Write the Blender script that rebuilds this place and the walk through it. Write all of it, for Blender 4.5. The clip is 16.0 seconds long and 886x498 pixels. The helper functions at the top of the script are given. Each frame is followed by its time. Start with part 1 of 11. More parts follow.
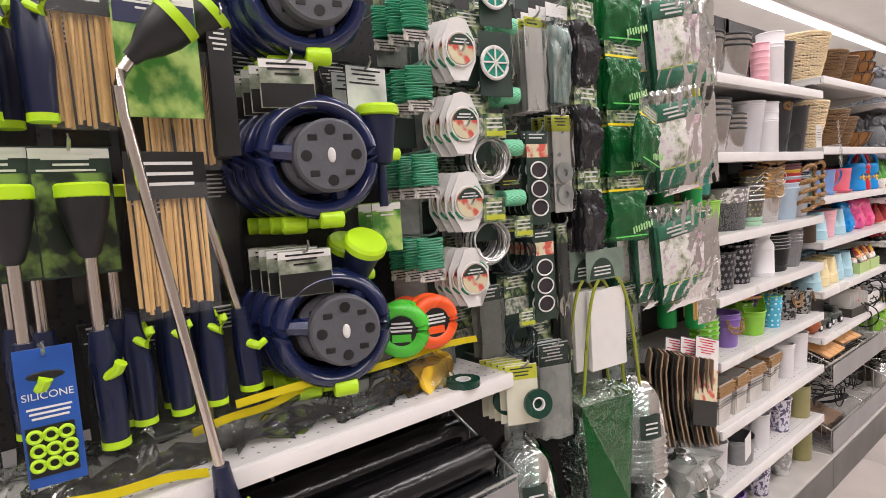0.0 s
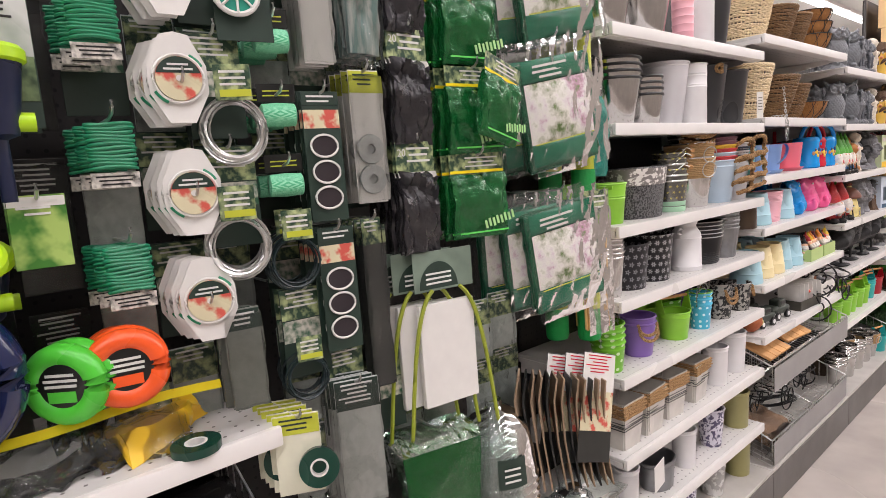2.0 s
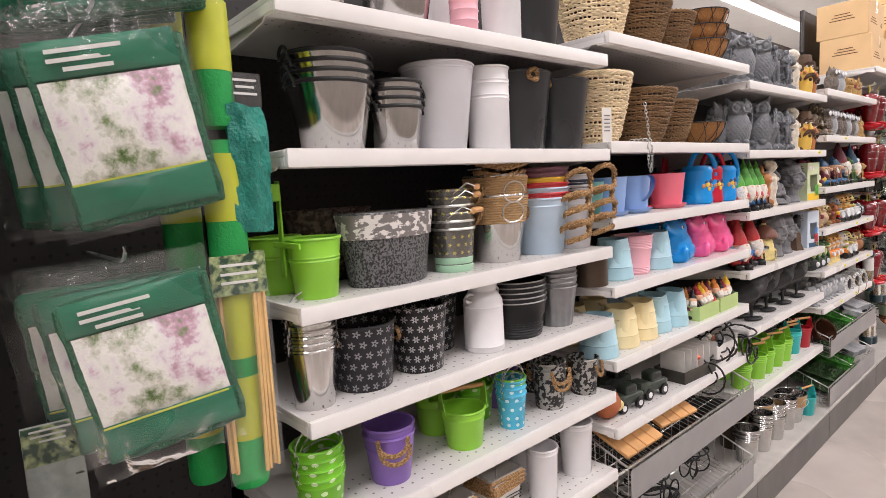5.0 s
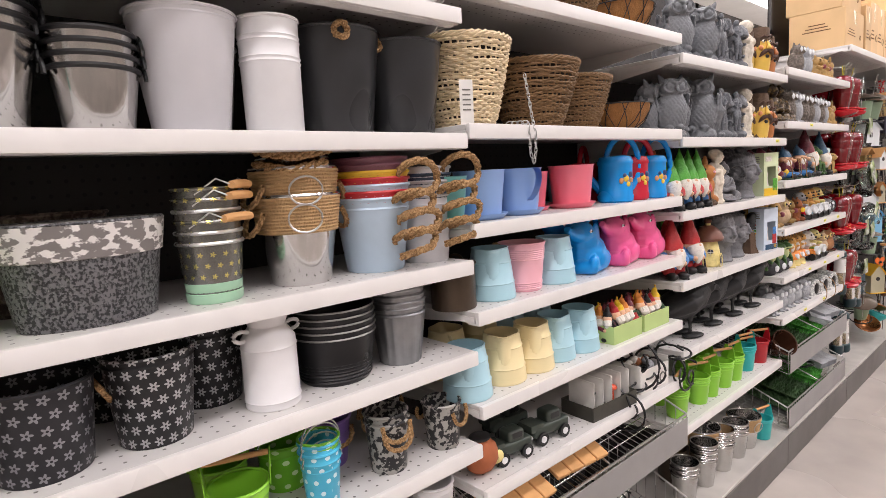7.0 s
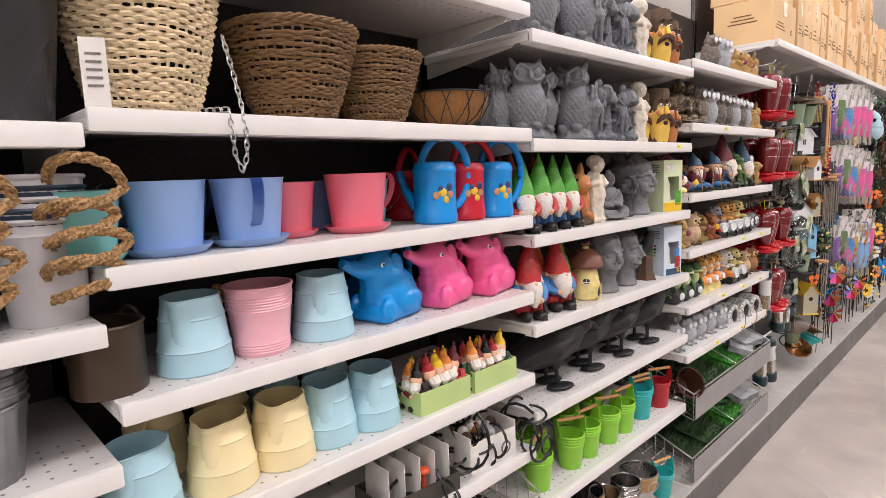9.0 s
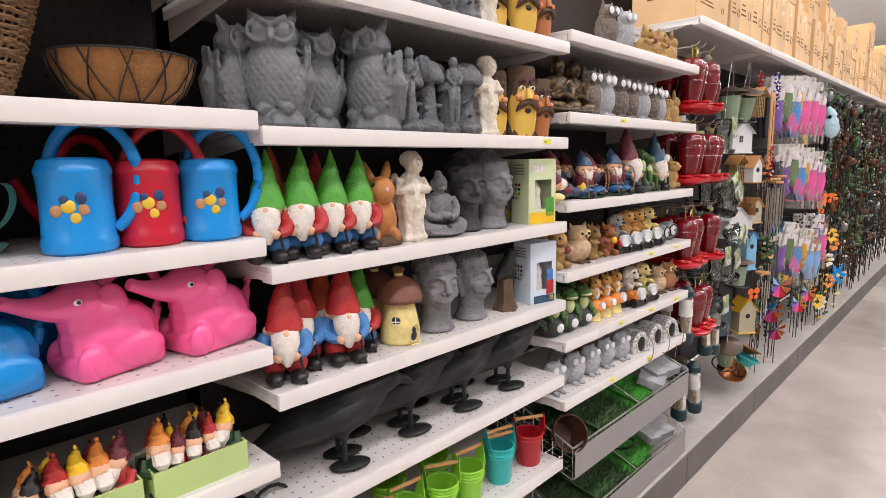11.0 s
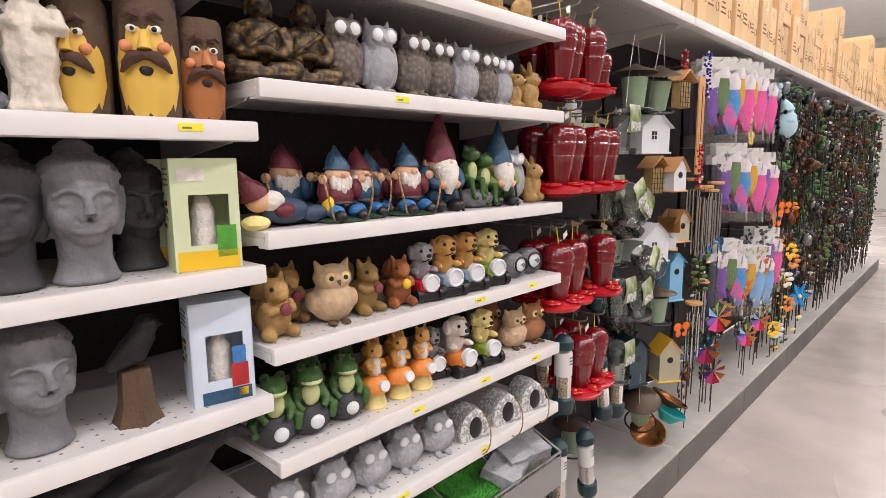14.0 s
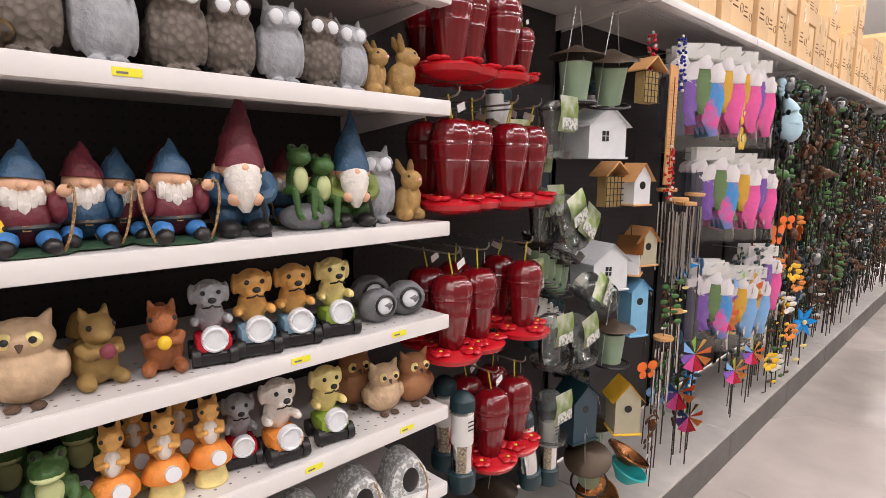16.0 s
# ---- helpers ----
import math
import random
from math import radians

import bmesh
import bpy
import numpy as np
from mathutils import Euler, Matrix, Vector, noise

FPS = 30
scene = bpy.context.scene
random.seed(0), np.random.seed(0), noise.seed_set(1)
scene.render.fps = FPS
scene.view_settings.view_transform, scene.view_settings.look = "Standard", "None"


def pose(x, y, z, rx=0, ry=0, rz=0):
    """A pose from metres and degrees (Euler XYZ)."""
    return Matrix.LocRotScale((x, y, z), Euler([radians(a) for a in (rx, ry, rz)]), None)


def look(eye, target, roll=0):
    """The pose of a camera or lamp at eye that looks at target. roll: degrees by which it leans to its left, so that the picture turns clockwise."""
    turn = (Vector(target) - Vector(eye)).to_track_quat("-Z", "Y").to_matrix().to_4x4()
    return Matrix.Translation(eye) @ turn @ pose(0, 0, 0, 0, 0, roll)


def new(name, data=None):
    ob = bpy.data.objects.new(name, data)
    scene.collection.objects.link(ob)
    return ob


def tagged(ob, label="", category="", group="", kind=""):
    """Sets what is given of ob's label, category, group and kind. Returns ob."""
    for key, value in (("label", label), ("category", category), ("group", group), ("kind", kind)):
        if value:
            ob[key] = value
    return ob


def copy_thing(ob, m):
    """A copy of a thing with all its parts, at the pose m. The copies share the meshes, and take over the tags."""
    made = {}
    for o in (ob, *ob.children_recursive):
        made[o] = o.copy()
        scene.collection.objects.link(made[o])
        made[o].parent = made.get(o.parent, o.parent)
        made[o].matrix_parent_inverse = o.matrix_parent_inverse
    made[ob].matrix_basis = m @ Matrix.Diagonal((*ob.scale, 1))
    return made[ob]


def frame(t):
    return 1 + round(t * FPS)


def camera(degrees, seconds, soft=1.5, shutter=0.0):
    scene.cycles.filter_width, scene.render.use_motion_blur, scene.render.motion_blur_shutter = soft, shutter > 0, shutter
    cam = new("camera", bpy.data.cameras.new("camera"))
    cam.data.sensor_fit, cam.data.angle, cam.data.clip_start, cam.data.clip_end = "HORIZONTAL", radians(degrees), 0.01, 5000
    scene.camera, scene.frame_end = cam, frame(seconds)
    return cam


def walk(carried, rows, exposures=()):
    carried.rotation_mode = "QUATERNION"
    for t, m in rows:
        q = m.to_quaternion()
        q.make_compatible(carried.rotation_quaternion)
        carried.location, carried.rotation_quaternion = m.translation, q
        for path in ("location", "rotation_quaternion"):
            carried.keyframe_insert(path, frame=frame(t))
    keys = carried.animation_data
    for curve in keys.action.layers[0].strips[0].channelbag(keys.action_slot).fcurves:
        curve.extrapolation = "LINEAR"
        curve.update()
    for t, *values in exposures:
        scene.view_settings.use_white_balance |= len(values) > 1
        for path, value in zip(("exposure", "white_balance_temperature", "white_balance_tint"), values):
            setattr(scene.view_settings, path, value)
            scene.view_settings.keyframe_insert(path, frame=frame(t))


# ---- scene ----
cam = camera(76.2, 16.0, soft=0.8)
PATH = [
    (0, (-0.043, 0.196, 1.349), (-1.597, 1.441, 1.163), -3.8),
    (0.5, (-0.043, 0.313, 1.343), (-1.605, 1.543, 1.132), -3.9),
    (1, (-0.077, 0.439, 1.337), (-1.632, 1.673, 1.1), -4.1),
    (1.5, (-0.089, 0.553, 1.337), (-1.629, 1.804, 1.08), -4.2),
    (2, (-0.062, 0.698, 1.333), (-1.588, 1.964, 1.072), -4.3),
    (2.5, (-0.021, 0.825, 1.335), (-1.542, 2.098, 1.077), -4.0),
    (3, (-0.027, 0.954, 1.331), (-1.541, 2.239, 1.091), -3.8),
    (3.5, (-0.029, 1.095, 1.341), (-1.539, 2.388, 1.121), -3.7),
    (4, (-0.029, 1.253, 1.349), (-1.535, 2.552, 1.136), -3.5),
    (6.5, (-0.021, 1.902, 1.353), (-1.522, 3.203, 1.117), -3.2),
    (7, (-0.037, 2.043, 1.342), (-1.529, 3.35, 1.09), -3.2),
    (7.5, (-0.047, 2.184, 1.352), (-1.521, 3.509, 1.084), -2.8),
    (8, (-0.028, 2.345, 1.351), (-1.485, 3.687, 1.074), -2.4),
    (8.5, (-0.021, 2.512, 1.35), (-1.459, 3.874, 1.077), -2.2),
    (9, (-0.042, 2.666, 1.349), (-1.467, 4.044, 1.084), -2.0),
    (9.5, (-0.033, 2.803, 1.349), (-1.449, 4.191, 1.085), -1.9),
    (10, (-0.002, 2.976, 1.362), (-1.407, 4.373, 1.085), -1.5),
    (12.5, (-0.046, 3.731, 1.353), (-1.409, 5.161, 1.043), -0.8),
    (13, (-0.057, 3.874, 1.357), (-1.417, 5.311, 1.067), -1.0),
    (13.5, (-0.04, 4.05, 1.36), (-1.398, 5.488, 1.061), -0.7),
    (14, (-0.016, 4.21, 1.354), (-1.376, 5.647, 1.057), -0.6),
    (14.5, (-0.038, 4.343, 1.352), (-1.404, 5.772, 1.054), -0.2),
    (15, (-0.065, 4.473, 1.361), (-1.444, 5.89, 1.063), 0.2),
    (15.5, (-0.046, 4.606, 1.365), (-1.438, 6.008, 1.058), 0.4),
    (16, (-0.029, 4.747, 1.366), (-1.433, 6.14, 1.068), 0.4),
]
walk(cam, [(t, look(eye, target, roll)) for t, eye, target, roll in PATH])

# ---- light: rows of fluorescent strips under a white ceiling ----
CEIL = 4.6
world = bpy.data.worlds.new("world")
scene.world = world
world.use_nodes = True
world.node_tree.nodes["Background"].inputs[0].default_value = (0.9, 0.95, 1.0, 1)
world.node_tree.nodes["Background"].inputs[1].default_value = 0.3
STRIPS = (-4.6, -1.6, 1.0, 3.4)
POWER = 408.0
for sx in STRIPS:
    lamp = bpy.data.lights.new("strip_light", "AREA")
    lamp.shape, lamp.size, lamp.size_y = "RECTANGLE", 0.35, 26.0
    lamp.energy = POWER
    lamp.color = (1.0, 0.925, 0.965)
    ob = new("strip_light", lamp)
    ob.matrix_basis = pose(sx, 7.0, CEIL - 0.16)
scene.view_settings.exposure = 0.0

# ---- materials ----
MATS = {}


def lin(c):
    """Colour from a display hex string."""
    out = []
    for i in (0, 2, 4):
        v = int(c[i:i + 2], 16) / 255
        out.append(v / 12.92 if v <= 0.04045 else ((v + 0.055) / 1.055) ** 2.4)
    return (*out, 1.0)


def mat(name, col, rough=0.5, metal=0.0, vary=0.12, scale=30.0, bump=0.0, bscale=120.0, rvar=0.1, coat=0.0, obvary=0.0, trans=0.0, spec=0.5):
    """A surface with colour variation at two sizes, uneven gloss and fine relief."""
    if name in MATS:
        return MATS[name]
    m = bpy.data.materials.new(name)
    m.use_nodes = True
    nt = m.node_tree
    b = nt.nodes["Principled BSDF"]
    c = lin(col) if isinstance(col, str) else (*col, 1.0)
    tc = nt.nodes.new("ShaderNodeTexCoord")
    n1 = nt.nodes.new("ShaderNodeTexNoise")
    n1.inputs["Scale"].default_value = scale
    n1.inputs["Detail"].default_value = 5
    n2 = nt.nodes.new("ShaderNodeTexNoise")
    n2.inputs["Scale"].default_value = scale * 0.18
    n2.inputs["Detail"].default_value = 2
    for n in (n1, n2):
        nt.links.new(tc.outputs["Object"], n.inputs["Vector"])
    add = nt.nodes.new("ShaderNodeMath")
    add.operation = "ADD"
    nt.links.new(n1.outputs["Fac"], add.inputs[0])
    nt.links.new(n2.outputs["Fac"], add.inputs[1])
    mr = nt.nodes.new("ShaderNodeMapRange")
    mr.inputs["From Min"].default_value, mr.inputs["From Max"].default_value = 0.6, 1.4
    mr.inputs["To Min"].default_value, mr.inputs["To Max"].default_value = 1 - vary, 1 + vary
    nt.links.new(add.outputs[0], mr.inputs["Value"])
    val = mr.outputs["Result"]
    if obvary:
        oi = nt.nodes.new("ShaderNodeObjectInfo")
        m2 = nt.nodes.new("ShaderNodeMapRange")
        m2.inputs["To Min"].default_value, m2.inputs["To Max"].default_value = 1 - obvary, 1 + obvary
        nt.links.new(oi.outputs["Random"], m2.inputs["Value"])
        mm = nt.nodes.new("ShaderNodeMath")
        mm.operation = "MULTIPLY"
        nt.links.new(val, mm.inputs[0])
        nt.links.new(m2.outputs["Result"], mm.inputs[1])
        val = mm.outputs[0]
    vm = nt.nodes.new("ShaderNodeVectorMath")
    vm.operation = "SCALE"
    vm.inputs[0].default_value = c[:3]
    nt.links.new(val, vm.inputs["Scale"])
    nt.links.new(vm.outputs[0], b.inputs["Base Color"])
    r = nt.nodes.new("ShaderNodeMapRange")
    r.inputs["From Min"].default_value, r.inputs["From Max"].default_value = 0.3, 0.7
    r.inputs["To Min"].default_value, r.inputs["To Max"].default_value = max(0.02, rough - rvar), min(1, rough + rvar)
    nt.links.new(n2.outputs["Fac"], r.inputs["Value"])
    nt.links.new(r.outputs["Result"], b.inputs["Roughness"])
    b.inputs["Metallic"].default_value = metal
    b.inputs["Coat Weight"].default_value = coat
    b.inputs["Specular IOR Level"].default_value = spec
    if trans:
        b.inputs["Transmission Weight"].default_value = trans
    if bump:
        n3 = nt.nodes.new("ShaderNodeTexNoise")
        n3.inputs["Scale"].default_value = bscale
        n3.inputs["Detail"].default_value = 6
        nt.links.new(tc.outputs["Object"], n3.inputs["Vector"])
        bp = nt.nodes.new("ShaderNodeBump")
        bp.inputs["Strength"].default_value = bump
        bp.inputs["Distance"].default_value = 0.01
        nt.links.new(n3.outputs["Fac"], bp.inputs["Height"])
        nt.links.new(bp.outputs["Normal"], b.inputs["Normal"])
    MATS[name] = m
    return m


def holes(name, col, hole, pitch, radius, rough=0.5, axes=("X", "Y"), metal=0.0, front=0.0):
    """Painted sheet with a regular grid of small punched holes."""
    m = mat(name, col, rough, metal, 0.06, 8.0)
    nt = m.node_tree
    b = nt.nodes["Principled BSDF"]
    src = b.inputs["Base Color"].links[0].from_socket
    tc = nt.nodes.new("ShaderNodeTexCoord")
    sep = nt.nodes.new("ShaderNodeSeparateXYZ")
    nt.links.new(tc.outputs["Object"], sep.inputs[0])

    def math_node(op, a, v):
        n = nt.nodes.new("ShaderNodeMath")
        n.operation = op
        nt.links.new(a, n.inputs[0])
        if isinstance(v, (int, float)):
            n.inputs[1].default_value = v
        else:
            nt.links.new(v, n.inputs[1])
        return n.outputs[0]
    sq = []
    for ax in axes:
        f = math_node("PINGPONG", sep.outputs[ax], pitch / 2)
        sq.append(math_node("POWER", f, 2.0))
    d = math_node("ADD", sq[0], sq[1])
    lt = math_node("LESS_THAN", d, radius * radius)
    if front:
        lt = math_node("MULTIPLY", lt, math_node("GREATER_THAN", sep.outputs["X"], -front))
    mx = nt.nodes.new("ShaderNodeMix")
    mx.data_type = "RGBA"
    nt.links.new(lt, mx.inputs["Factor"])
    nt.links.new(src, mx.inputs["A"])
    mx.inputs["B"].default_value = lin(hole)
    nt.links.new(mx.outputs["Result"], b.inputs["Base Color"])
    return m


SHELF = holes("shelf_paint", "d6d3d0", "6d6a66", 0.0254, 0.0026, 0.38, front=0.13)
LIP = mat("lip_paint", "e4e1de", 0.35, 0, 0.05, 12, 0.02, 60)
PEG = holes("pegboard", "282525", "0a0a0a", 0.0254, 0.0035, 0.6, ("Y", "Z"))
KICK = mat("kick_plate", "66625f", 0.5, 0.2, 0.2, 14, 0.03, 80)
DECK = mat("deck_paint", "b9b5af", 0.45, 0, 0.15, 14, 0.02, 60)
UPR = mat("upright_metal", "4a4846", 0.5, 0.4, 0.1, 20)
WIRE = mat("wire_chrome", "c9c9c7", 0.3, 0.9, 0.05, 30)
BLACK = mat("black_plastic", "1b1b1c", 0.42, 0, 0.15, 30, 0.04, 150)


def film(name, tint=(1, 1, 1), veil=0.05, scale=20.0, strength=0.28, rough=0.07, dust=(0.85, 0.87, 0.86), ior=1.4, edge=False):
    """Thin crinkled clear film: mostly see-through, with sharp glints."""
    m = bpy.data.materials.new(name)
    m.use_nodes = True
    nt = m.node_tree
    nt.nodes.remove(nt.nodes["Principled BSDF"])
    out = nt.nodes["Material Output"]
    tr = nt.nodes.new("ShaderNodeBsdfTransparent")
    tr.inputs["Color"].default_value = (*tint, 1)
    gl = nt.nodes.new("ShaderNodeBsdfGlossy")
    gl.inputs["Roughness"].default_value = rough
    df = nt.nodes.new("ShaderNodeBsdfDiffuse")
    df.inputs["Color"].default_value = (*dust, 1)
    tc = nt.nodes.new("ShaderNodeTexCoord")
    n = nt.nodes.new("ShaderNodeTexNoise")
    n.inputs["Scale"].default_value = scale
    n.inputs["Detail"].default_value = 2.5
    n.inputs["Distortion"].default_value = 1.6
    nt.links.new(tc.outputs["Object"], n.inputs["Vector"])
    bp = nt.nodes.new("ShaderNodeBump")
    bp.inputs["Strength"].default_value = strength
    bp.inputs["Distance"].default_value = 0.02
    nt.links.new(n.outputs["Fac"], bp.inputs["Height"])
    nt.links.new(bp.outputs["Normal"], gl.inputs["Normal"])
    fr = nt.nodes.new("ShaderNodeFresnel")
    fr.inputs["IOR"].default_value = ior
    if edge:
        nt.links.new(bp.outputs["Normal"], fr.inputs["Normal"])
    m1 = nt.nodes.new("ShaderNodeMixShader")
    m1.inputs[0].default_value = veil
    nt.links.new(tr.outputs[0], m1.inputs[1])
    nt.links.new(df.outputs[0], m1.inputs[2])
    m2 = nt.nodes.new("ShaderNodeMixShader")
    nt.links.new(fr.outputs[0], m2.inputs[0])
    nt.links.new(m1.outputs[0], m2.inputs[1])
    nt.links.new(gl.outputs[0], m2.inputs[2])
    nt.links.new(m2.outputs[0], out.inputs["Surface"])
    return m


CLEAR = film("clear_film")
CRINK = film("crinkled_clear_film", (0.98, 0.99, 0.98), 0.012, 11.0, 0.2, 0.12, ior=1.4, edge=True)
GREENF = film("green_clear_film", (0.1, 0.55, 0.17), 0.34, 18.0, 0.5, 0.09, (0.02, 0.28, 0.07), 1.6)
PET = film("clear_moulded_plastic", (0.93, 0.97, 0.95), 0.06, 8.0, 0.1, 0.05, ior=1.6)
GREYF = film("smoky_film", (0.8, 0.83, 0.8), 0.12, 22.0, 0.45, 0.1)

# ---- mesh helpers ----


def part(name, bm, material, parent, label="", smooth=True):
    """Links a bmesh as one mesh object under a thing or a part."""
    me = bpy.data.meshes.new(name)
    bm.to_mesh(me)
    bm.free()
    mats = material if isinstance(material, (list, tuple)) else [material]
    for q in mats:
        me.materials.append(q)
    if smooth:
        me.shade_smooth()
        me.set_sharp_from_angle(angle=radians(38))
    ob = new(name, me)
    if parent is not None:
        ob.parent = parent
    if label:
        ob["label"] = label
    return ob


def thing(name, m, label, category, group="", kind=""):
    ob = new(name)
    ob.empty_display_size = 0.05
    ob.matrix_basis = m
    return tagged(ob, label, category, group, kind)


def box(bm, c, s, bevel=0.0, m=None, mi=0, seg=1):
    """A box with centre c and size s, edges rounded by bevel."""
    r = bmesh.ops.create_cube(bm, size=1.0)
    vs = r["verts"]
    bmesh.ops.transform(bm, matrix=Matrix.LocRotScale(c, None, s), verts=vs)
    fs = list({f for v in vs for f in v.link_faces})
    if bevel:
        es = list({e for v in vs for e in v.link_edges})
        q = bmesh.ops.bevel(bm, geom=es + vs, offset=bevel, segments=seg, affect="EDGES", profile=0.6)
        vs = list({v for f in q["faces"] for v in f.verts} | {v for v in vs if v.is_valid})
        fs = list({f for v in vs for f in v.link_faces})
    if m is not None:
        bmesh.ops.transform(bm, matrix=m, verts=vs)
    for f in fs:
        f.material_index = mi
    return vs


def lathe(bm, prof, seg=28, m=None, mi=0, squash=1.0, wob=0.0, ribs=0, rib=0.0):
    """Turns a profile of (radius, height) about z."""
    rings = []
    for r, z in prof:
        ring = []
        for i in range(seg):
            a = 2 * math.pi * i / seg
            rr = r * (1 + wob * math.sin(3 * a + z * 40) + (rib * math.cos(ribs * a) if ribs else 0))
            v = Vector((rr * math.cos(a), rr * math.sin(a) * squash, z))
            ring.append(bm.verts.new(m @ v if m is not None else v))
        rings.append(ring)
    for p, q in zip(rings, rings[1:]):
        for i in range(seg):
            j = (i + 1) % seg
            bm.faces.new((p[i], p[j], q[j], q[i])).material_index = mi
    if prof[0][0] > 1e-4:
        bm.faces.new(rings[0][::-1]).material_index = mi
    if prof[-1][0] > 1e-4:
        bm.faces.new(rings[-1]).material_index = mi
    return [v for ring in rings for v in ring]


def tube(bm, pts, r, seg=8, mi=0, closed=False, ends=True):
    """A round bar along points; r may be a list."""
    pts = [Vector(p) for p in pts]
    n = len(pts)
    rings = []
    ref = Vector((0, 0, 1))
    for i, p in enumerate(pts):
        if closed:
            d = pts[(i + 1) % n] - pts[i - 1]
        else:
            d = pts[min(i + 1, n - 1)] - pts[max(i - 1, 0)]
        if d.length < 1e-9:
            d = Vector((0, 0, 1))
        d.normalize()
        side = d.cross(ref)
        if side.length < 0.15:
            side = d.cross(Vector((1, 0.2, 0)))
        side.normalize()
        up = side.cross(d)
        rr = r[i] if isinstance(r, (list, tuple)) else r
        rings.append([bm.verts.new(p + (side * math.cos(2 * math.pi * k / seg) + up * math.sin(2 * math.pi * k / seg)) * rr) for k in range(seg)])
    pairs = list(zip(rings, rings[1:]))
    if closed:
        pairs.append((rings[-1], rings[0]))
    for a, b in pairs:
        for k in range(seg):
            j = (k + 1) % seg
            bm.faces.new((a[k], b[k], b[j], a[j])).material_index = mi
    if ends and not closed:
        bm.faces.new(rings[0]).material_index = mi
        bm.faces.new(rings[-1][::-1]).material_index = mi


def ball(bm, c, r, m=None, mi=0, u=14, v=9):
    """An ellipsoid of half sizes r about c."""
    q = bmesh.ops.create_uvsphere(bm, u_segments=u, v_segments=v, radius=1.0)
    vs = q["verts"]
    r = (r, r, r) if isinstance(r, (int, float)) else r
    bmesh.ops.transform(bm, matrix=Matrix.LocRotScale(c, None, r), verts=vs)
    if m is not None:
        bmesh.ops.transform(bm, matrix=m, verts=vs)
    for f in {f for w in vs for f in w.link_faces}:
        f.material_index = mi
    return vs


def ring_pts(r, n=20, c=(0, 0, 0), axis="z", a0=0.0, a1=2 * math.pi, sq=1.0):
    out = []
    full = abs(a1 - a0 - 2 * math.pi) < 1e-6
    for i in range(n):
        a = a0 + (a1 - a0) * i / (n if full else n - 1)
        u, w = r * math.cos(a), r * sq * math.sin(a)
        p = {"z": (u, w, 0), "x": (0, u, w), "y": (u, 0, w)}[axis]
        out.append(Vector(c) + Vector(p))
    return out


def bump(bm, c, r, u=6):
    """A small low knob, added without operators."""
    c, r = Vector(c), Vector((r, r, r)) if isinstance(r, float) else Vector(r)
    rows = [[bm.verts.new((c.x + r.x * math.sin(t) * math.cos(a), c.y + r.y * math.sin(t) * math.sin(a), c.z + r.z * math.cos(t))) for a in [2 * math.pi * i / u for i in range(u)]] for t in (0.75, 1.57, 2.4)]
    top, low = bm.verts.new((c.x, c.y, c.z + r.z)), bm.verts.new((c.x, c.y, c.z - r.z))
    for i in range(u):
        k = (i + 1) % u
        bm.faces.new((top, rows[0][i], rows[0][k]))
        bm.faces.new((low, rows[2][k], rows[2][i]))
        for a, b in zip(rows, rows[1:]):
            bm.faces.new((a[i], b[i], b[k], a[k]))


def rough_up(bm, amp, scale, seed=0.0):
    bm.normal_update()
    for v in bm.verts:
        n = noise.noise(v.co * scale + Vector((seed, seed * 1.7, 0)))
        v.co += v.normal * amp * n


CACHE = {}


def put(key, fn, x, y, z, rz=0.0, s=1.0, rx=0.0, ry=0.0, label=""):
    """The first of a kind is built, the rest are copies of it."""
    m = pose(x, y, z, rx, ry, rz) @ Matrix.Scale(s, 4)
    if key not in CACHE:
        ob = fn(m)
        CACHE[key] = ob
    else:
        src = CACHE[key]
        ob = copy_thing(src, Matrix.Identity(4))
        ob.matrix_basis = m
    if label:
        ob["label"] = label
    return ob


# ---- the building ----
FRONT, BACK, BAY = -0.87, -1.235, 0.915


def slab(name, c, s, material, bevel=0.0):
    bm = bmesh.new()
    box(bm, c, s, bevel)
    return tagged(part(name, bm, material, None, smooth=False), kind="structure")


CONC = mat("polished_concrete", "bbb3ac", 0.26, 0, 0.2, 5.0, 0.03, 30, 0.12)
WALLP = mat("wall_paint", "dcdad5", 0.7, 0, 0.05, 4)
CEILP = mat("ceiling_paint", "eeeeec", 0.8, 0, 0.05, 4)
tagged(slab("floor", (0, 7, -0.05), (18, 34, 0.1), CONC), "polished grey concrete shop floor, faintly stained", "floor")
tagged(slab("ceiling", (0, 7, CEIL + 0.05), (18, 34, 0.1), CEILP), "white painted shop ceiling", "ceiling")
for nm, c, s in (("wall_west", (-9.1, 7, CEIL / 2), (0.2, 34, CEIL)), ("wall_east", (9.1, 7, CEIL / 2), (0.2, 34, CEIL)),
                 ("wall_north", (0, 24.1, CEIL / 2), (18.4, 0.2, CEIL)), ("wall_south", (0, -10.1, CEIL / 2), (18.4, 0.2, CEIL))):
    tagged(slab(nm, c, s, WALLP), "plain off-white shop wall", "wall")

# unseen slab added across the aisle to give the metal goods darker reflections
tagged(slab("wall_aisle", (1.95, 6.5, 1.0), (0.5, 19, 2.0), mat("stand_in_grey", "a39c95", 0.6, 0, 0.3, 3.0)), "plain grey unseen stand-in for the facing shelves, added for reflections", "wall")

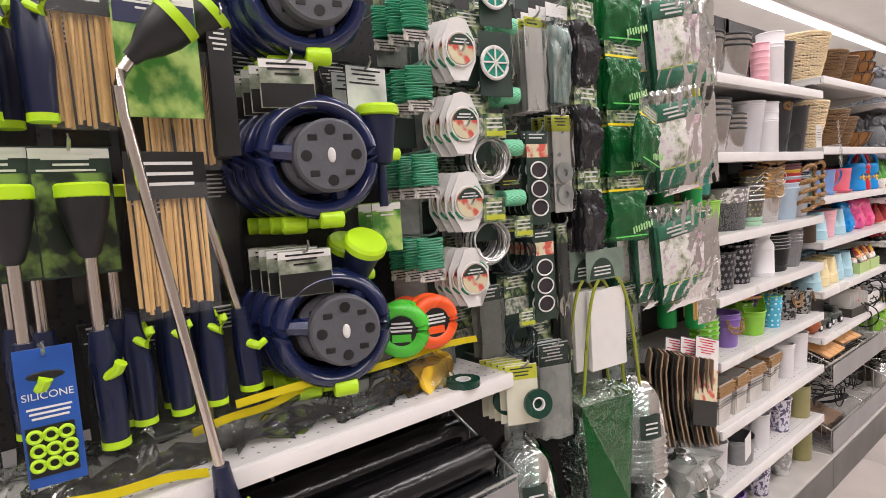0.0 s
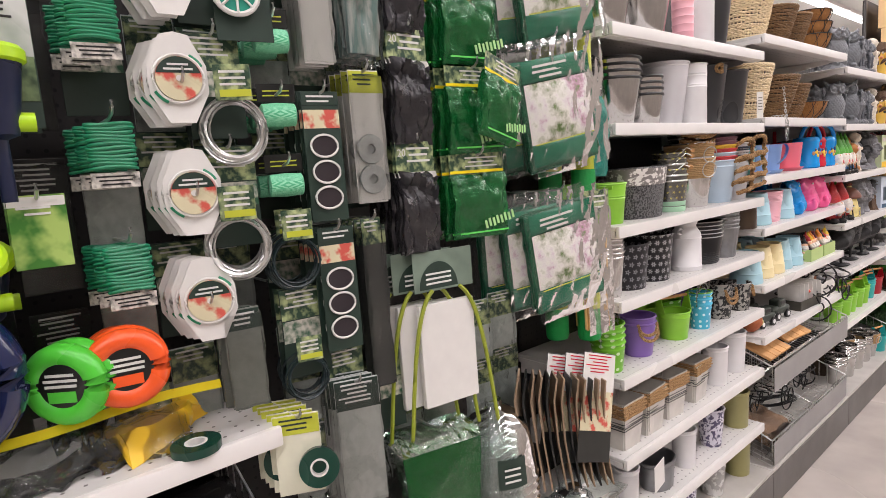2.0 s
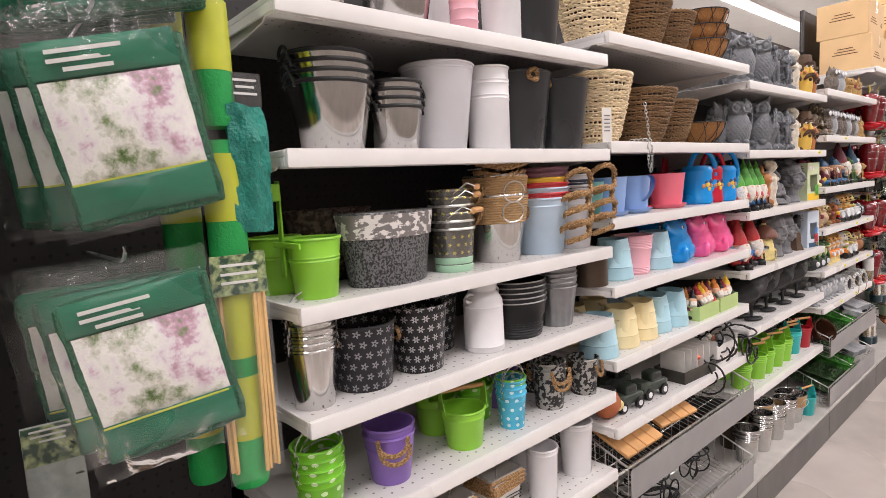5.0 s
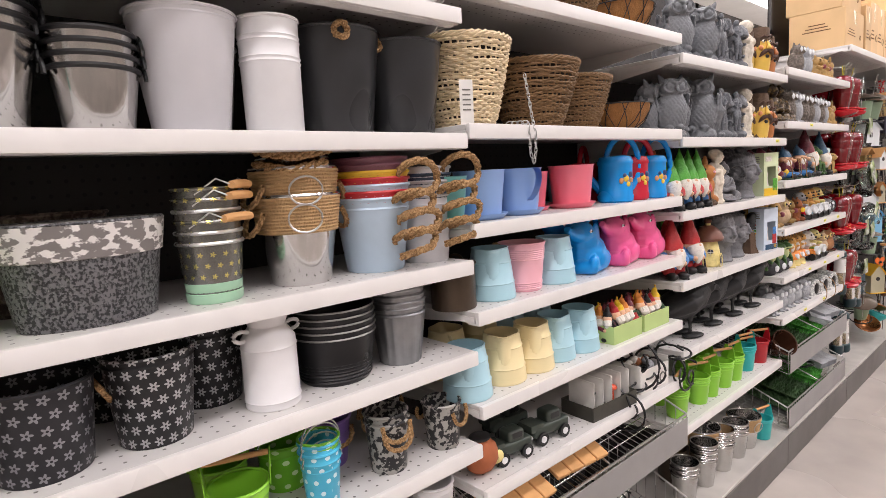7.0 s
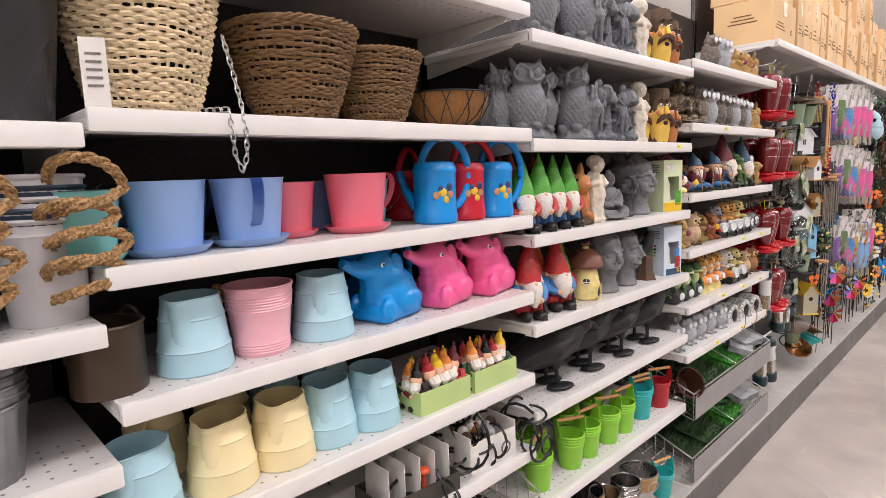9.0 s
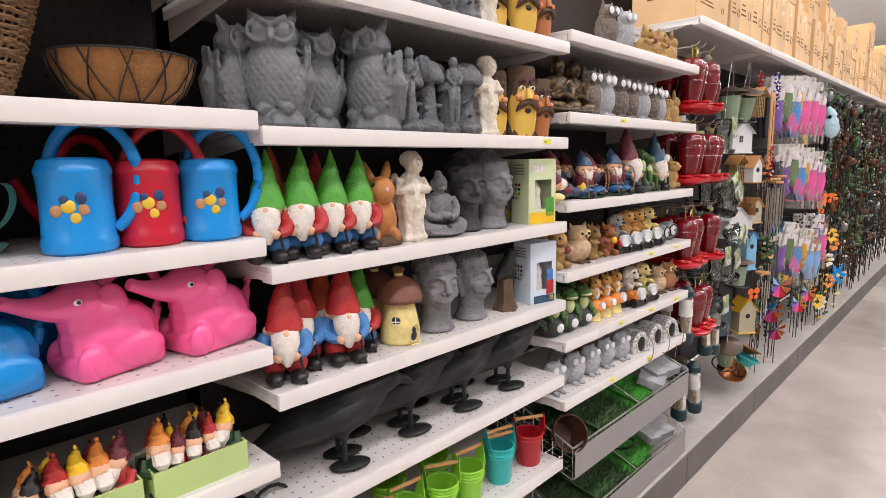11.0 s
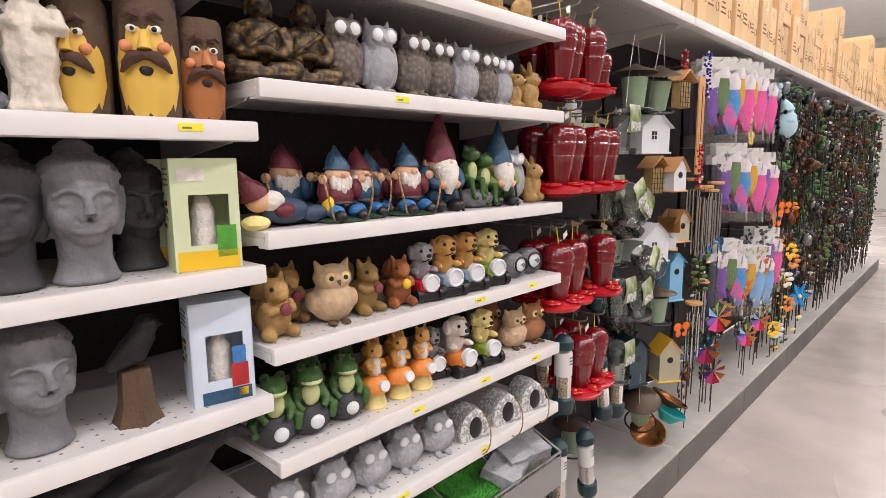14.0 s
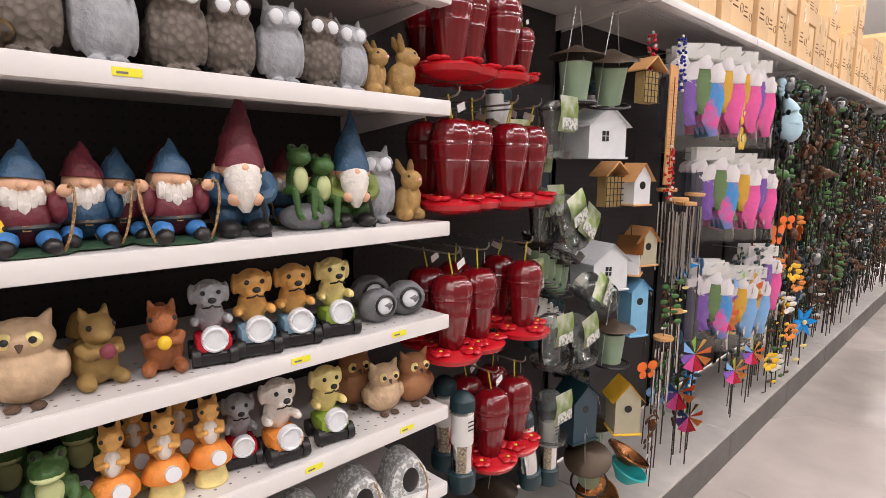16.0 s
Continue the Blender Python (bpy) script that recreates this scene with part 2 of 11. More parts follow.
TUBE = bpy.data.materials.new("lamp_tube")
TUBE.use_nodes = True
TUBE.node_tree.nodes["Principled BSDF"].inputs["Emission Color"].default_value = (1, 0.98, 0.94, 1)
TUBE.node_tree.nodes["Principled BSDF"].inputs["Emission Strength"].default_value = 6.0
for sx in STRIPS:
    th = thing("ceiling_light", pose(sx, 7.0, CEIL - 0.08), "long white fluorescent strip light under the ceiling", "ceiling light", "ceiling strip lights")
    bm = bmesh.new()
    box(bm, (0, 0, 0.04), (0.30, 26, 0.08), 0.01)
    part("housing", bm, LIP, th)
    bm = bmesh.new()
    for dx in (-0.07, 0.07):
        tube(bm, [(dx, -13, -0.03), (dx, 13, -0.03)], 0.019, 8)
    part("tube", bm, TUBE, th, "glowing white tubes")


# ---- shelving ----
SHELVES = {
    "a": (1.666, 1.426, 1.169, 0.975, 0.768, 0.544, 0.33),
    "b": (1.727, 1.446, 1.242, 1.056, 0.849, 0.655),
    "c": (1.674, 1.423, 1.192, 0.967, 0.740, 0.478),
    "d": (1.709, 1.493, 1.246, 1.044, 0.837, 0.655),
}
Y0 = {"a": 1.935, "b": 2.85, "c": 3.765, "d": 4.68}


def shelf_part(th, z, w=BAY, depth=FRONT - BACK):
    """One metal shelf with a rolled front lip and brackets, in the unit's own frame (front at x=0)."""
    bm = bmesh.new()
    box(bm, (-depth / 2, w / 2, z - 0.006), (depth - 0.004, w - 0.006, 0.012), 0.0015)
    sh = part("shelf", bm, SHELF, th, "white perforated steel shelf")
    bm = bmesh.new()
    box(bm, (0.004, w / 2, z - 0.0145), (0.012, w - 0.005, 0.031), 0.004, seg=2)
    box(bm, (-0.014, w / 2, z - 0.028), (0.026, w - 0.01, 0.004))
    for yy in (0.005, w - 0.005):
        box(bm, (-depth / 2, yy, z - 0.019), (depth - 0.01, 0.004, 0.014))
    part("lip", bm, LIP, sh, "white rolled front edge")
    for yy in (0.014, w - 0.014):
        bm = bmesh.new()
        vs = [bm.verts.new(p) for p in ((-depth, yy - 0.0015, z - 0.013), (-0.04, yy - 0.0015, z - 0.013), (-0.06, yy - 0.0015, z - 0.03), (-depth, yy - 0.0015, z - 0.065))]
        f = bm.faces.new(vs)
        ex = bmesh.ops.extrude_face_region(bm, geom=[f])
        bmesh.ops.translate(bm, vec=(0, 0.003, 0), verts=[q for q in ex["geom"] if isinstance(q, bmesh.types.BMVert)])
        part("bracket", bm, LIP, sh)
    return sh


def unit(y0, shelves, height, name="shelf_unit", label="grey metal shop shelving unit with white shelves", top=None, topz=None):
    th = thing(name, pose(FRONT, y0, 0), label, "shelving", "aisle shelving")
    d = FRONT - BACK
    bm = bmesh.new()
    box(bm, (-d - 0.012, BAY / 2, height / 2 + 0.08), (0.02, BAY - 0.004, height - 0.16))
    part("back_panel", bm, PEG, th, "dark perforated back panel", smooth=False)
    for yy in (0.0, BAY):
        bm = bmesh.new()
        box(bm, (-d - 0.002, yy, height / 2), (0.012, 0.03, height), 0.002)
        part("upright", bm, UPR, th)
    bm = bmesh.new()
    box(bm, (-(d - 0.04) / 2 - 0.0, BAY / 2, 0.145), (d + 0.038, BAY - 0.003, 0.014), 0.003)
    part("base_deck", bm, DECK, th, "grey steel base deck")
    bm = bmesh.new()
    box(bm, (0.034, BAY / 2, 0.07), (0.012, BAY - 0.003, 0.134), 0.002)
    part("kick_plate", bm, KICK, th, "scuffed dark grey kick plate")
    for z in shelves:
        shelf_part(th, z)
    return th


for k in "abcd":
    unit(Y0[k], SHELVES[k], 2.05)

# pegboard bays: two with garden tools at the start, six with feeders, chimes and stakes further on
unit(0.105, (0.972,), 2.35, "pegboard_unit", "dark pegboard shop fixture with one white shelf")
unit(1.02, (), 2.35, "pegboard_unit", "dark pegboard shop fixture hung with packets")
unit(-0.81, (0.972,), 2.35, "pegboard_unit", "dark pegboard shop fixture with one white shelf")
for i in range(8):
    unit(5.595 + BAY * i, (1.896,), 2.3, "pegboard_unit", "dark pegboard shop fixture with a top shelf of cartons")

# ---- more materials ----


def pattern(name, base, mark, n=9, dz=0.03, size=0.3, petals=0, rough=0.4, metal=0.0, hollow=0.0):
    """Paint printed with dots or flowers round a pot."""
    m = mat(name, base, rough, metal, 0.15, 30, 0.03, 120)
    nt = m.node_tree
    b = nt.nodes["Principled BSDF"]
    src = b.inputs["Base Color"].links[0].from_socket
    tc = nt.nodes.new("ShaderNodeTexCoord")
    sep = nt.nodes.new("ShaderNodeSeparateXYZ")
    nt.links.new(tc.outputs["Object"], sep.inputs[0])

    def q(op, a, v=0.0):
        k = nt.nodes.new("ShaderNodeMath")
        k.operation = op
        for i, s in enumerate((a, v)):
            if isinstance(s, (int, float)):
                k.inputs[i].default_value = s
            else:
                nt.links.new(s, k.inputs[i])
        return k.outputs[0]
    u = q("MULTIPLY", q("ARCTAN2", sep.outputs["Y"], sep.outputs["X"]), n / (2 * math.pi))
    v = q("DIVIDE", sep.outputs["Z"], dz)
    row = q("FLOOR", v)
    off = q("MULTIPLY", q("MODULO", row, 2.0), 0.5)
    du = q("SUBTRACT", q("FRACT", q("ADD", q("ADD", u, off), 20.0)), 0.5)
    dv = q("SUBTRACT", q("FRACT", v), 0.5)
    rr = q("SQRT", q("ADD", q("MULTIPLY", du, du), q("MULTIPLY", dv, dv)))
    lim = size
    if petals:
        ang = q("ARCTAN2", dv, du)
        cs = q("COSINE", q("MULTIPLY", ang, float(petals)))
        lim = q("ADD", q("MULTIPLY", cs, size * 0.3), size * 0.75)
    inside = q("LESS_THAN", rr, lim)
    if hollow:
        inside = q("MULTIPLY", inside, q("GREATER_THAN", rr, hollow))
    mx = nt.nodes.new("ShaderNodeMix")
    mx.data_type = "RGBA"
    nt.links.new(inside, mx.inputs["Factor"])
    nt.links.new(src, mx.inputs["A"])
    mx.inputs["B"].default_value = lin(mark)
    nt.links.new(mx.outputs["Result"], b.inputs["Base Color"])
    return m


def mottled(name, c1, c2, scale=60.0, lo=0.48, hi=0.54, rough=0.5, metal=0.0, bump=0.3, stretch=(1, 1, 1), kind="noise"):
    """Two colours in an uneven printed or embossed pattern."""
    m = mat(name, c1, rough, metal, 0.1, 30)
    nt = m.node_tree
    b = nt.nodes["Principled BSDF"]
    src = b.inputs["Base Color"].links[0].from_socket
    tc = nt.nodes.new("ShaderNodeTexCoord")
    mp = nt.nodes.new("ShaderNodeMapping")
    mp.inputs["Scale"].default_value = stretch
    nt.links.new(tc.outputs["Object"], mp.inputs[0])
    if kind == "noise":
        n = nt.nodes.new("ShaderNodeTexNoise")
        n.inputs["Detail"].default_value = 3
        out = n.outputs["Fac"]
    elif kind == "wave":
        n = nt.nodes.new("ShaderNodeTexWave")
        n.inputs["Distortion"].default_value = 3.0
        n.inputs["Detail"].default_value = 2.0
        out = n.outputs["Fac"]
    else:
        n = nt.nodes.new("ShaderNodeTexVoronoi")
        out = n.outputs["Distance"]
    n.inputs["Scale"].default_value = scale
    nt.links.new(mp.outputs[0], n.inputs["Vector"])
    mr = nt.nodes.new("ShaderNodeMapRange")
    mr.inputs["From Min"].default_value, mr.inputs["From Max"].default_value = lo, hi
    nt.links.new(out, mr.inputs["Value"])
    mx = nt.nodes.new("ShaderNodeMix")
    mx.data_type = "RGBA"
    nt.links.new(mr.outputs["Result"], mx.inputs["Factor"])
    nt.links.new(src, mx.inputs["A"])
    mx.inputs["B"].default_value = lin(c2)
    nt.links.new(mx.outputs["Result"], b.inputs["Base Color"])
    if bump:
        bp = nt.nodes.new("ShaderNodeBump")
        bp.inputs["Strength"].default_value = bump
        bp.inputs["Distance"].default_value = 0.004
        nt.links.new(mr.outputs["Result"], bp.inputs["Height"])
        nt.links.new(bp.outputs["Normal"], b.inputs["Normal"])
    return m


GALV = mat("galvanised_steel", "c4c2c0", 0.15, 1.0, 0.1, 40, 0.015, 60, 0.06)
GALVD = mat("dull_zinc", "8f9092", 0.4, 0.9, 0.2, 40, 0.04, 90)
WHITEM = mat("white_enamel", "e6e5e6", 0.4, 0, 0.05, 20, 0.03, 40)
GREYP = mat("pale_grey_paint", "d3d2d6", 0.45, 0, 0.05, 16, 0.03, 40)
DARKP = mat("charcoal_paint", "3b3c3e", 0.32, 0.35, 0.12, 14, 0.03, 60)
ROPE = mottled("jute_rope", "b99468", "80603a", 260, 0.4, 0.62, 0.85, 0, 0.5)
LIME = mat("lime_paint", "8fce3c", 0.38, 0, 0.08, 20, 0.02, 60)
LIMED = pattern("lime_dots", "74bf2a", "d8efc0", 9, 0.022, 0.2)
BLUED = pattern("blue_dots", "48b4d6", "d9f0f6", 9, 0.022, 0.2)
PURPLE = mat("purple_paint", "8767b5", 0.4, 0, 0.08, 20, 0.02, 60)
FLORAL = pattern("black_flowers", "222224", "b0b0b2", 17, 0.021, 0.36, 6, 0.42, 0.3, 0.07)
FLORAL2 = pattern("faded_flowers", "27272b", "8f8f93", 18, 0.021, 0.34, 5, 0.45, 0.3, 0.08)
DAMASK = mottled("black_damask", "242426", "a7a59f", 75, 0.49, 0.53, 0.45, 0.2, 0.2)
EMBOSS = mottled("embossed_zinc", "838385", "404042", 240, 0.44, 0.56, 0.4, 0.4, 0.8, (1, 1, 0.9))
SCROLL = mottled("scroll_band", "dedad6", "7d7875", 60, 0.45, 0.5, 0.5, 0.1, 0.3, (1, 1, 1.6))
PFLORAL = mottled("purple_leaf_print", "dad8e4", "5b5572", 85, 0.5, 0.54, 0.45, 0, 0.0)
OLIVE = mat("olive_paint", "9b9663", 0.45, 0, 0.1, 20, 0.02, 60)
WICKL = mat("pale_willow", "e3cfab", 0.7, 0, 0.2, 60, 0.2, 300, 0.1)
WICKB = mat("brown_willow", "7d6040", 0.7, 0, 0.28, 60, 0.25, 300, 0.1)
COCO = mat("coco_fibre", "9a6b3c", 0.9, 0, 0.25, 90, 0.5, 260)
TWINE = mat("sisal_wrap", "b8966a", 0.85, 0, 0.22, 90, 0.5, 320)
CUPB = mat("blue_tin", "8fb0e2", 0.38, 0, 0.05, 16, 0.02, 50)
CUPP = mat("pink_tin", "f0798c", 0.38, 0, 0.05, 16, 0.02, 50)
CUPT = mat("aqua_tin", "86cfcb", 0.38, 0, 0.05, 16, 0.02, 50)
JUGB = mat("pale_blue_enamel", "acd3df", 0.38, 0, 0.06, 16, 0.03, 50)
JUGC = mat("cream_enamel", "ecdcab", 0.38, 0, 0.06, 16, 0.03, 50)
PINKB = mat("pale_pink_enamel", "eeb2bd", 0.38, 0, 0.06, 16, 0.03, 50)
BRONZE = mat("bronze_paint", "4d4033", 0.4, 0.5, 0.2, 25, 0.05, 90)
BLUEPL = mat("blue_plastic", "1490de", 0.25, 0, 0.06, 16, 0.01, 40)
REDPL = mat("red_plastic", "c31f35", 0.25, 0, 0.06, 16, 0.01, 40)
PINKPL = mat("pink_plastic", "f2639d", 0.25, 0, 0.06, 16, 0.01, 40)
TEALP = mat("teal_paint", "2fb0b0", 0.38, 0, 0.06, 16, 0.02, 60)
REDP = mat("red_paint", "b01c28", 0.36, 0, 0.06, 16, 0.02, 60)
TERRA = mat("terracotta", "a9603c", 0.8, 0, 0.15, 30, 0.1, 120)
WOODL = mat("light_wood", "cf9d66", 0.6, 0, 0.2, 25, 0.1, 160)
BROWNW = mat("brown_bark", "5a4636", 0.8, 0, 0.25, 40, 0.4, 120)


# ---- kinds: pots and pails ----


def rope_mesh(bm, pts, r, turns=None):
    """Three strands twisted together along points."""
    pts = [Vector(p) for p in pts]
    fine = []
    for a, b in zip(pts, pts[1:]):
        for k in range(4):
            fine.append(a.lerp(b, k / 4))
    fine.append(pts[-1])
    ln = sum((b - a).length for a, b in zip(fine, fine[1:]))
    tw = turns or ln / (r * 7)
    for s in range(3):
        out, acc = [], 0.0
        for i, p in enumerate(fine):
            if i:
                acc += (p - fine[i - 1]).length
            d = (fine[min(i + 1, len(fine) - 1)] - fine[max(i - 1, 0)]).normalized()
            side = d.cross(Vector((0.3, 0.2, 1))).normalized()
            up = side.cross(d)
            a = 2 * math.pi * (tw * acc / ln + s / 3)
            out.append(p + (side * math.cos(a) + up * math.sin(a)) * r * 0.5)
        tube(bm, out, r * 0.56, 5)


def bez(p, n=10):
    """Points of a smooth curve through four control points."""
    a, b, c, d = (Vector(q) for q in p)
    return [a * (1 - t) ** 3 + b * 3 * t * (1 - t) ** 2 + c * 3 * t * t * (1 - t) + d * t ** 3 for t in [i / (n - 1) for i in range(n)]]


def pail(m, rt, rb, h, mt, label, cat="plant pot", name="plant_pot", handle="", beads=(), hmat=None, rim=None, inner=None, seg=30, ribs=0, rib=0.0, squash=1.0, base=None, band=None, lip=0.003):
    th = thing(name, m, label, cat)
    pr = [(rb * 0.97, 0.0), (rb, 0.002)]
    for bz in beads:
        rr = rb + (rt - rb) * bz
        pr += [(rr - 0.0002, h * bz - 0.003), (rr + 0.0015, h * bz), (rr, h * bz + 0.003)]
    pr += [(rt, h - 0.004), (rt - 0.0018, h - 0.002), (rb - 0.002, 0.006), (0, 0.006)]
    bm = bmesh.new()
    lathe(bm, pr, seg, squash=squash, ribs=ribs, rib=rib)
    part("body", bm, mt, th)
    bm = bmesh.new()
    pts = [Vector((p.x, p.y * squash, p.z)) for p in ring_pts(rt, seg, (0, 0, h - 0.002))]
    tube(bm, pts, lip, 6, closed=True)
    part("rim", bm, rim or mt, th)
    if base:
        bm = bmesh.new()
        lathe(bm, [(rb * 1.005, 0.0), (rb + 0.002, 0.002), (rb + 0.002 + (rt - rb) * 0.16, h * 0.16), (rb + (rt - rb) * 0.16 - 0.001, h * 0.16 + 0.001)], seg)
        part("base_band", bm, base, th, "painted base band")
    if band:
        bmat, b0, b1 = band
        bm = bmesh.new()
        ra, rc = rb + (rt - rb) * b0 + 0.0025, rb + (rt - rb) * b1 + 0.0025
        if bmat == TWINE:
            turns = 11
            for i in range(turns):
                f = (i + 0.5) / turns
                tube(bm, ring_pts(ra + (rc - ra) * f - 0.0008, seg, (0, 0, h * (b0 + (b1 - b0) * f))), h * (b1 - b0) / turns * 0.56, 6, closed=True)
                part("twine_turn", bm, bmat, th)
                bm = bmesh.new()
        else:
            lathe(bm, [(ra - 0.002, h * b0 - 0.001), (ra, h * b0), (rc, h * b1), (rc - 0.002, h * b1 + 0.001)], seg, squash=squash)
        if bmat == TWINE:
            bm.free()
            bm = bmesh.new()
            q = Vector((math.cos(-0.3), math.sin(-0.3), 0))
            zz, side = h * (b0 + b1) / 2 - 0.004, Vector((-q.y, q.x, 0))
            tube(bm, [q * (rc + 0.005 - 0.006 * (0.5 - 0.5 * math.sin(a))) + side * 0.024 * math.cos(a) + Vector((0, 0, zz + 0.02 * math.sin(a))) for a in [2 * math.pi * i / 20 for i in range(20)]], 0.0016, 5, closed=True)
            part("ring_handle", bm, WIRE, th, "thin steel ring handle")
        else:
            part("band", bm, bmat, th)
    if handle == "wire":
        bm = bmesh.new()
        tube(bm, [(p.x * 0.5 + 0.01, p.y, p.z) for p in ring_pts(rt + 0.003, 16, (0, 0, h - 0.008), "x", 0, math.pi)], 0.0016, 5)
        part("bail_handle", bm, hmat or WIRE, th, "thin wire bail handle")
    elif handle == "drop":
        for sg in (-1, 1):
            bm = bmesh.new()
            tube(bm, [Vector((0.018 * math.cos(a), sg * (rt + 0.006), h - 0.012 + 0.022 * math.sin(a))) for a in [math.pi * i / 9 for i in range(10)]], 0.0032, 6)
            part("handle", bm, hmat or BLACK, th, "black strap handle")
    elif handle == "rope":
        for sg in (-1, 1):
            bm = bmesh.new()
            y = sg * (rt + 0.004)
            rope_mesh(bm, bez(((0.025, y * 0.93, h * 0.82), (0.03, y * 1.25, h * 0.5), (-0.03, y * 1.25, h * 0.5), (-0.025, y * 0.93, h * 0.82)), 9), 0.0045)
            part("rope_handle", bm, ROPE, th, "jute rope loop handle")
    elif handle == "ropefront":
        for sg in (1, -1):
            bm = bmesh.new()
            x = sg * (rt + 0.004)
            rope_mesh(bm, bez(((x * 0.95, 0.03, h * 0.86), (x * 1.15, 0.035, h * 0.42), (x * 1.15, -0.035, h * 0.42), (x * 0.95, -0.03, h * 0.86)), 9), 0.0048)
            part("rope_handle", bm, ROPE, th, "jute rope loop handle")
    elif handle == "knot":
        bm = bmesh.new()
        rope_mesh(bm, [Vector((rt + 0.004 + 0.006 * math.cos(a * 2), 0.012 * math.sin(a), h - 0.014 + 0.012 * math.cos(a))) for a in [2 * math.pi * i / 12 for i in range(13)]], 0.006)
        part("rope_handle", bm, ROPE, th, "knotted jute rope")
    elif handle == "wood":
        bm = bmesh.new()
        for sg in (-1, 1):
            tube(bm, [(rt * 0.2, sg * rt, h - 0.01), (rt * 0.8, sg * rt * 0.75, h + 0.012), (rt + 0.01, sg * 0.028, h + 0.002)], 0.0013, 5)
        part("bail_wire", bm, WIRE, th)
        bm = bmesh.new()
        tube(bm, [(rt + 0.01, -0.03, h + 0.002), (rt + 0.01, -0.015, h + 0.003), (rt + 0.01, 0.015, h + 0.003), (rt + 0.01, 0.03, h + 0.002)], [0.006, 0.0068, 0.0068, 0.006], 9)
        part("grip", bm, WOODL, th, "turned pale wood grip")
    elif handle == "tab":
        for sg in (-1, 1):
            bm = bmesh.new()
            vs = [bm.verts.new(p) for p in ((-0.022, sg * rt, h - 0.004), (0.022, sg * rt, h - 0.004), (0.006, sg * (rt + 0.004), h + 0.05), (-0.006, sg * (rt + 0.004), h + 0.05))]
            f = bm.faces.new(vs)
            ex = bmesh.ops.extrude_face_region(bm, geom=[f])
            bmesh.ops.translate(bm, vec=(0, sg * 0.0018, 0), verts=[w for w in ex["geom"] if isinstance(w, bmesh.types.BMVert)])
            part("bail_tab", bm, mt, th)
        bm = bmesh.new()
        tube(bm, [(0, -rt - 0.002, h + 0.043), (0, rt + 0.002, h + 0.043)], 0.005, 9)
        part("grip", bm, WOODL, th, "turned pale wood grip")
    return th


def stack(key, fn, x, y, z, n, step, rz=0.0, jitter=1.5):
    """Pails nested one in another."""
    for i in range(n):
        put(key, fn, x + random.uniform(-1, 1) * 0.0012, y + random.uniform(-1, 1) * 0.0012, z + step * i, rz + random.uniform(-jitter, jitter) * 4)


def milk_can(m, rt=0.047, h=0.166):
    th = thing("milk_can_vase", m, "white enamelled milk can vase with two side handles", "vase")
    bm = bmesh.new()
    lathe(bm, [(0.044, 0), (0.046, 0.002), (0.046, 0.012), (0.0475, 0.014), (0.046, 0.016), (0.0455, 0.100), (0.047, 0.103), (0.0455, 0.106), (0.045, 0.116), (0.036, 0.130), (0.031, 0.138), (0.033, 0.150), (0.043, h), (0.0415, h), (0.030, 0.138), (0.03, 0.09), (0, 0.09)], 36)
    part("body", bm, WHITEM, th)
    for sg in (-1, 1):
        bm = bmesh.new()
        tube(bm, bez(((0, sg * 0.043, 0.118), (0, sg * 0.075, 0.118), (0, sg * 0.062, 0.145), (0, sg * 0.036, 0.132)), 9), 0.0035, 7)
        part("handle", bm, WHITEM, th)
    return th


def jug(m, mt, label):
    th = thing("watering_jug", m, label, "jug")
    bm = bmesh.new()
    lathe(bm, [(0.056, 0), (0.058, 0.003), (0.0545, 0.036), (0.056, 0.038), (0.0535, 0.041), (0.0485, 0.084), (0.050, 0.086), (0.0475, 0.089), (0.043, 0.116), (0.0445, 0.118), (0.0415, 0.119), (0.05, 0.01), (0, 0.008)], 48)
    for v in bm.verts:
        a = abs(math.atan2(v.co.y, v.co.x))
        q = max(0.0, 1 - a / 0.7) * min(1.0, max(0.0, (v.co.z - 0.08) / 0.036))
        v.co.x += 0.016 * q * q * (3 - 2 * q)
    part("body", bm, mt, th)
    bm = bmesh.new()
    tube(bm, bez(((-0.043, 0, 0.108), (-0.085, 0, 0.115), (-0.085, 0, 0.05), (-0.053, 0, 0.035)), 10), 0.004, 7)
    part("handle", bm, mt, th)
    return th


def cup_pot(m, mt, label, handle=True):
    th = thing("cup_planter", m, label, "plant pot")
    bm = bmesh.new()
    lathe(bm, [(0.041, 0.008), (0.044, 0.01), (0.0535, 0.098), (0.0555, 0.1005), (0.0525, 0.1), (0.042, 0.014), (0, 0.014)], 40)
    part("cup", bm, mt, th)
    bm = bmesh.new()
    lathe(bm, [(0.044, 0), (0.048, 0.001), (0.0565, 0.01), (0.0585, 0.0125), (0.055, 0.0115), (0.045, 0.006), (0, 0.006)], 40)
    part("saucer", bm, mt, th)
    if handle:
        bm = bmesh.new()
        vs = []
        for p in bez(((0.0, 0.05, 0.098), (0.0, 0.1, 0.115), (0.0, 0.085, 0.045), (0.0, 0.042, 0.03)), 12):
            vs.append((bm.verts.new(p + Vector((-0.008, 0, 0))), bm.verts.new(p + Vector((0.008, 0, 0)))))
        for a, b in zip(vs, vs[1:]):
            bm.faces.new((a[0], a[1], b[1], b[0]))
        bmesh.ops.solidify(bm, geom=bm.faces[:], thickness=0.0018)
        part("handle", bm, mt, th)
    return th


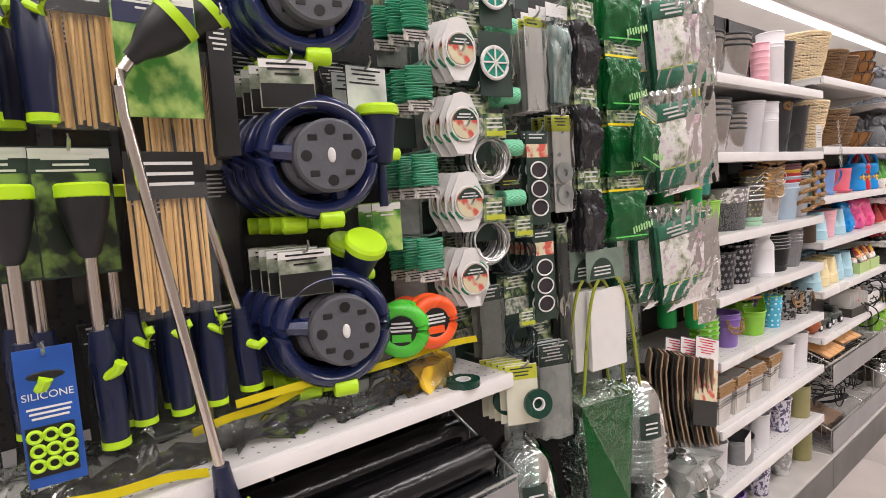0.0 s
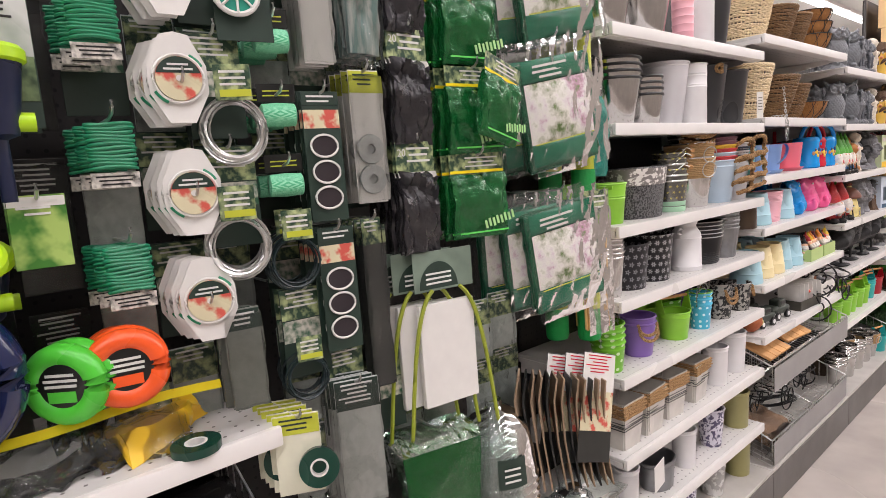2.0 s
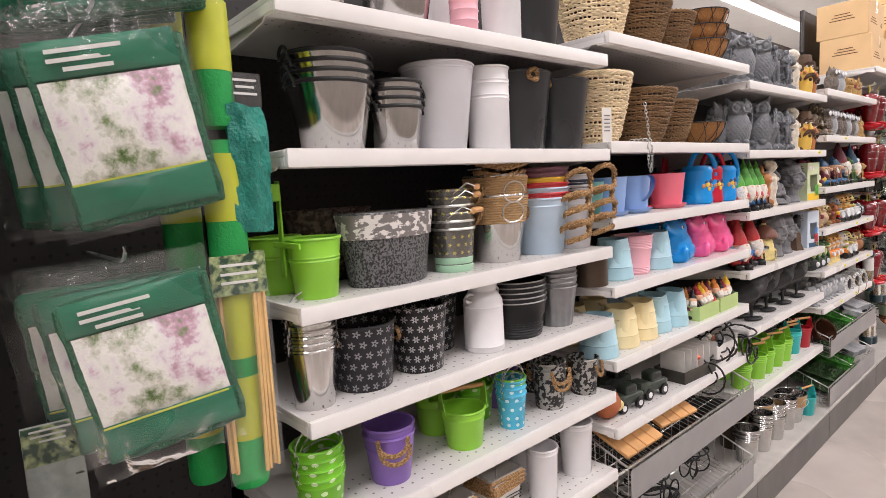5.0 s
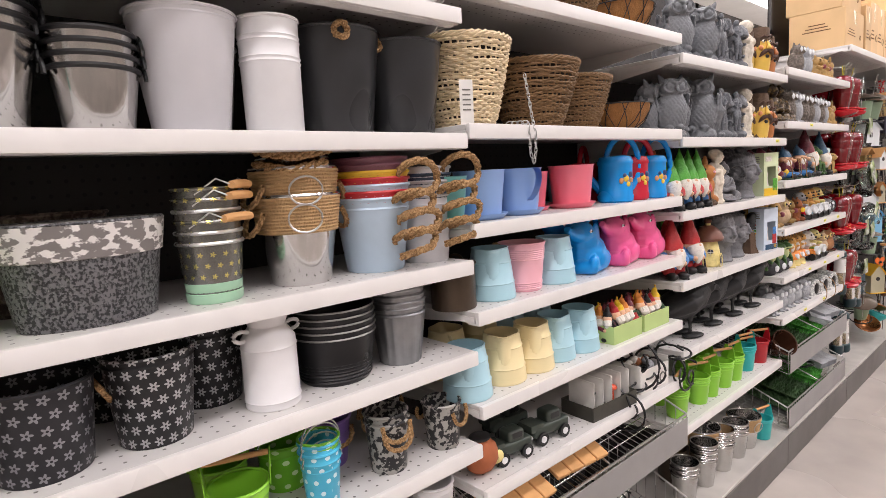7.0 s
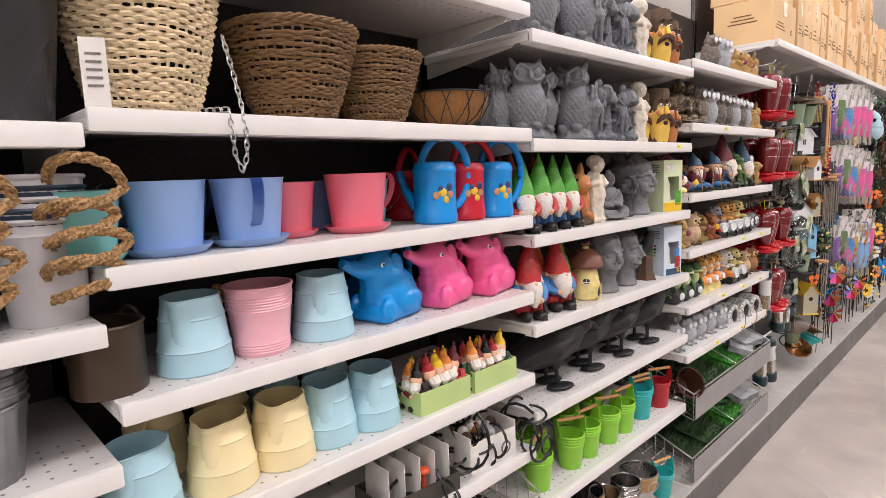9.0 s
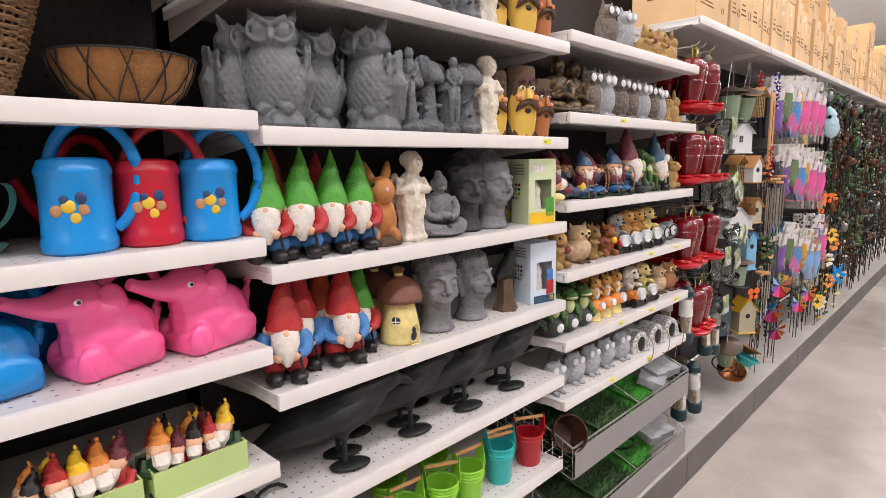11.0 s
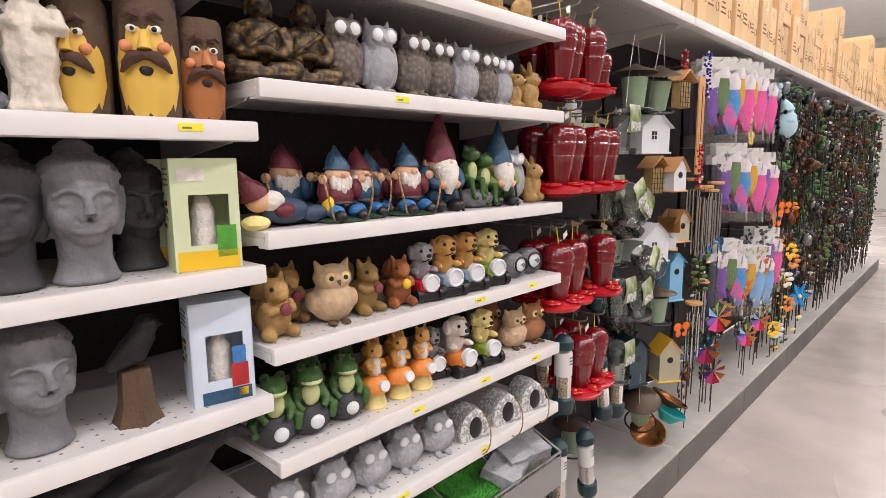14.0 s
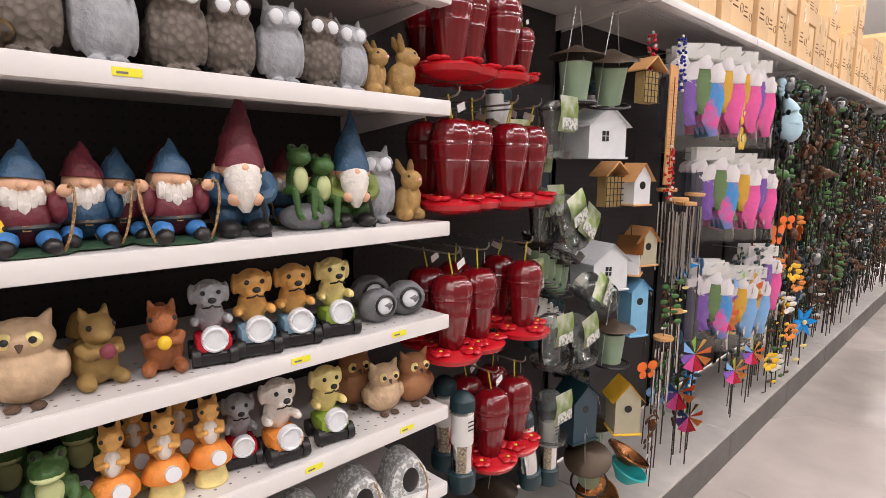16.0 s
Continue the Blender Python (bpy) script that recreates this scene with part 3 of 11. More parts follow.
def toy_can(m, mt, label):
    th = thing("watering_can", m, label, "watering can")
    bm = bmesh.new()
    lathe(bm, [(0.045, 0), (0.05, 0.004), (0.051, 0.016), (0.049, 0.02), (0.0475, 0.06), (0.048, 0.096), (0.05, 0.099), (0.05, 0.104), (0.044, 0.116), (0.03, 0.119), (0.028, 0.112), (0, 0.112)], 34, squash=0.85)
    part("body", bm, mt, th)
    bm = bmesh.new()
    tube(bm, [Vector((0.0, 0.022 + 0.05 * math.cos(a), 0.094 + 0.072 * math.sin(a))) for a in [-1.15 + 4.1 * i / 20 for i in range(21)]], 0.0075, 10)
    part("handle", bm, mt, th)
    bm = bmesh.new()
    tube(bm, [(-0.022, -0.03, 0.03), (-0.05, -0.045, 0.065), (-0.066, -0.052, 0.1)], [0.012, 0.009, 0.008], 9)
    part("spout", bm, mt, th)
    for i, (dy, dz, s) in enumerate(((0.0, 0.06, 1.0), (0.013, 0.07, 0.9), (-0.013, 0.055, 0.9), (0.006, 0.046, 0.8), (-0.004, 0.068, 0.7), (0.015, 0.056, 0.8))):
        bm = bmesh.new()
        ball(bm, (0.0475 * math.cos(dy * 20), dy, dz), (0.0022, 0.008 * s, 0.0085 * s), u=10, v=6)
        part("sticker", bm, (mat("sticker_yellow", "e6c23c"), mat("sticker_navy", "27426e"), mat("sticker_white", "b98a5c"))[i % 3], th, "small coloured picture sticker")
    return th


def blend(bm, voxel, smooth=2):
    """Melts overlapping shapes into one skin; returns a new bmesh."""
    me = bpy.data.meshes.new("melt")
    bm.to_mesh(me)
    bm.free()
    ob = bpy.data.objects.new("melt", me)
    scene.collection.objects.link(ob)
    md = ob.modifiers.new("r", "REMESH")
    md.mode, md.voxel_size = "VOXEL", voxel
    if smooth:
        ms = ob.modifiers.new("s", "SMOOTH")
        ms.iterations, ms.factor = smooth, 0.6
    dg = bpy.context.evaluated_depsgraph_get()
    dg.update()
    m2 = bpy.data.meshes.new_from_object(ob.evaluated_get(dg))
    out = bmesh.new()
    out.from_mesh(m2)
    bpy.data.objects.remove(ob)
    bpy.data.meshes.remove(me)
    bpy.data.meshes.remove(m2)
    return out


CARDE = mat("white_enamel", "dddad5", 0.3)


def elephant_can(m, mt, label):
    """A seated elephant: head and spout at -y, haunches at +y."""
    th = thing("elephant_watering_can", m, label, "watering can")
    bm = bmesh.new()
    ball(bm, (0, 0.014, 0.056), (0.056, 0.076, 0.06))
    box(bm, (0, 0.01, 0.02), (0.1, 0.14, 0.04), 0.018, seg=3)
    ball(bm, (0, -0.006, 0.09), (0.046, 0.056, 0.048))
    ball(bm, (0.0, -0.028, 0.118), (0.04, 0.046, 0.034))
    for sg in (-1, 1):
        ball(bm, (sg * 0.046, 0.03, 0.036), (0.016, 0.046, 0.03))
        ball(bm, (sg * 0.044, -0.04, 0.03), (0.014, 0.022, 0.028))
    tube(bm, bez(((0, -0.055, 0.118), (0, -0.085, 0.118), (0, -0.11, 0.128), (0, -0.132, 0.14)), 10), [0.028, 0.024, 0.021, 0.018, 0.016, 0.014, 0.012, 0.011, 0.0105, 0.011], 10)
    part("body", blend(bm, 0.0034, 2), mt, th)
    for sg in (-1, 1):
        bm = bmesh.new()
        ball(bm, (sg * 0.0445, 0.004, 0.11), (0.007, 0.024, 0.03), pose(0, 0, 0, 0, sg * -6, 0))
        part("ear", bm, mt, th)
        bm = bmesh.new()
        ball(bm, (sg * 0.0375, -0.048, 0.126), (0.003, 0.0065, 0.005), u=10, v=6)
        e = part("eye", bm, CARDE, th)
        bm = bmesh.new()
        ball(bm, (sg * 0.04, -0.048, 0.126), 0.003, u=8, v=6)
        part("pupil", bm, BLACK, e)
    bm = bmesh.new()
    tube(bm, bez(((0, 0.004, 0.135), (0, 0.055, 0.186), (0, 0.13, 0.165), (0, 0.088, 0.06)), 14), 0.0085, 10)
    part("handle", bm, mt, th)
    return th


def basket(m, rt, rb, h, mt, label, rows, stakes, r=0.0045, name="woven_basket", seed=1, tilt=0.0):
    th = thing(name, m, label, "basket")
    rnd = random.Random(seed)
    bm = bmesh.new()
    nseg = stakes * 4
    for j in range(rows):
        f = (j + 0.5) / rows
        base = rb + (rt - rb) * (f ** 0.75)
        z = 0.004 + (h - 0.008) * f
        ph = rnd.uniform(0, 6)
        pts = []
        for i in range(nseg):
            a = 2 * math.pi * i / nseg
            wv = math.cos(stakes * a / 1.0 + math.pi * j) * r * 0.5
            rr = base + wv + rnd.uniform(-1, 1) * r * 0.12
            pts.append((rr * math.cos(a), rr * math.sin(a), z + 0.0026 * math.sin(2 * a + ph) + 0.0012 * math.sin(5 * a + 2 * ph) + rnd.uniform(-1, 1) * r * 0.16))
        tube(bm, pts, r * rnd.uniform(0.52, 0.68), 5, closed=True)
    part("weave", bm, mt, th)
    for i in range(stakes * 2):
        bm = bmesh.new()
        a = 2 * math.pi * (i + 0.5) / (stakes * 2)
        pts = [((rb + (rt - rb) * (f ** 0.75)) * math.cos(a), (rb + (rt - rb) * (f ** 0.75)) * math.sin(a), 0.002 + (h - 0.004) * f) for f in (0.0, 0.15, 0.4, 0.7, 1.0)]
        tube(bm, pts, r * 0.42, 4)
        part("stake", bm, mt, th)
    bm = bmesh.new()
    for k in range(3):
        pts = []
        for i in range(48):
            a = 2 * math.pi * i / 48
            pts.append(((rt + 0.004 * math.cos(13 * a + 2.1 * k)) * math.cos(a), (rt + 0.004 * math.cos(13 * a + 2.1 * k)) * math.sin(a), h + 0.004 * math.sin(13 * a + 2.1 * k)))
        tube(bm, pts, r * 0.7, 5, closed=True)
    part("rim", bm, mt, th)
    bm = bmesh.new()
    lathe(bm, [(rb * 0.96, 0.0), (rb * 0.98, 0.003), (rb * 0.9 + 0.1 * rt - r, h * 0.2), (rt - r * 1.6, h - 0.004), (rt - r * 2.0, h - 0.004), (rb * 0.95, 0.008), (0, 0.008)], 30)
    part("liner", bm, mat("plastic_liner", "2a231c", 0.5), th, "dark plastic liner")
    return th


def hang_basket(m):
    th = thing("hanging_basket", m, "brown coco fibre lined wire hanging basket", "basket")
    bm = bmesh.new()
    pr = [(0.03, 0.0), (0.055, 0.008), (0.08, 0.03), (0.095, 0.06), (0.1, 0.082), (0.094, 0.083), (0.085, 0.05), (0.05, 0.015), (0, 0.01)]
    lathe(bm, pr, 30)
    rough_up(bm, 0.002, 60)
    part("liner", bm, COCO, th, "brown coco fibre liner")
    bm = bmesh.new()
    tube(bm, ring_pts(0.103, 30, (0, 0, 0.08)), 0.002, 5, closed=True)
    tube(bm, ring_pts(0.06, 24, (0, 0, 0.009)), 0.0016, 5, closed=True)
    for i in range(12):
        a = 2 * math.pi * i / 12
        for s in (-0.25, 0.25):
            tube(bm, [(r * math.cos(a + s * k), r * math.sin(a + s * k), z) for r, z, k in ((0.058, 0.008, 0), (0.084, 0.03, 0.6), (0.099, 0.06, 1.1), (0.104, 0.08, 1.4))], 0.0013, 4)
    part("wire_frame", bm, BLACK, th, "black wire frame")
    return th

# ---- bay of pails and planters ----


def Z(k, i):
    return SHELVES[k][i - 1]


# top shelf
galv_tub = lambda m: pail(m, 0.080, 0.058, 0.125, GALV, "shiny galvanised steel tub with black rim and strap handles", "bucket", "metal_tub", "drop", (), BLACK, BLACK, lip=0.0045)
for yy, n in ((2.26, 3), (2.06, 2)):
    stack("galv_tub", galv_tub, -0.975, yy, Z("a", 1), n, 0.018)
put("pink_can", lambda m: pail(m, 0.032, 0.029, 0.145, PINKB, "tall pink ribbed metal planter", beads=(0.2, 0.35, 0.5, 0.65, 0.8)), -0.918, 2.395, Z("a", 1))
tall_white = lambda m: pail(m, 0.047, 0.044, 0.20, WHITEM, "tall white metal planter on a shop shelf", beads=(0.72, 0.78))
put("tall_white", tall_white, -0.935, 2.53, Z("a", 1))
grey_pot = lambda m: pail(m, 0.088, 0.066, 0.19, DARKP, "large charcoal metal planter with a rope knot", handle="knot")
put("grey_pot", grey_pot, -1.0, 2.70, Z("a", 1), 100)
put("tall_white", tall_white, -1.06, 2.45, Z("a", 1))

# second shelf
stack("galv_tub", galv_tub, -0.968, 2.085, Z("a", 2), 4, 0.017)
small_tub = lambda m: pail(m, 0.056, 0.044, 0.088, GALV, "small galvanised steel tub with black strap handles", "bucket", "metal_tub", "drop", (), BLACK, BLACK, lip=0.0042)
stack("small_tub", small_tub, -0.955, 2.222, Z("a", 2), 4, 0.016)
put("wide_white", lambda m: pail(m, 0.079, 0.056, 0.182, GREYP, "large pale grey metal planter with embossed emblem", beads=(0.93,)), -0.967, 2.352, Z("a", 2))
put("tall_white2", lambda m: pail(m, 0.049, 0.047, 0.185, WHITEM, "tall white ribbed metal planter", beads=(0.62, 0.66, 0.8, 0.84)), -0.94, 2.478, Z("a", 2))
put("grey_pot", grey_pot, -0.985, 2.625, Z("a", 2), -20)
put("grey_pot", grey_pot, -0.975, 2.775, Z("a", 2), -70, 0.96)
put("wide_white", None, -1.13, 2.42, Z("a", 2), 0, 0.95)

# third shelf
lime_pail = lambda m: pail(m, 0.048, 0.038, 0.108, LIME, "bright lime green metal pail with tall strap handle", "bucket", "metal_pail", "", (0.62, 0.68))
th = put("lime_pail", lime_pail, -0.94, 2.012, Z("a", 3))
bm = bmesh.new()
box(bm, (-0.02, -0.05, 0.125), (0.014, 0.004, 0.17), 0.001)
box(bm, (-0.02, -0.062, 0.19), (0.03, 0.022, 0.03), 0.002)
box(bm, (0.0, -0.052, 0.098), (0.1, 0.004, 0.01), 0.001)
part("hanging_strap", bm, LIME, th, "lime green hanging strap")
put("lime_pail2", lime_pail, -1.05, 1.99, Z("a", 3))
put("oval_planter", lambda m: pail(m, 0.071, 0.058, 0.142, EMBOSS, "oval embossed zinc planter with white scroll band", handle="rope", squash=1.48, band=(SCROLL, 0.66, 0.985), seg=44), -0.955, 2.182, Z("a", 3))
put("oval_planter2", lambda m: pail(m, 0.068, 0.055, 0.15, mottled("brown_emboss", "4a3c36", "83736a", 90, 0.45, 0.6, 0.5, 0.3, 0.4), "oval dark brown embossed planter with rope handles", handle="rope", squash=1.45, seg=40), -1.12, 2.15, Z("a", 3))
FLOWERT = pattern("yellow_flower_tin", "7d7d79", "d9cf7a", 16, 0.017, 0.24, 5, 0.25, 0.8)
floral_pail = lambda m: pail(m, 0.049, 0.040, 0.095, FLOWERT, "small flowered tin pail with wooden bail grip", "bucket", "metal_pail", "wood", base=mat("mint_paint", "a9d3b4", 0.4))
floral_plain = lambda m: pail(m, 0.049, 0.040, 0.095, FLOWERT, "small flowered tin pail nested in a stack", "bucket", "metal_pail", base=mat("mint_paint", "a9d3b4", 0.4), rim=WIRE)
for i in range(6):
    put("floral_pail" if i in (2, 4, 5) else "floral_plain", floral_pail if i in (2, 4, 5) else floral_plain, -0.945, 2.352, Z("a", 3) + 0.0165 * i, 18 + 5 * i)
twine_pail = lambda m: pail(m, 0.064, 0.045, 0.135, GALV, "galvanised pail wrapped in sisal twine with rope handles", "bucket", "metal_pail", "rope", band=(TWINE, 0.58, 0.97))
put("twine_pail", twine_pail, -0.965, 2.515, Z("a", 3), 0, 1.17)
put("twine_pail", twine_pail, -0.965, 2.515, Z("a", 3) + 0.046, 3, 1.17)
put("steel_pail", lambda m: pail(m, 0.066, 0.05, 0.12, GALV, "galvanised pail nested on top of twine wrapped ones", "bucket", "metal_pail", "", (0.8, 0.9)), -0.965, 2.515, Z("a", 3) + 0.122, 0)
for nm, mt, i in (("stripe1", mat("powder_blue_tin", "b7cbdc", 0.38, 0.1, 0.08, 24, 0.03), 0), ("stripe2", mat("red_tin", "c32e36", 0.38), 1), ("stripe1", None, 2), ("stripe2", None, 3), ("stripe3", mat("yellow_tin", "e7bf3a", 0.38), 4), ("stripe4", mat("plum_tin", "7a4a58", 0.4), 5), ("stripe4", None, 6)):
    put(nm, lambda m, mt=mt: pail(m, 0.062, 0.047, 0.118, mt, "coloured tin pail in a nested stack", "bucket", "metal_pail", "", (0.85,)), -0.963, 2.675, Z("a", 3) + 0.0125 * i, 10 * i, 1.2)
for nm, i in (("stripe5", 0), ("stripe6", 1), ("stripe5", 2), ("stripe6", 3), ("stripe5", 4)):
    put(nm, lambda m, nm=nm: pail(m, 0.050, 0.040, 0.125, mat("off_white_tin", "d2d0d2", 0.4) if nm == "stripe5" else mat("navy_tin", "2b3a4e", 0.4), "off-white or navy tin pail in a nested stack", "bucket", "metal_pail", "", (0.85,)), -0.955, 2.803, Z("a", 3) + 0.014 * i, 10 * i, 1.12)


def rope_coil(m):
    th = thing("jute_rope", m, "bundle of looped jute rope handles hanging from pails", "rope")
    for k in range(4):
        bm = bmesh.new()
        z, sw = -0.036 * k, (-1) ** k * 0.006
        up = 0.05 if k == 0 else 0.022
        rope_mesh(bm, bez(((-0.03, -0.022 + sw, z - 0.008), (0.02, -0.066 + sw, z + up), (0.045, 0.03 + sw, z + up + 0.012), (0.012, 0.05 + sw, z + 0.002)), 10) + [Vector((0.03, 0.022 + sw, z - 0.014)), Vector((0.026, -0.012 + sw, z - 0.02)), Vector((0.0, -0.03 + sw, z - 0.03))], 0.0076)
        part("rope_loop", bm, ROPE, th)
    return th


def rope_wrap(m):
    th = thing("jute_rope", m, "thick jute rope wound round the pail rim", "rope")
    for k in range(3):
        bm = bmesh.new()
        a0 = -1.5 + 0.12 * k
        rope_mesh(bm, [Vector(((0.066 + 0.004 * k) * math.cos(a0 + 0.19 * i), (0.066 + 0.004 * k) * math.sin(a0 + 0.19 * i), 0.021 * k + 0.012 * abs(i - 5) / 5 + (0.012 if k == 2 and i < 3 else 0))) for i in range(11)], 0.0075)
        part("rope_loop", bm, ROPE, th)
    return th


put("rope_wrap", rope_wrap, -0.965, 2.515, Z("a", 3) + 0.197, 0, 1.08)
put("rope_coil", rope_coil, -0.885, 2.715, Z("a", 3) + 0.165)
put("rope_coil", rope_coil, -0.892, 2.835, Z("a", 3) + 0.175)

# fourth shelf
clear_pail = lambda m: pail(m, 0.046, 0.036, 0.11, GALV, "shiny tin pail in a nested stack", "bucket", "metal_pail", "wire")
stack("clear_pail", clear_pail, -0.936, 1.99, Z("a", 4), 6, 0.012)
put("flower_tub", lambda m: pail(m, 0.067, 0.056, 0.128, FLORAL2, "black metal tub printed with white flowers", handle="rope"), -0.957, 2.108, Z("a", 4), 0)
put("flower_tub2", lambda m: pail(m, 0.064, 0.051, 0.138, FLORAL, "black metal pot printed with white daisies", beads=(0.9,)), -0.955, 2.247, Z("a", 4))
put("flower_tub2", None, -1.045, 2.36, Z("a", 4), 30)
put("flower_tub2", None, -1.12, 2.22, Z("a", 4), 50)
put("milk_can", milk_can, -0.938, 2.428, Z("a", 4), 8)
bowl = lambda m: pail(m, 0.081, 0.066, 0.092, mat("black_tin", "1b1b1d", 0.35, 0.3, 0.12, 24, 0.03), "round black metal planter bowl, nested stack", "bowl", "metal_bowl", "", (0.08, 0.15, 0.22, 0.29), rim=mat("worn_rim", "9a9896", 0.4, 0.8), lip=0.0018)
stack("bowl", bowl, -0.972, 2.571, Z("a", 4), 5, 0.0125)
rib_pail = lambda m: pail(m, 0.055, 0.042, 0.105, GALVD, "ribbed galvanised pail in a nested stack", "bucket", "metal_pail", "", (), ribs=16, rib=0.02, seg=64)
stack("rib_pail", rib_pail, -0.95, 2.71, Z("a", 4), 5, 0.0125)

# fifth shelf
lime_dot = lambda m: pail(m, 0.046, 0.038, 0.082, LIMED, "lime green tin pail with white polka dots", "bucket", "metal_pail", "wire", (0.8,))
stack("lime_dot", lime_dot, -0.94, 1.985, Z("a", 5), 4, 0.0175)
purple_pail = lambda m: pail(m, 0.052, 0.040, 0.10, PURPLE, "purple tin pail with jute rope handles", "bucket", "metal_pail", "ropefront", (0.72,))
stack("purple_pail", purple_pail, -0.948, 2.15, Z("a", 5), 2, 0.017, -25, 0.5)
lime_b = lambda m: pail(m, 0.050, 0.041, 0.088, LIME, "lime green tin pail with wooden grip and tabs", "bucket", "metal_pail", "tab", (0.8,))
put("lime_tab", lime_b, -0.945, 2.355, Z("a", 5), -20)
put("lime_tab", lime_b, -1.05, 2.36, Z("a", 5), 15)
blue_dot = lambda m: pail(m, 0.036, 0.030, 0.085, BLUED, "sky blue tin pail with white polka dots", "bucket", "metal_pail", "wire", (0.8,))
stack("blue_dot", blue_dot, -0.93, 2.50, Z("a", 5), 3, 0.017)
put("lime_dot", lime_dot, -0.93, 2.50, Z("a", 5) + 0.058, 0, 0.8)
put("lime_dot", lime_dot, -1.04, 2.48, Z("a", 5), 0, 1.1)
put("purple_pail", purple_pail, -1.05, 2.58, Z("a", 5), 0)
damask = lambda m: pail(m, 0.044, 0.036, 0.105, DAMASK, "black and white damask tin pot with rope handle", handle="ropefront")
stack("damask", damask, -0.938, 2.655, Z("a", 5), 2, 0.016, -10)
put("damask", damask, -0.93, 2.795, Z("a", 5), 20, 0.95)
put("damask", damask, -1.05, 2.72, Z("a", 5), 50, 0.95)


def tin_box(m):
    th = thing("tin_planter_box", m, "square white tin planter with twine wrapped rim", "plant pot")
    bm = bmesh.new()
    h, a, b = 0.125, 0.036, 0.046
    lo = [(-a, -a), (a, -a), (a, a), (-a, a)]
    v0 = [bm.verts.new((x, y * 1.15, 0.0)) for x, y in lo]
    v1 = [bm.verts.new((x * b / a, y * 1.15 * b / a, h)) for x, y in lo]
    v2 = [bm.verts.new((x * b / a * 0.95, y * 1.15 * b / a * 0.95, h)) for x, y in lo]
    v3 = [bm.verts.new((x * 0.93, y * 1.07, 0.01)) for x, y in lo]
    for p, q in ((v0, v1), (v1, v2), (v2, v3)):
        for i in range(4):
            bm.faces.new((p[i], p[(i + 1) % 4], q[(i + 1) % 4], q[i]))
    bm.faces.new(v0[::-1])
    bm.faces.new(v3)
    bmesh.ops.bevel(bm, geom=[e for e in bm.edges if abs((e.verts[0].co - e.verts[1].co).z) > 0.05], offset=0.004, segments=2, affect="EDGES")
    part("body", bm, mat("whitewashed_tin", "cfcbc4", 0.5, 0.2, 0.15, 25, 0.05, 70), th)
    for z in (0.06, 0.068):
        bm = bmesh.new()
        s = a + (b - a) * z / h
        tube(bm, [(x / a * (s + 0.001), y / a * 1.15 * (s + 0.001), z) for x, y in lo], 0.0014, 5, closed=True)
        part("bead", bm, DARKP, th)
    for k in range(3):
        bm = bmesh.new()
        s = b - 0.001
        rope_mesh(bm, [(x / a * s * 1.04, y / a * 1.15 * s * 1.04, h - 0.008 - 0.009 * k) for x, y in lo + lo[:1]], 0.0045)
        part("twine", bm, ROPE, th, "jute twine wrapped round the rim")
    return th


for xx, yy in ((-0.93, 2.02), (-0.93, 2.14), (-0.935, 2.275), (-0.938, 2.435), (-1.06, 2.08), (-1.06, 2.3)):
    put("tin_box", tin_box, xx, yy, Z("a", 6), random.uniform(-4, 4))
    put("tin_box", tin_box, xx, yy, Z("a", 6) + 0.012, random.uniform(-4, 4))
put("white_pot", lambda m: pail(m, 0.041, 0.036, 0.135, WHITEM, "white enamelled round metal pot", beads=(0.9,)), -0.93, 2.605, Z("a", 6))
put("white_pot", None, -0.94, 2.765, Z("a", 6), 0, 1.1)
put("white_pot", None, -1.06, 2.68, Z("a", 6), 0, 1.05)

# sixth shelf and base deck
put("rect_tin", lambda m: pail(m, 0.052, 0.046, 0.09, GALVD, "low grey tin trough planter with punched rim", squash=1.3, seg=16, beads=(0.85,)), -0.94, 2.22, Z("a", 7))
put("white_pot", None, -0.935, 2.385, Z("a", 7), 0, 0.95)
put("purple_leaf", lambda m: pail(m, 0.045, 0.034, 0.135, PFLORAL, "white metal planter with purple leaf print"), -0.935, 2.575, Z("a", 7))
put("olive_pot", lambda m: pail(m, 0.046, 0.042, 0.135, OLIVE, "tall olive green metal planter", beads=(0.93,)), -0.935, 2.775, Z("a", 7))
put("white_pot", None, -0.94, 2.05, Z("a", 7), 0, 0.95)
BASE = 0.152
put("purple_leaf", None, -0.93, 2.36, BASE, 0, 1.0)
put("grey_leaf", lambda m: pail(m, 0.046, 0.034, 0.13, mottled("grey_leaf_print", "a9a8a6", "d8d8d6", 45, 0.48, 0.53, 0.45, 0, 0), "grey metal planter with pale leaf print"), -0.93, 2.57, BASE)
put("olive_pot", None, -0.925, 2.76, BASE, 0, 1.0)
put("purple_pail", None, -0.93, 2.12, BASE)

# ---- bay of baskets, cups and watering cans ----
cream_b = lambda m: basket(m, 0.112, 0.066, 0.19, WICKL, "cream peeled willow hanging basket", 30, 22, 0.0058, seed=3)
brown_b = lambda m: basket(m, 0.118, 0.062, 0.165, WICKB, "brown willow woven planter basket", 34, 22, 0.0052, seed=5)
put("cream_basket", cream_b, -0.995, 2.965, Z("b", 2))
put("brown_basket", brown_b, -1.0, 3.225, Z("b", 2))
put("brown_basket", brown_b, -1.0, 3.405, Z("b", 2), 40, 0.86)
put("hang_basket", hang_basket, -0.995, 3.615, Z("b", 2))
put("cream_basket", cream_b, -0.995, 2.985, Z("b", 1), 20)
put("brown_basket", brown_b, -0.98, 3.2, Z("b", 1), 15, 0.85)
put("brown_basket", brown_b, -0.98, 3.37, Z("b", 1), 65, 0.8)
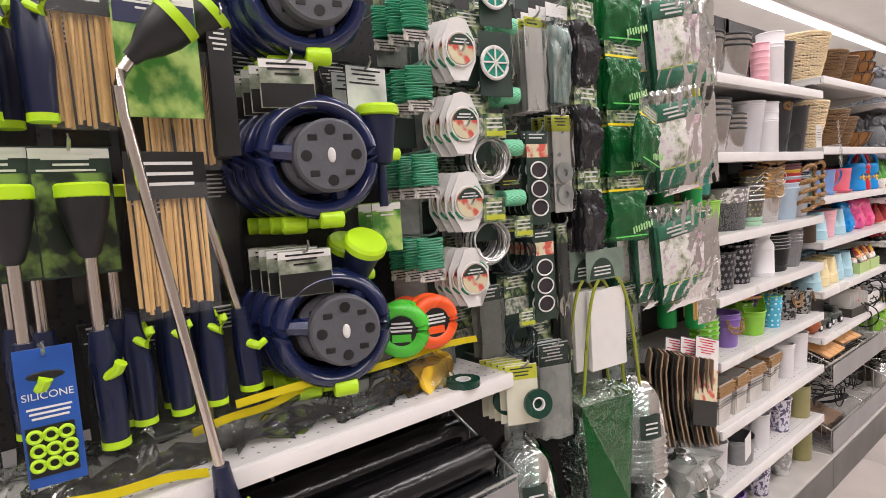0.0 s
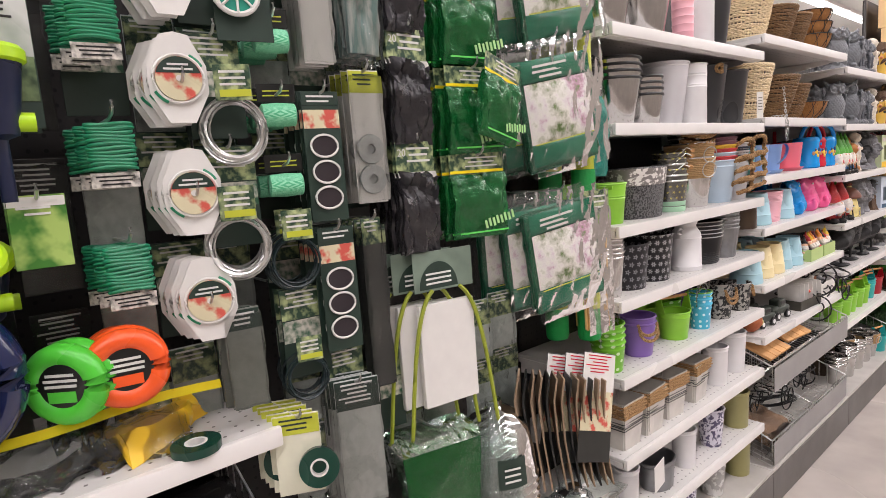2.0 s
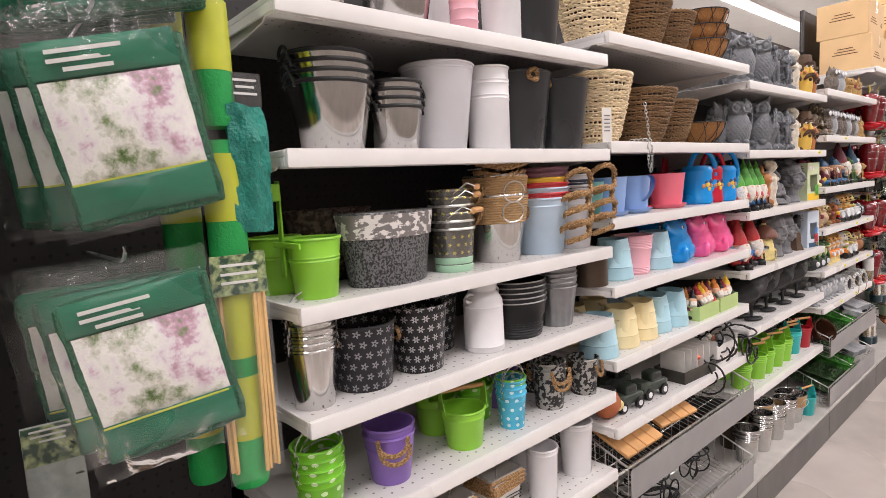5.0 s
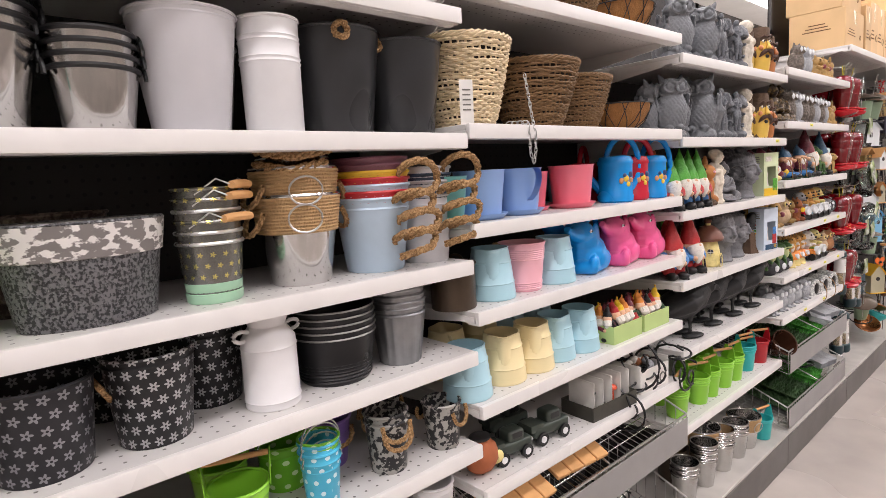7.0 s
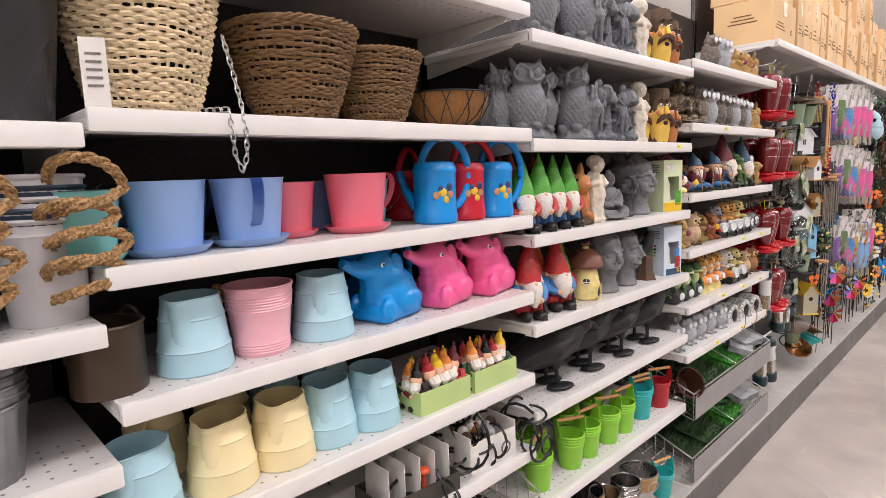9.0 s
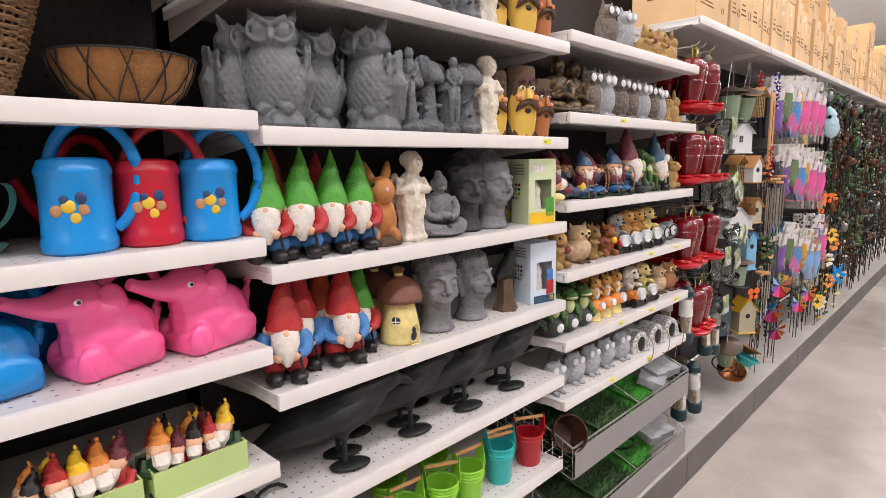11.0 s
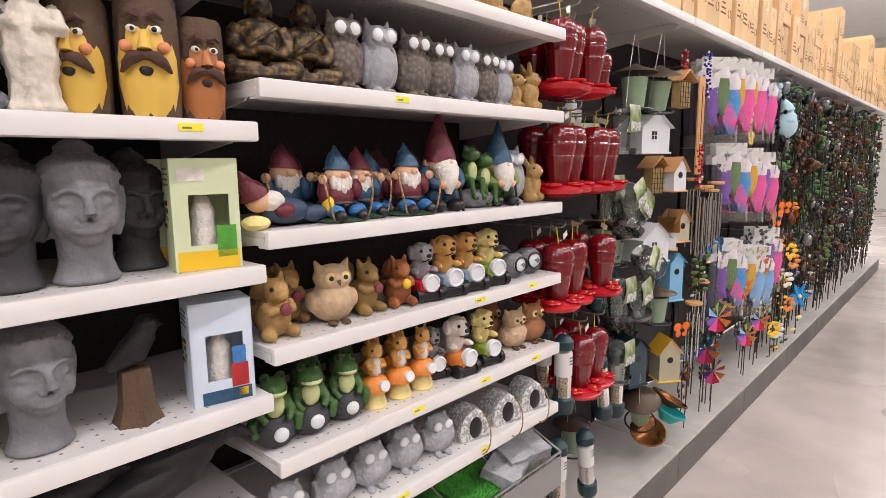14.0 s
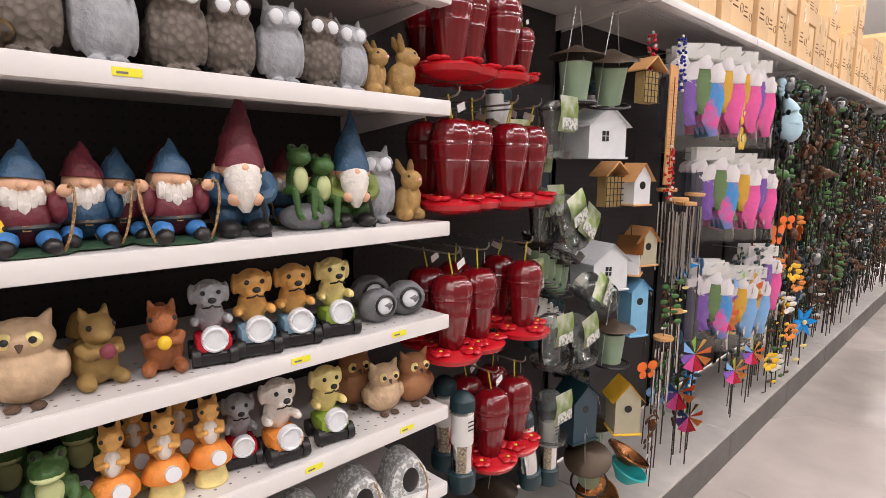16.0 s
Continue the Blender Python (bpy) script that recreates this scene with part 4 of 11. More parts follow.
put("hang_basket", hang_basket, -0.985, 3.62, Z("b", 1))
put("hang_basket", hang_basket, -0.985, 3.62, Z("b", 1) + 0.05, 20)
put("hang_basket", hang_basket, -0.985, 3.62, Z("b", 1) + 0.1, 40)


def chain(m):
    th = thing("hanging_chain", m, "thin steel basket chain looped over the shelf edge", "chain")
    pts = [Vector((0.0, -0.02, 0.11)), Vector((0.0, -0.008, 0.06)), Vector((0.0, 0.0, 0.02)), Vector((0.008, 0.002, -0.02)), Vector((0.008, 0.0, -0.06)), Vector((0.008, -0.008, -0.085)), Vector((0.008, -0.018, -0.06)), Vector((0.008, -0.02, -0.02)), Vector((0.006, -0.022, 0.006)), Vector((-0.03, -0.05, 0.006))]
    i = 0
    for a, b in zip(pts, pts[1:]):
        n = max(1, round((b - a).length / 0.011))
        for k in range(n):
            c = a.lerp(b, (k + 0.5) / n)
            d = (b - a).normalized()
            s = d.cross(Vector((1, 0.3, 0.1) if i % 2 else (0.1, 1, 0.3))).normalized()
            bm = bmesh.new()
            tube(bm, [c + d * 0.0075 * math.cos(q) + s * 0.004 * math.sin(q) for q in [2 * math.pi * j / 10 for j in range(10)]], 0.0012, 5, closed=True)
            part("link", bm, WIRE, th)
            i += 1
    return th


put("chain", chain, FRONT + 0.004, 3.055, Z("b", 2))


def tag_card(m):
    th = thing("price_card", m, "small white product card beside the basket", "card")
    bm = bmesh.new()
    box(bm, (0, 0, 0.045), (0.0008, 0.03, 0.09))
    part("card", bm, mat("white_card", "e3e0da", 0.6), th)
    bm = bmesh.new()
    for k in range(5):
        box(bm, (0.0012, 0, 0.03 + 0.01 * k), (0.0004, 0.018, 0.003))
    part("print", bm, mat("grey_ink", "77736d", 0.7), th)
    return th


put("tag_card", tag_card, -0.885, 2.872, Z("b", 2), -20)

cupb = lambda m: cup_pot(m, CUPB, "sky blue tin teacup planter on its saucer")
cupp = lambda m: cup_pot(m, CUPP, "coral pink tin teacup planter on its saucer")
cupt = lambda m: cup_pot(m, CUPT, "aqua tin teacup planter on its saucer")
put("cup_aqua", cupt, -0.945, 2.845, Z("b", 3), 0)
put("cup_blue", cupb, -0.95, 2.962, Z("b", 3), 170, 1.1)
put("cup_blue", cupb, -0.952, 3.095, Z("b", 3), -105, 1.1)
put("cup_pink", cupp, -1.0, 3.19, Z("b", 3), 170)
put("cup_pink", cupp, -0.955, 3.318, Z("b", 3), 0, 1.12)
put("cup_aqua", cupt, -1.03, 3.39, Z("b", 3), -40)
for yy in (2.9, 3.03, 3.3):
    put("cup_blue", cupb, -1.1, yy, Z("b", 3), 20)
toyb = lambda m: toy_can(m, BLUEPL, "bright blue plastic toy watering can with sticker")
toyr = lambda m: toy_can(m, REDPL, "red plastic toy watering can with sticker")
put("toy_blue", toyb, -0.945, 3.52, Z("b", 3), -24, 1.12)
put("toy_red", toyr, -0.95, 3.618, Z("b", 3), -20, 1.1)
put("toy_blue", toyb, -0.94, 3.708, Z("b", 3), -22, 1.1)
put("toy_red", toyr, -1.08, 3.55, Z("b", 3), 20)

put("brown_jug", lambda m: pail(m, 0.05, 0.05, 0.1, BRONZE, "dark bronze metal mug planter with ring handle", handle="drop", hmat=BRONZE), -0.945, 2.862, Z("b", 4), 40)
jugb = lambda m: jug(m, JUGB, "pale blue enamelled pouring jug planter")
jugc = lambda m: jug(m, JUGC, "cream enamelled pouring jug planter")
put("jug_blue", jugb, -0.948, 2.985, Z("b", 4), -42)
put("pink_pail", lambda m: pail(m, 0.054, 0.043, 0.112, PINKB, "pale pink ribbed tin pail with rope handle", "bucket", "metal_pail", "knot", (0.06, 0.1, 0.14, 0.18, 0.66, 0.7, 0.74, 0.78, 0.82, 0.86), lip=0.002), -0.948, 3.098, Z("b", 4), -120, 1.06)
put("jug_blue", jugb, -0.948, 3.222, Z("b", 4), -35)
el_b = lambda m: elephant_can(m, BLUEPL, "glossy blue plastic elephant shaped watering can")
el_p = lambda m: elephant_can(m, PINKPL, "glossy pink plastic elephant shaped watering can")
put("el_blue", el_b, -0.955, 3.375, Z("b", 4), 14, 0.95)
put("el_pink", el_p, -0.955, 3.535, Z("b", 4), 14, 0.95)
put("el_pink", el_p, -0.955, 3.69, Z("b", 4), 14, 0.95)
put("el_blue", el_b, -1.1, 3.46, Z("b", 4), 10)
put("jug_blue", jugb, -0.94, 2.885, Z("b", 5), -42)
put("jug_cream", jugc, -0.948, 3.012, Z("b", 5), -42)
put("jug_cream", jugc, -0.948, 3.122, Z("b", 5), -40)
put("jug_blue", jugb, -0.955, 3.222, Z("b", 5), -38)
put("jug_blue", jugb, -0.948, 3.325, Z("b", 5), -35)
for yy in (2.95, 3.07, 3.18, 3.3):
    put("jug_cream" if yy < 3.1 else "jug_blue", jugc, -1.08, yy, Z("b", 5), 150)

# ---- garden figures: each is one plain mesh ----
STONE = mat("grey_resin_stone", "77777a", 0.75, 0, 0.38, 55, 0.40, 110)
STONED = mat("dark_resin_stone", "3b3b3d", 0.7, 0, 0.32, 55, 0.32, 110)
OWLS = mat("weathered_owl_stone", "6f7276", 0.5, 0, 0.3, 70, 0.3, 150)
STONEB = mottled("brown_feather_stone", "7a7067", "5f574f", 95, 0.15, 0.8, 0.75, 0, 0.7, (1, 1, 0.9), "voronoi")
STONEL = mat("light_grey_stone", "a3a5a8", 0.75, 0, 0.32, 55, 0.48, 110)
PLASTER = mat("cream_plaster", "d9d0c0", 0.7, 0, 0.25, 55, 0.32, 110)
CROWB = mat("black_flock", "131314", 0.6, 0, 0.2, 60, 0.15, 200)
LENS = mat("clear_lens", "dfe2e4", 0.15, 0, 0.08, 60, 0.15, 300)
HATR = mat("gnome_red", "b02a2c", 0.5, 0, 0.29, 55, 0.30, 110)
HATG = mat("gnome_green", "4f9d35", 0.5, 0, 0.29, 55, 0.30, 110)
HATB = mat("gnome_blue", "2c4f6b", 0.45, 0, 0.38, 55, 0.30, 110)
HATO = mat("gnome_orange", "c0532d", 0.5, 0, 0.29, 55, 0.30, 110)
HATW = mat("gnome_wine", "67222f", 0.45, 0, 0.38, 55, 0.30, 110)
BEARD = mat("gnome_white", "e2dcd3", 0.6, 0, 0.21, 55, 0.48, 110)
SKIN = mat("gnome_peach", "dcae8c", 0.55, 0, 0.08, 40)
BOOT = mat("gnome_black", "1e1c1c", 0.4, 0, 0.1, 40)
PANT = mat("gnome_sky", "3f7cba", 0.5, 0, 0.25, 55, 0.30, 110)
TAN = mat("tan_resin", "ab8850", 0.6, 0, 0.42, 55, 0.30, 110)
FOXB = mat("fox_brown", "94572f", 0.65, 0, 0.42, 55, 0.30, 110)
OWLT = mat("beige_resin", "c2a685", 0.65, 0, 0.29, 55, 0.30, 110)
FROG = mat("frog_green", "3a5c2a", 0.5, 0, 0.42, 55, 0.30, 110)
FROGL = mat("frog_lime", "bcc48c", 0.5, 0, 0.2, 40)
DOGY = mat("golden_resin", "d9a45a", 0.55, 0, 0.32, 55, 0.30, 110)
ORANGE = mat("toadstool_orange", "e08a3a", 0.5, 0, 0.32, 55, 0.30, 110)
CREAMY = mat("cream_yellow", "e8d68f", 0.55, 0, 0.25, 55, 0.30, 110)
YELP = mat("yellow_gloss", "eec22e", 0.35, 0, 0.06, 30)
GOLD = mottled("antique_gold", "33281f", "8a6f3c", 70, 0.45, 0.75, 0.4, 0.4, 0.2)


def statue(name, m, label, bm, mats, cat="garden statue"):
    ob = part(name, bm, mats, None)
    ob.matrix_basis = m
    return tagged(ob, label, cat)


def paint(bm, i):
    for f in bm.faces:
        f.material_index = i


def add_mesh(bm, other):
    me = bpy.data.meshes.new("tmp")
    other.to_mesh(me)
    other.free()
    bm.from_mesh(me)
    bpy.data.meshes.remove(me)


def cone_hat(bm, base, tip, r0, mi, bulge=1.0, seg=16):
    b, t = Vector(base), Vector(tip)
    pts, rs = [], []
    for i in range(9):
        f = i / 8
        p = b.lerp(t, f)
        pts.append(p + Vector((0.0015 * math.sin(f * 7), 0.0012 * math.sin(f * 9 + 1), 0)))
        rs.append(max(0.0016, r0 * (1 - f ** 1.3) * (1.0 + 0.03 * math.sin(f * 22))))
    tube(bm, pts, rs, seg, mi)


def gnome(m, hat, coat, pants, label, tilt=0.0):
    bm = bmesh.new()
    for sg in (-1, 1):
        ball(bm, (0.026, sg * 0.02, 0.012), (0.024, 0.016, 0.013), mi=4)
        ball(bm, (0.006, sg * 0.018, 0.03), (0.022, 0.02, 0.02), mi=5)
        tube(bm, bez(((-0.002, sg * 0.03, 0.08), (0.006, sg * 0.044, 0.064), (0.024, sg * 0.036, 0.052), (0.034, sg * 0.018, 0.052)), 7), [0.013, 0.014, 0.013, 0.012, 0.011, 0.01, 0.009], 10, mi=2)
        ball(bm, (0.038, sg * 0.014, 0.052), (0.009, 0.01, 0.009), mi=3)
        ball(bm, (0.031, sg * 0.011, 0.082), (0.01, 0.014, 0.007), pose(0, 0, 0), mi=1, u=10, v=7)
        ball(bm, (0.0, sg * 0.03, 0.09), (0.008, 0.006, 0.009), mi=3, u=8, v=6)
    ball(bm, (-0.004, 0, 0.056), (0.031, 0.034, 0.036), mi=2)
    ball(bm, (0.002, 0, 0.092), (0.027, 0.029, 0.02), mi=3)
    tube(bm, [(0.022, 0, 0.088), (0.03, 0, 0.072), (0.034, 0, 0.052), (0.034, 0.001, 0.034)], [0.024, 0.024, 0.017, 0.005], 14, mi=1)
    tube(bm, [(0.04, 0.03, 0.0), (0.04, 0.02, 0.06)], 0.003, 6, mi=4)
    ball(bm, (0.038, 0, 0.091), (0.009, 0.009, 0.008), mi=3)
    cone_hat(bm, (0.0, 0, 0.094), (-0.008, 0.004, 0.196), 0.033, 0)
    rough_up(bm, 0.0012, 120)
    return statue("garden_gnome", m, label, bm, [hat, BEARD, coat, SKIN, BOOT, pants])


def sitting_gnome(m, hat, coat, label):
    bm = bmesh.new()
    for sg in (-1, 1):
        ball(bm, (0.03, sg * 0.022, 0.02), (0.026, 0.014, 0.013), mi=5)
        ball(bm, (0.05, sg * 0.024, 0.012), (0.014, 0.012, 0.013), mi=4)
        ball(bm, (0.012, sg * 0.036, 0.06), (0.014, 0.012, 0.022), mi=2)
        ball(bm, (0.024, sg * 0.044, 0.082), 0.009, mi=3, u=8, v=6)
    ball(bm, (0, 0, 0.045), (0.032, 0.036, 0.038), mi=2)
    tube(bm, ring_pts(0.034, 20, (0, 0, 0.036), sq=1.06), 0.004, 5, mi=4, closed=True)
    box(bm, (0.0345, 0, 0.036), (0.003, 0.009, 0.007), mi=7)
    ball(bm, (0.003, 0, 0.088), (0.024, 0.026, 0.02), mi=3)
    for a in range(-2, 3):
        ball(bm, (0.023 - abs(a) * 0.003, a * 0.008, 0.074 - (2 - abs(a)) * 0.005), (0.009, 0.009, 0.022 - abs(a) * 0.003), mi=1, u=8, v=6)
    ball(bm, (0.028, 0, 0.09), (0.007, 0.007, 0.006), mi=3, u=8, v=6)
    cone_hat(bm, (0.0, 0, 0.098), (-0.012, 0.004, 0.148), 0.027, 0)
    ball(bm, (0.012, 0, 0.004), (0.055, 0.058, 0.006), mi=6)
    tube(bm, bez(((0.026, 0.046, 0.085), (0.05, 0.06, 0.11), (0.055, 0.05, 0.03), (0.05, 0.035, 0.005)), 9), 0.0022, 5, mi=7)
    tube(bm, bez(((0.026, -0.046, 0.085), (0.05, -0.06, 0.11), (0.055, -0.05, 0.03), (0.05, -0.035, 0.005)), 9), 0.0022, 5, mi=7)
    rough_up(bm, 0.001, 140)
    return statue("garden_gnome", m, label, bm, [hat, BEARD, coat, SKIN, BOOT, PANT, mat("leaf_base", "2e4a34", 0.5, 0, 0.2, 40, 0.1), ROPE])


def lying_gnome(m):
    bm = bmesh.new()
    ball(bm, (0, 0.0, 0.028), (0.026, 0.05, 0.024), mi=2)
    ball(bm, (0.004, 0.06, 0.02), (0.018, 0.03, 0.016), mi=2)
    ball(bm, (0.008, 0.09, 0.03), (0.016, 0.012, 0.02), mi=3)
    ball(bm, (0.006, -0.055, 0.05), (0.024, 0.022, 0.022), mi=4)
    ball(bm, (0.014, -0.034, 0.048), (0.016, 0.026, 0.018), mi=1)
    ball(bm, (0.02, -0.012, 0.03), (0.016, 0.02, 0.014), mi=5)
    cone_hat(bm, (0.004, -0.06, 0.056), (-0.004, -0.082, 0.1), 0.026, 0)
    ball(bm, (0.02, -0.068, 0.012), (0.026, 0.024, 0.013), mi=6)
    rough_up(bm, 0.0012, 120)
    return statue("garden_gnome", m, "reclining resin gnome with red hat and blue trousers", bm, [HATW, BEARD, mat("denim_resin", "3a4a62", 0.55, 0, 0.2, 40), YELP, SKIN, HATW, CREAMY])


def owl_shape(bm, w=1.0):
    b = bmesh.new()
    ball(b, (0, 0, 0.055), (0.034 * w, 0.037 * w, 0.055))
    ball(b, (0.003, 0, 0.11), (0.029 * w, 0.034 * w, 0.028))
    for sg in (-1, 1):
        tube(b, [(0, sg * 0.02 * w, 0.12), (0, sg * 0.026 * w, 0.15)], [0.012, 0.002], 8)
        ball(b, (-0.002, sg * 0.034 * w, 0.06), (0.022, 0.009, 0.042))
        ball(b, (0.022, sg * 0.014 * w, 0.006), (0.016, 0.012, 0.007))
        tube(b, ring_pts(0.0138 * w, 14, (0.0285 * w, sg * 0.0148 * w, 0.114), "x"), 0.003, 6, closed=True)
    tube(b, [(0.03, 0, 0.11), (0.038, 0, 0.1), (0.034, 0, 0.092)], [0.005, 0.004, 0.001], 7)
    add_mesh(bm, blend(b, 0.0028, 1))


def owl(m, mt, label, eyes=None, w=1.0):
    bm = bmesh.new()
    owl_shape(bm, w)
    for sg in (-1, 1):
        ball(bm, (0.0285 * w, sg * 0.0148 * w, 0.114), (0.006, 0.0125 * w, 0.0125), mi=1, u=14, v=8)
        if eyes is None:
            ball(bm, (0.0315 * w, sg * 0.0145 * w, 0.114), (0.004, 0.005, 0.005), mi=2, u=8, v=6)
    return statue("owl_statue", m, label, bm, [mt, eyes or mt, BOOT])


def round_owl(m, mt, label):
    b = bmesh.new()
    ball(b, (0, 0, 0.042), (0.044, 0.047, 0.043))
    ball(b, (0.006, 0, 0.09), (0.034, 0.04, 0.028))
    for sg in (-1, 1):
        tube(b, [(0.004, sg * 0.026, 0.108), (0.004, sg * 0.036, 0.128)], [0.011, 0.002], 8)
        ball(b, (0.0, sg * 0.045, 0.045), (0.022, 0.008, 0.02))
    bm = bmesh.new()
    add_mesh(bm, blend(b, 0.003, 2))
    for sg in (-1, 1):
        ball(bm, (0.034, sg * 0.015, 0.094), (0.0045, 0.011, 0.011), mi=2, u=10, v=7)
        ball(bm, (0.038, sg * 0.015, 0.094), 0.005, mi=1, u=8, v=6)
        ball(bm, (0.034, sg * 0.014, 0.004), (0.014, 0.01, 0.005), mi=3, u=8, v=6)
    tube(bm, [(0.038, 0, 0.088), (0.045, 0, 0.08)], [0.005, 0.001], 7, mi=3)
    return statue("owl_statue", m, label, bm, [mt, BOOT, CREAMY, BROWNW])


def buddha_head(m, mt, label):
    b = bmesh.new()
    lathe(b, [(0.03, 0), (0.034, 0.004), (0.03, 0.012), (0.026, 0.026), (0.027, 0.05)], 24)
    ball(b, (0.004, 0, 0.084), (0.038, 0.037, 0.046))
    ball(b, (-0.006, 0, 0.108), (0.042, 0.041, 0.034))
    ball(b, (-0.012, 0, 0.143), (0.019, 0.019, 0.013))
    ball(b, (0.018, 0, 0.052), (0.02, 0.017, 0.012))
    for sg in (-1, 1):
        tube(b, [(-0.006, sg * 0.039, 0.104), (-0.004, sg * 0.0395, 0.085), (-0.001, sg * 0.036, 0.064), (0.001, sg * 0.031, 0.05)], [0.0065, 0.0065, 0.006, 0.005], 9)
        ball(b, (0.0325, sg * 0.0145, 0.0885), (0.0055, 0.0105, 0.0045))
        ball(b, (0.026, sg * 0.019, 0.072), (0.012, 0.012, 0.014))
        tube(b, bez(((0.041, sg * 0.004, 0.094), (0.044, sg * 0.01, 0.105), (0.037, sg * 0.021, 0.104), (0.028, sg * 0.029, 0.095)), 9), 0.0026, 6)
        ball(b, (0.043, sg * 0.006, 0.0735), (0.005, 0.0045, 0.004))
    tube(b, [(0.04, 0, 0.1), (0.047, 0, 0.086), (0.05, 0, 0.076)], [0.0035, 0.0045, 0.0065], 9)
    for z, r in ((0.0645, 0.0038), (0.0585, 0.0044)):
        tube(b, bez(((0.032, -0.0145, z + 0.0025), (0.044, -0.005, z - 0.0005), (0.044, 0.005, z - 0.0005), (0.032, 0.0145, z + 0.0025)), 9), r, 7)
    for j in range(8):
        el = 0.22 + j * 0.175
        n = max(5, int(36 * math.cos(el)))
        for i in range(n):
            a = 2 * math.pi * (i + 0.5 * (j % 2)) / n
            if math.cos(a) > 0.35 and j < 2:
                continue
            bump(b, (-0.006 + 0.042 * math.cos(el) * math.cos(a), 0.041 * math.cos(el) * math.sin(a), 0.108 + 0.034 * math.sin(el)), 0.0033)
    for j in range(3):
        for i in range(9 - 2 * j):
            a = 2 * math.pi * i / (9 - 2 * j)
            bump(b, (-0.012 + (0.017 - 0.006 * j) * math.cos(a), (0.017 - 0.006 * j) * math.sin(a), 0.146 + 0.005 * j), 0.0035)
    return statue("buddha_head_statue", m, label, blend(b, 0.0019, 0), mt)


def carved_owl(m, mt, label):
    """An upright owl with ear tufts, ringed eyes and rows of carved feathers, on a rough stump."""
    b = bmesh.new()
    ball(b, (0.0, 0, 0.066), (0.036, 0.041, 0.058))
    ball(b, (0.006, 0, 0.124), (0.031, 0.035, 0.027))
    lathe(b, [(0.036, 0), (0.041, 0.006), (0.037, 0.018), (0.03, 0.024)], 18, ribs=6, rib=0.06)
    for sg in (-1, 1):
        tube(b, [(0.01, sg * 0.02, 0.138), (0.008, sg * 0.027, 0.15), (0.004, sg * 0.031, 0.161)], [0.01, 0.007, 0.0015], 8)
        tube(b, [(0.0, sg * 0.038, 0.1), (-0.006, sg * 0.043, 0.07), (-0.022, sg * 0.03, 0.024), (-0.034, sg * 0.014, 0.008)], [0.01, 0.015, 0.011, 0.004], 10)
        ball(b, (0.026, sg * 0.015, 0.026), (0.014, 0.011, 0.009))
        tube(b, ring_pts(0.0145, 18, (0.033, sg * 0.0155, 0.127), "x"), 0.0032, 6, closed=True)
    tube(b, [(0.037, 0, 0.126), (0.044, 0, 0.115), (0.041, 0, 0.106)], [0.0055, 0.0045, 0.001], 8)
    tube(b, [(0.033, -0.02, 0.145), (0.04, 0, 0.133), (0.033, 0.02, 0.145)], 0.0042, 7)
    for sg in (-1, 1):
        ball(b, (0.034, sg * 0.0155, 0.127), (0.006, 0.009, 0.009), u=12, v=8)
        for j in range(7):
            for i in range(3):
                t = j / 6
                c = Vector((0.016 - 0.014 * i - 0.022 * t * t, sg * (0.047 - 0.004 * abs(i - 1) - 0.02 * t * t), 0.102 - 0.088 * t + 0.004 * i))
                bump(b, c, (0.008, 0.0035, 0.0105))
    rows = 12
    for j in range(rows):
        f = (j + 0.5) / rows
        z = 0.03 + 0.078 * f
        rr = math.sqrt(max(0.05, 1 - ((z - 0.066) / 0.058) ** 2))
        n = 9
        for i in range(n):
            a = -1.05 + 2.1 * (i + 0.5 * (j % 2)) / (n - 0.5)
            bump(b, (0.0355 * rr * math.cos(a), 0.0405 * rr * math.sin(a), z), (0.005, 0.0056, 0.0058))
        for i in range(8):
            a = math.pi - 1.0 + 2.0 * (i + 0.5 * (j % 2)) / 7.5
            bump(b, (0.0355 * rr * math.cos(a), 0.0405 * rr * math.sin(a), z), (0.005, 0.0058, 0.0064))
    bm = blend(b, 0.0021, 0)
    rough_up(bm, 0.0008, 160)
    return statue("owl_statue", m, label, bm, mt)


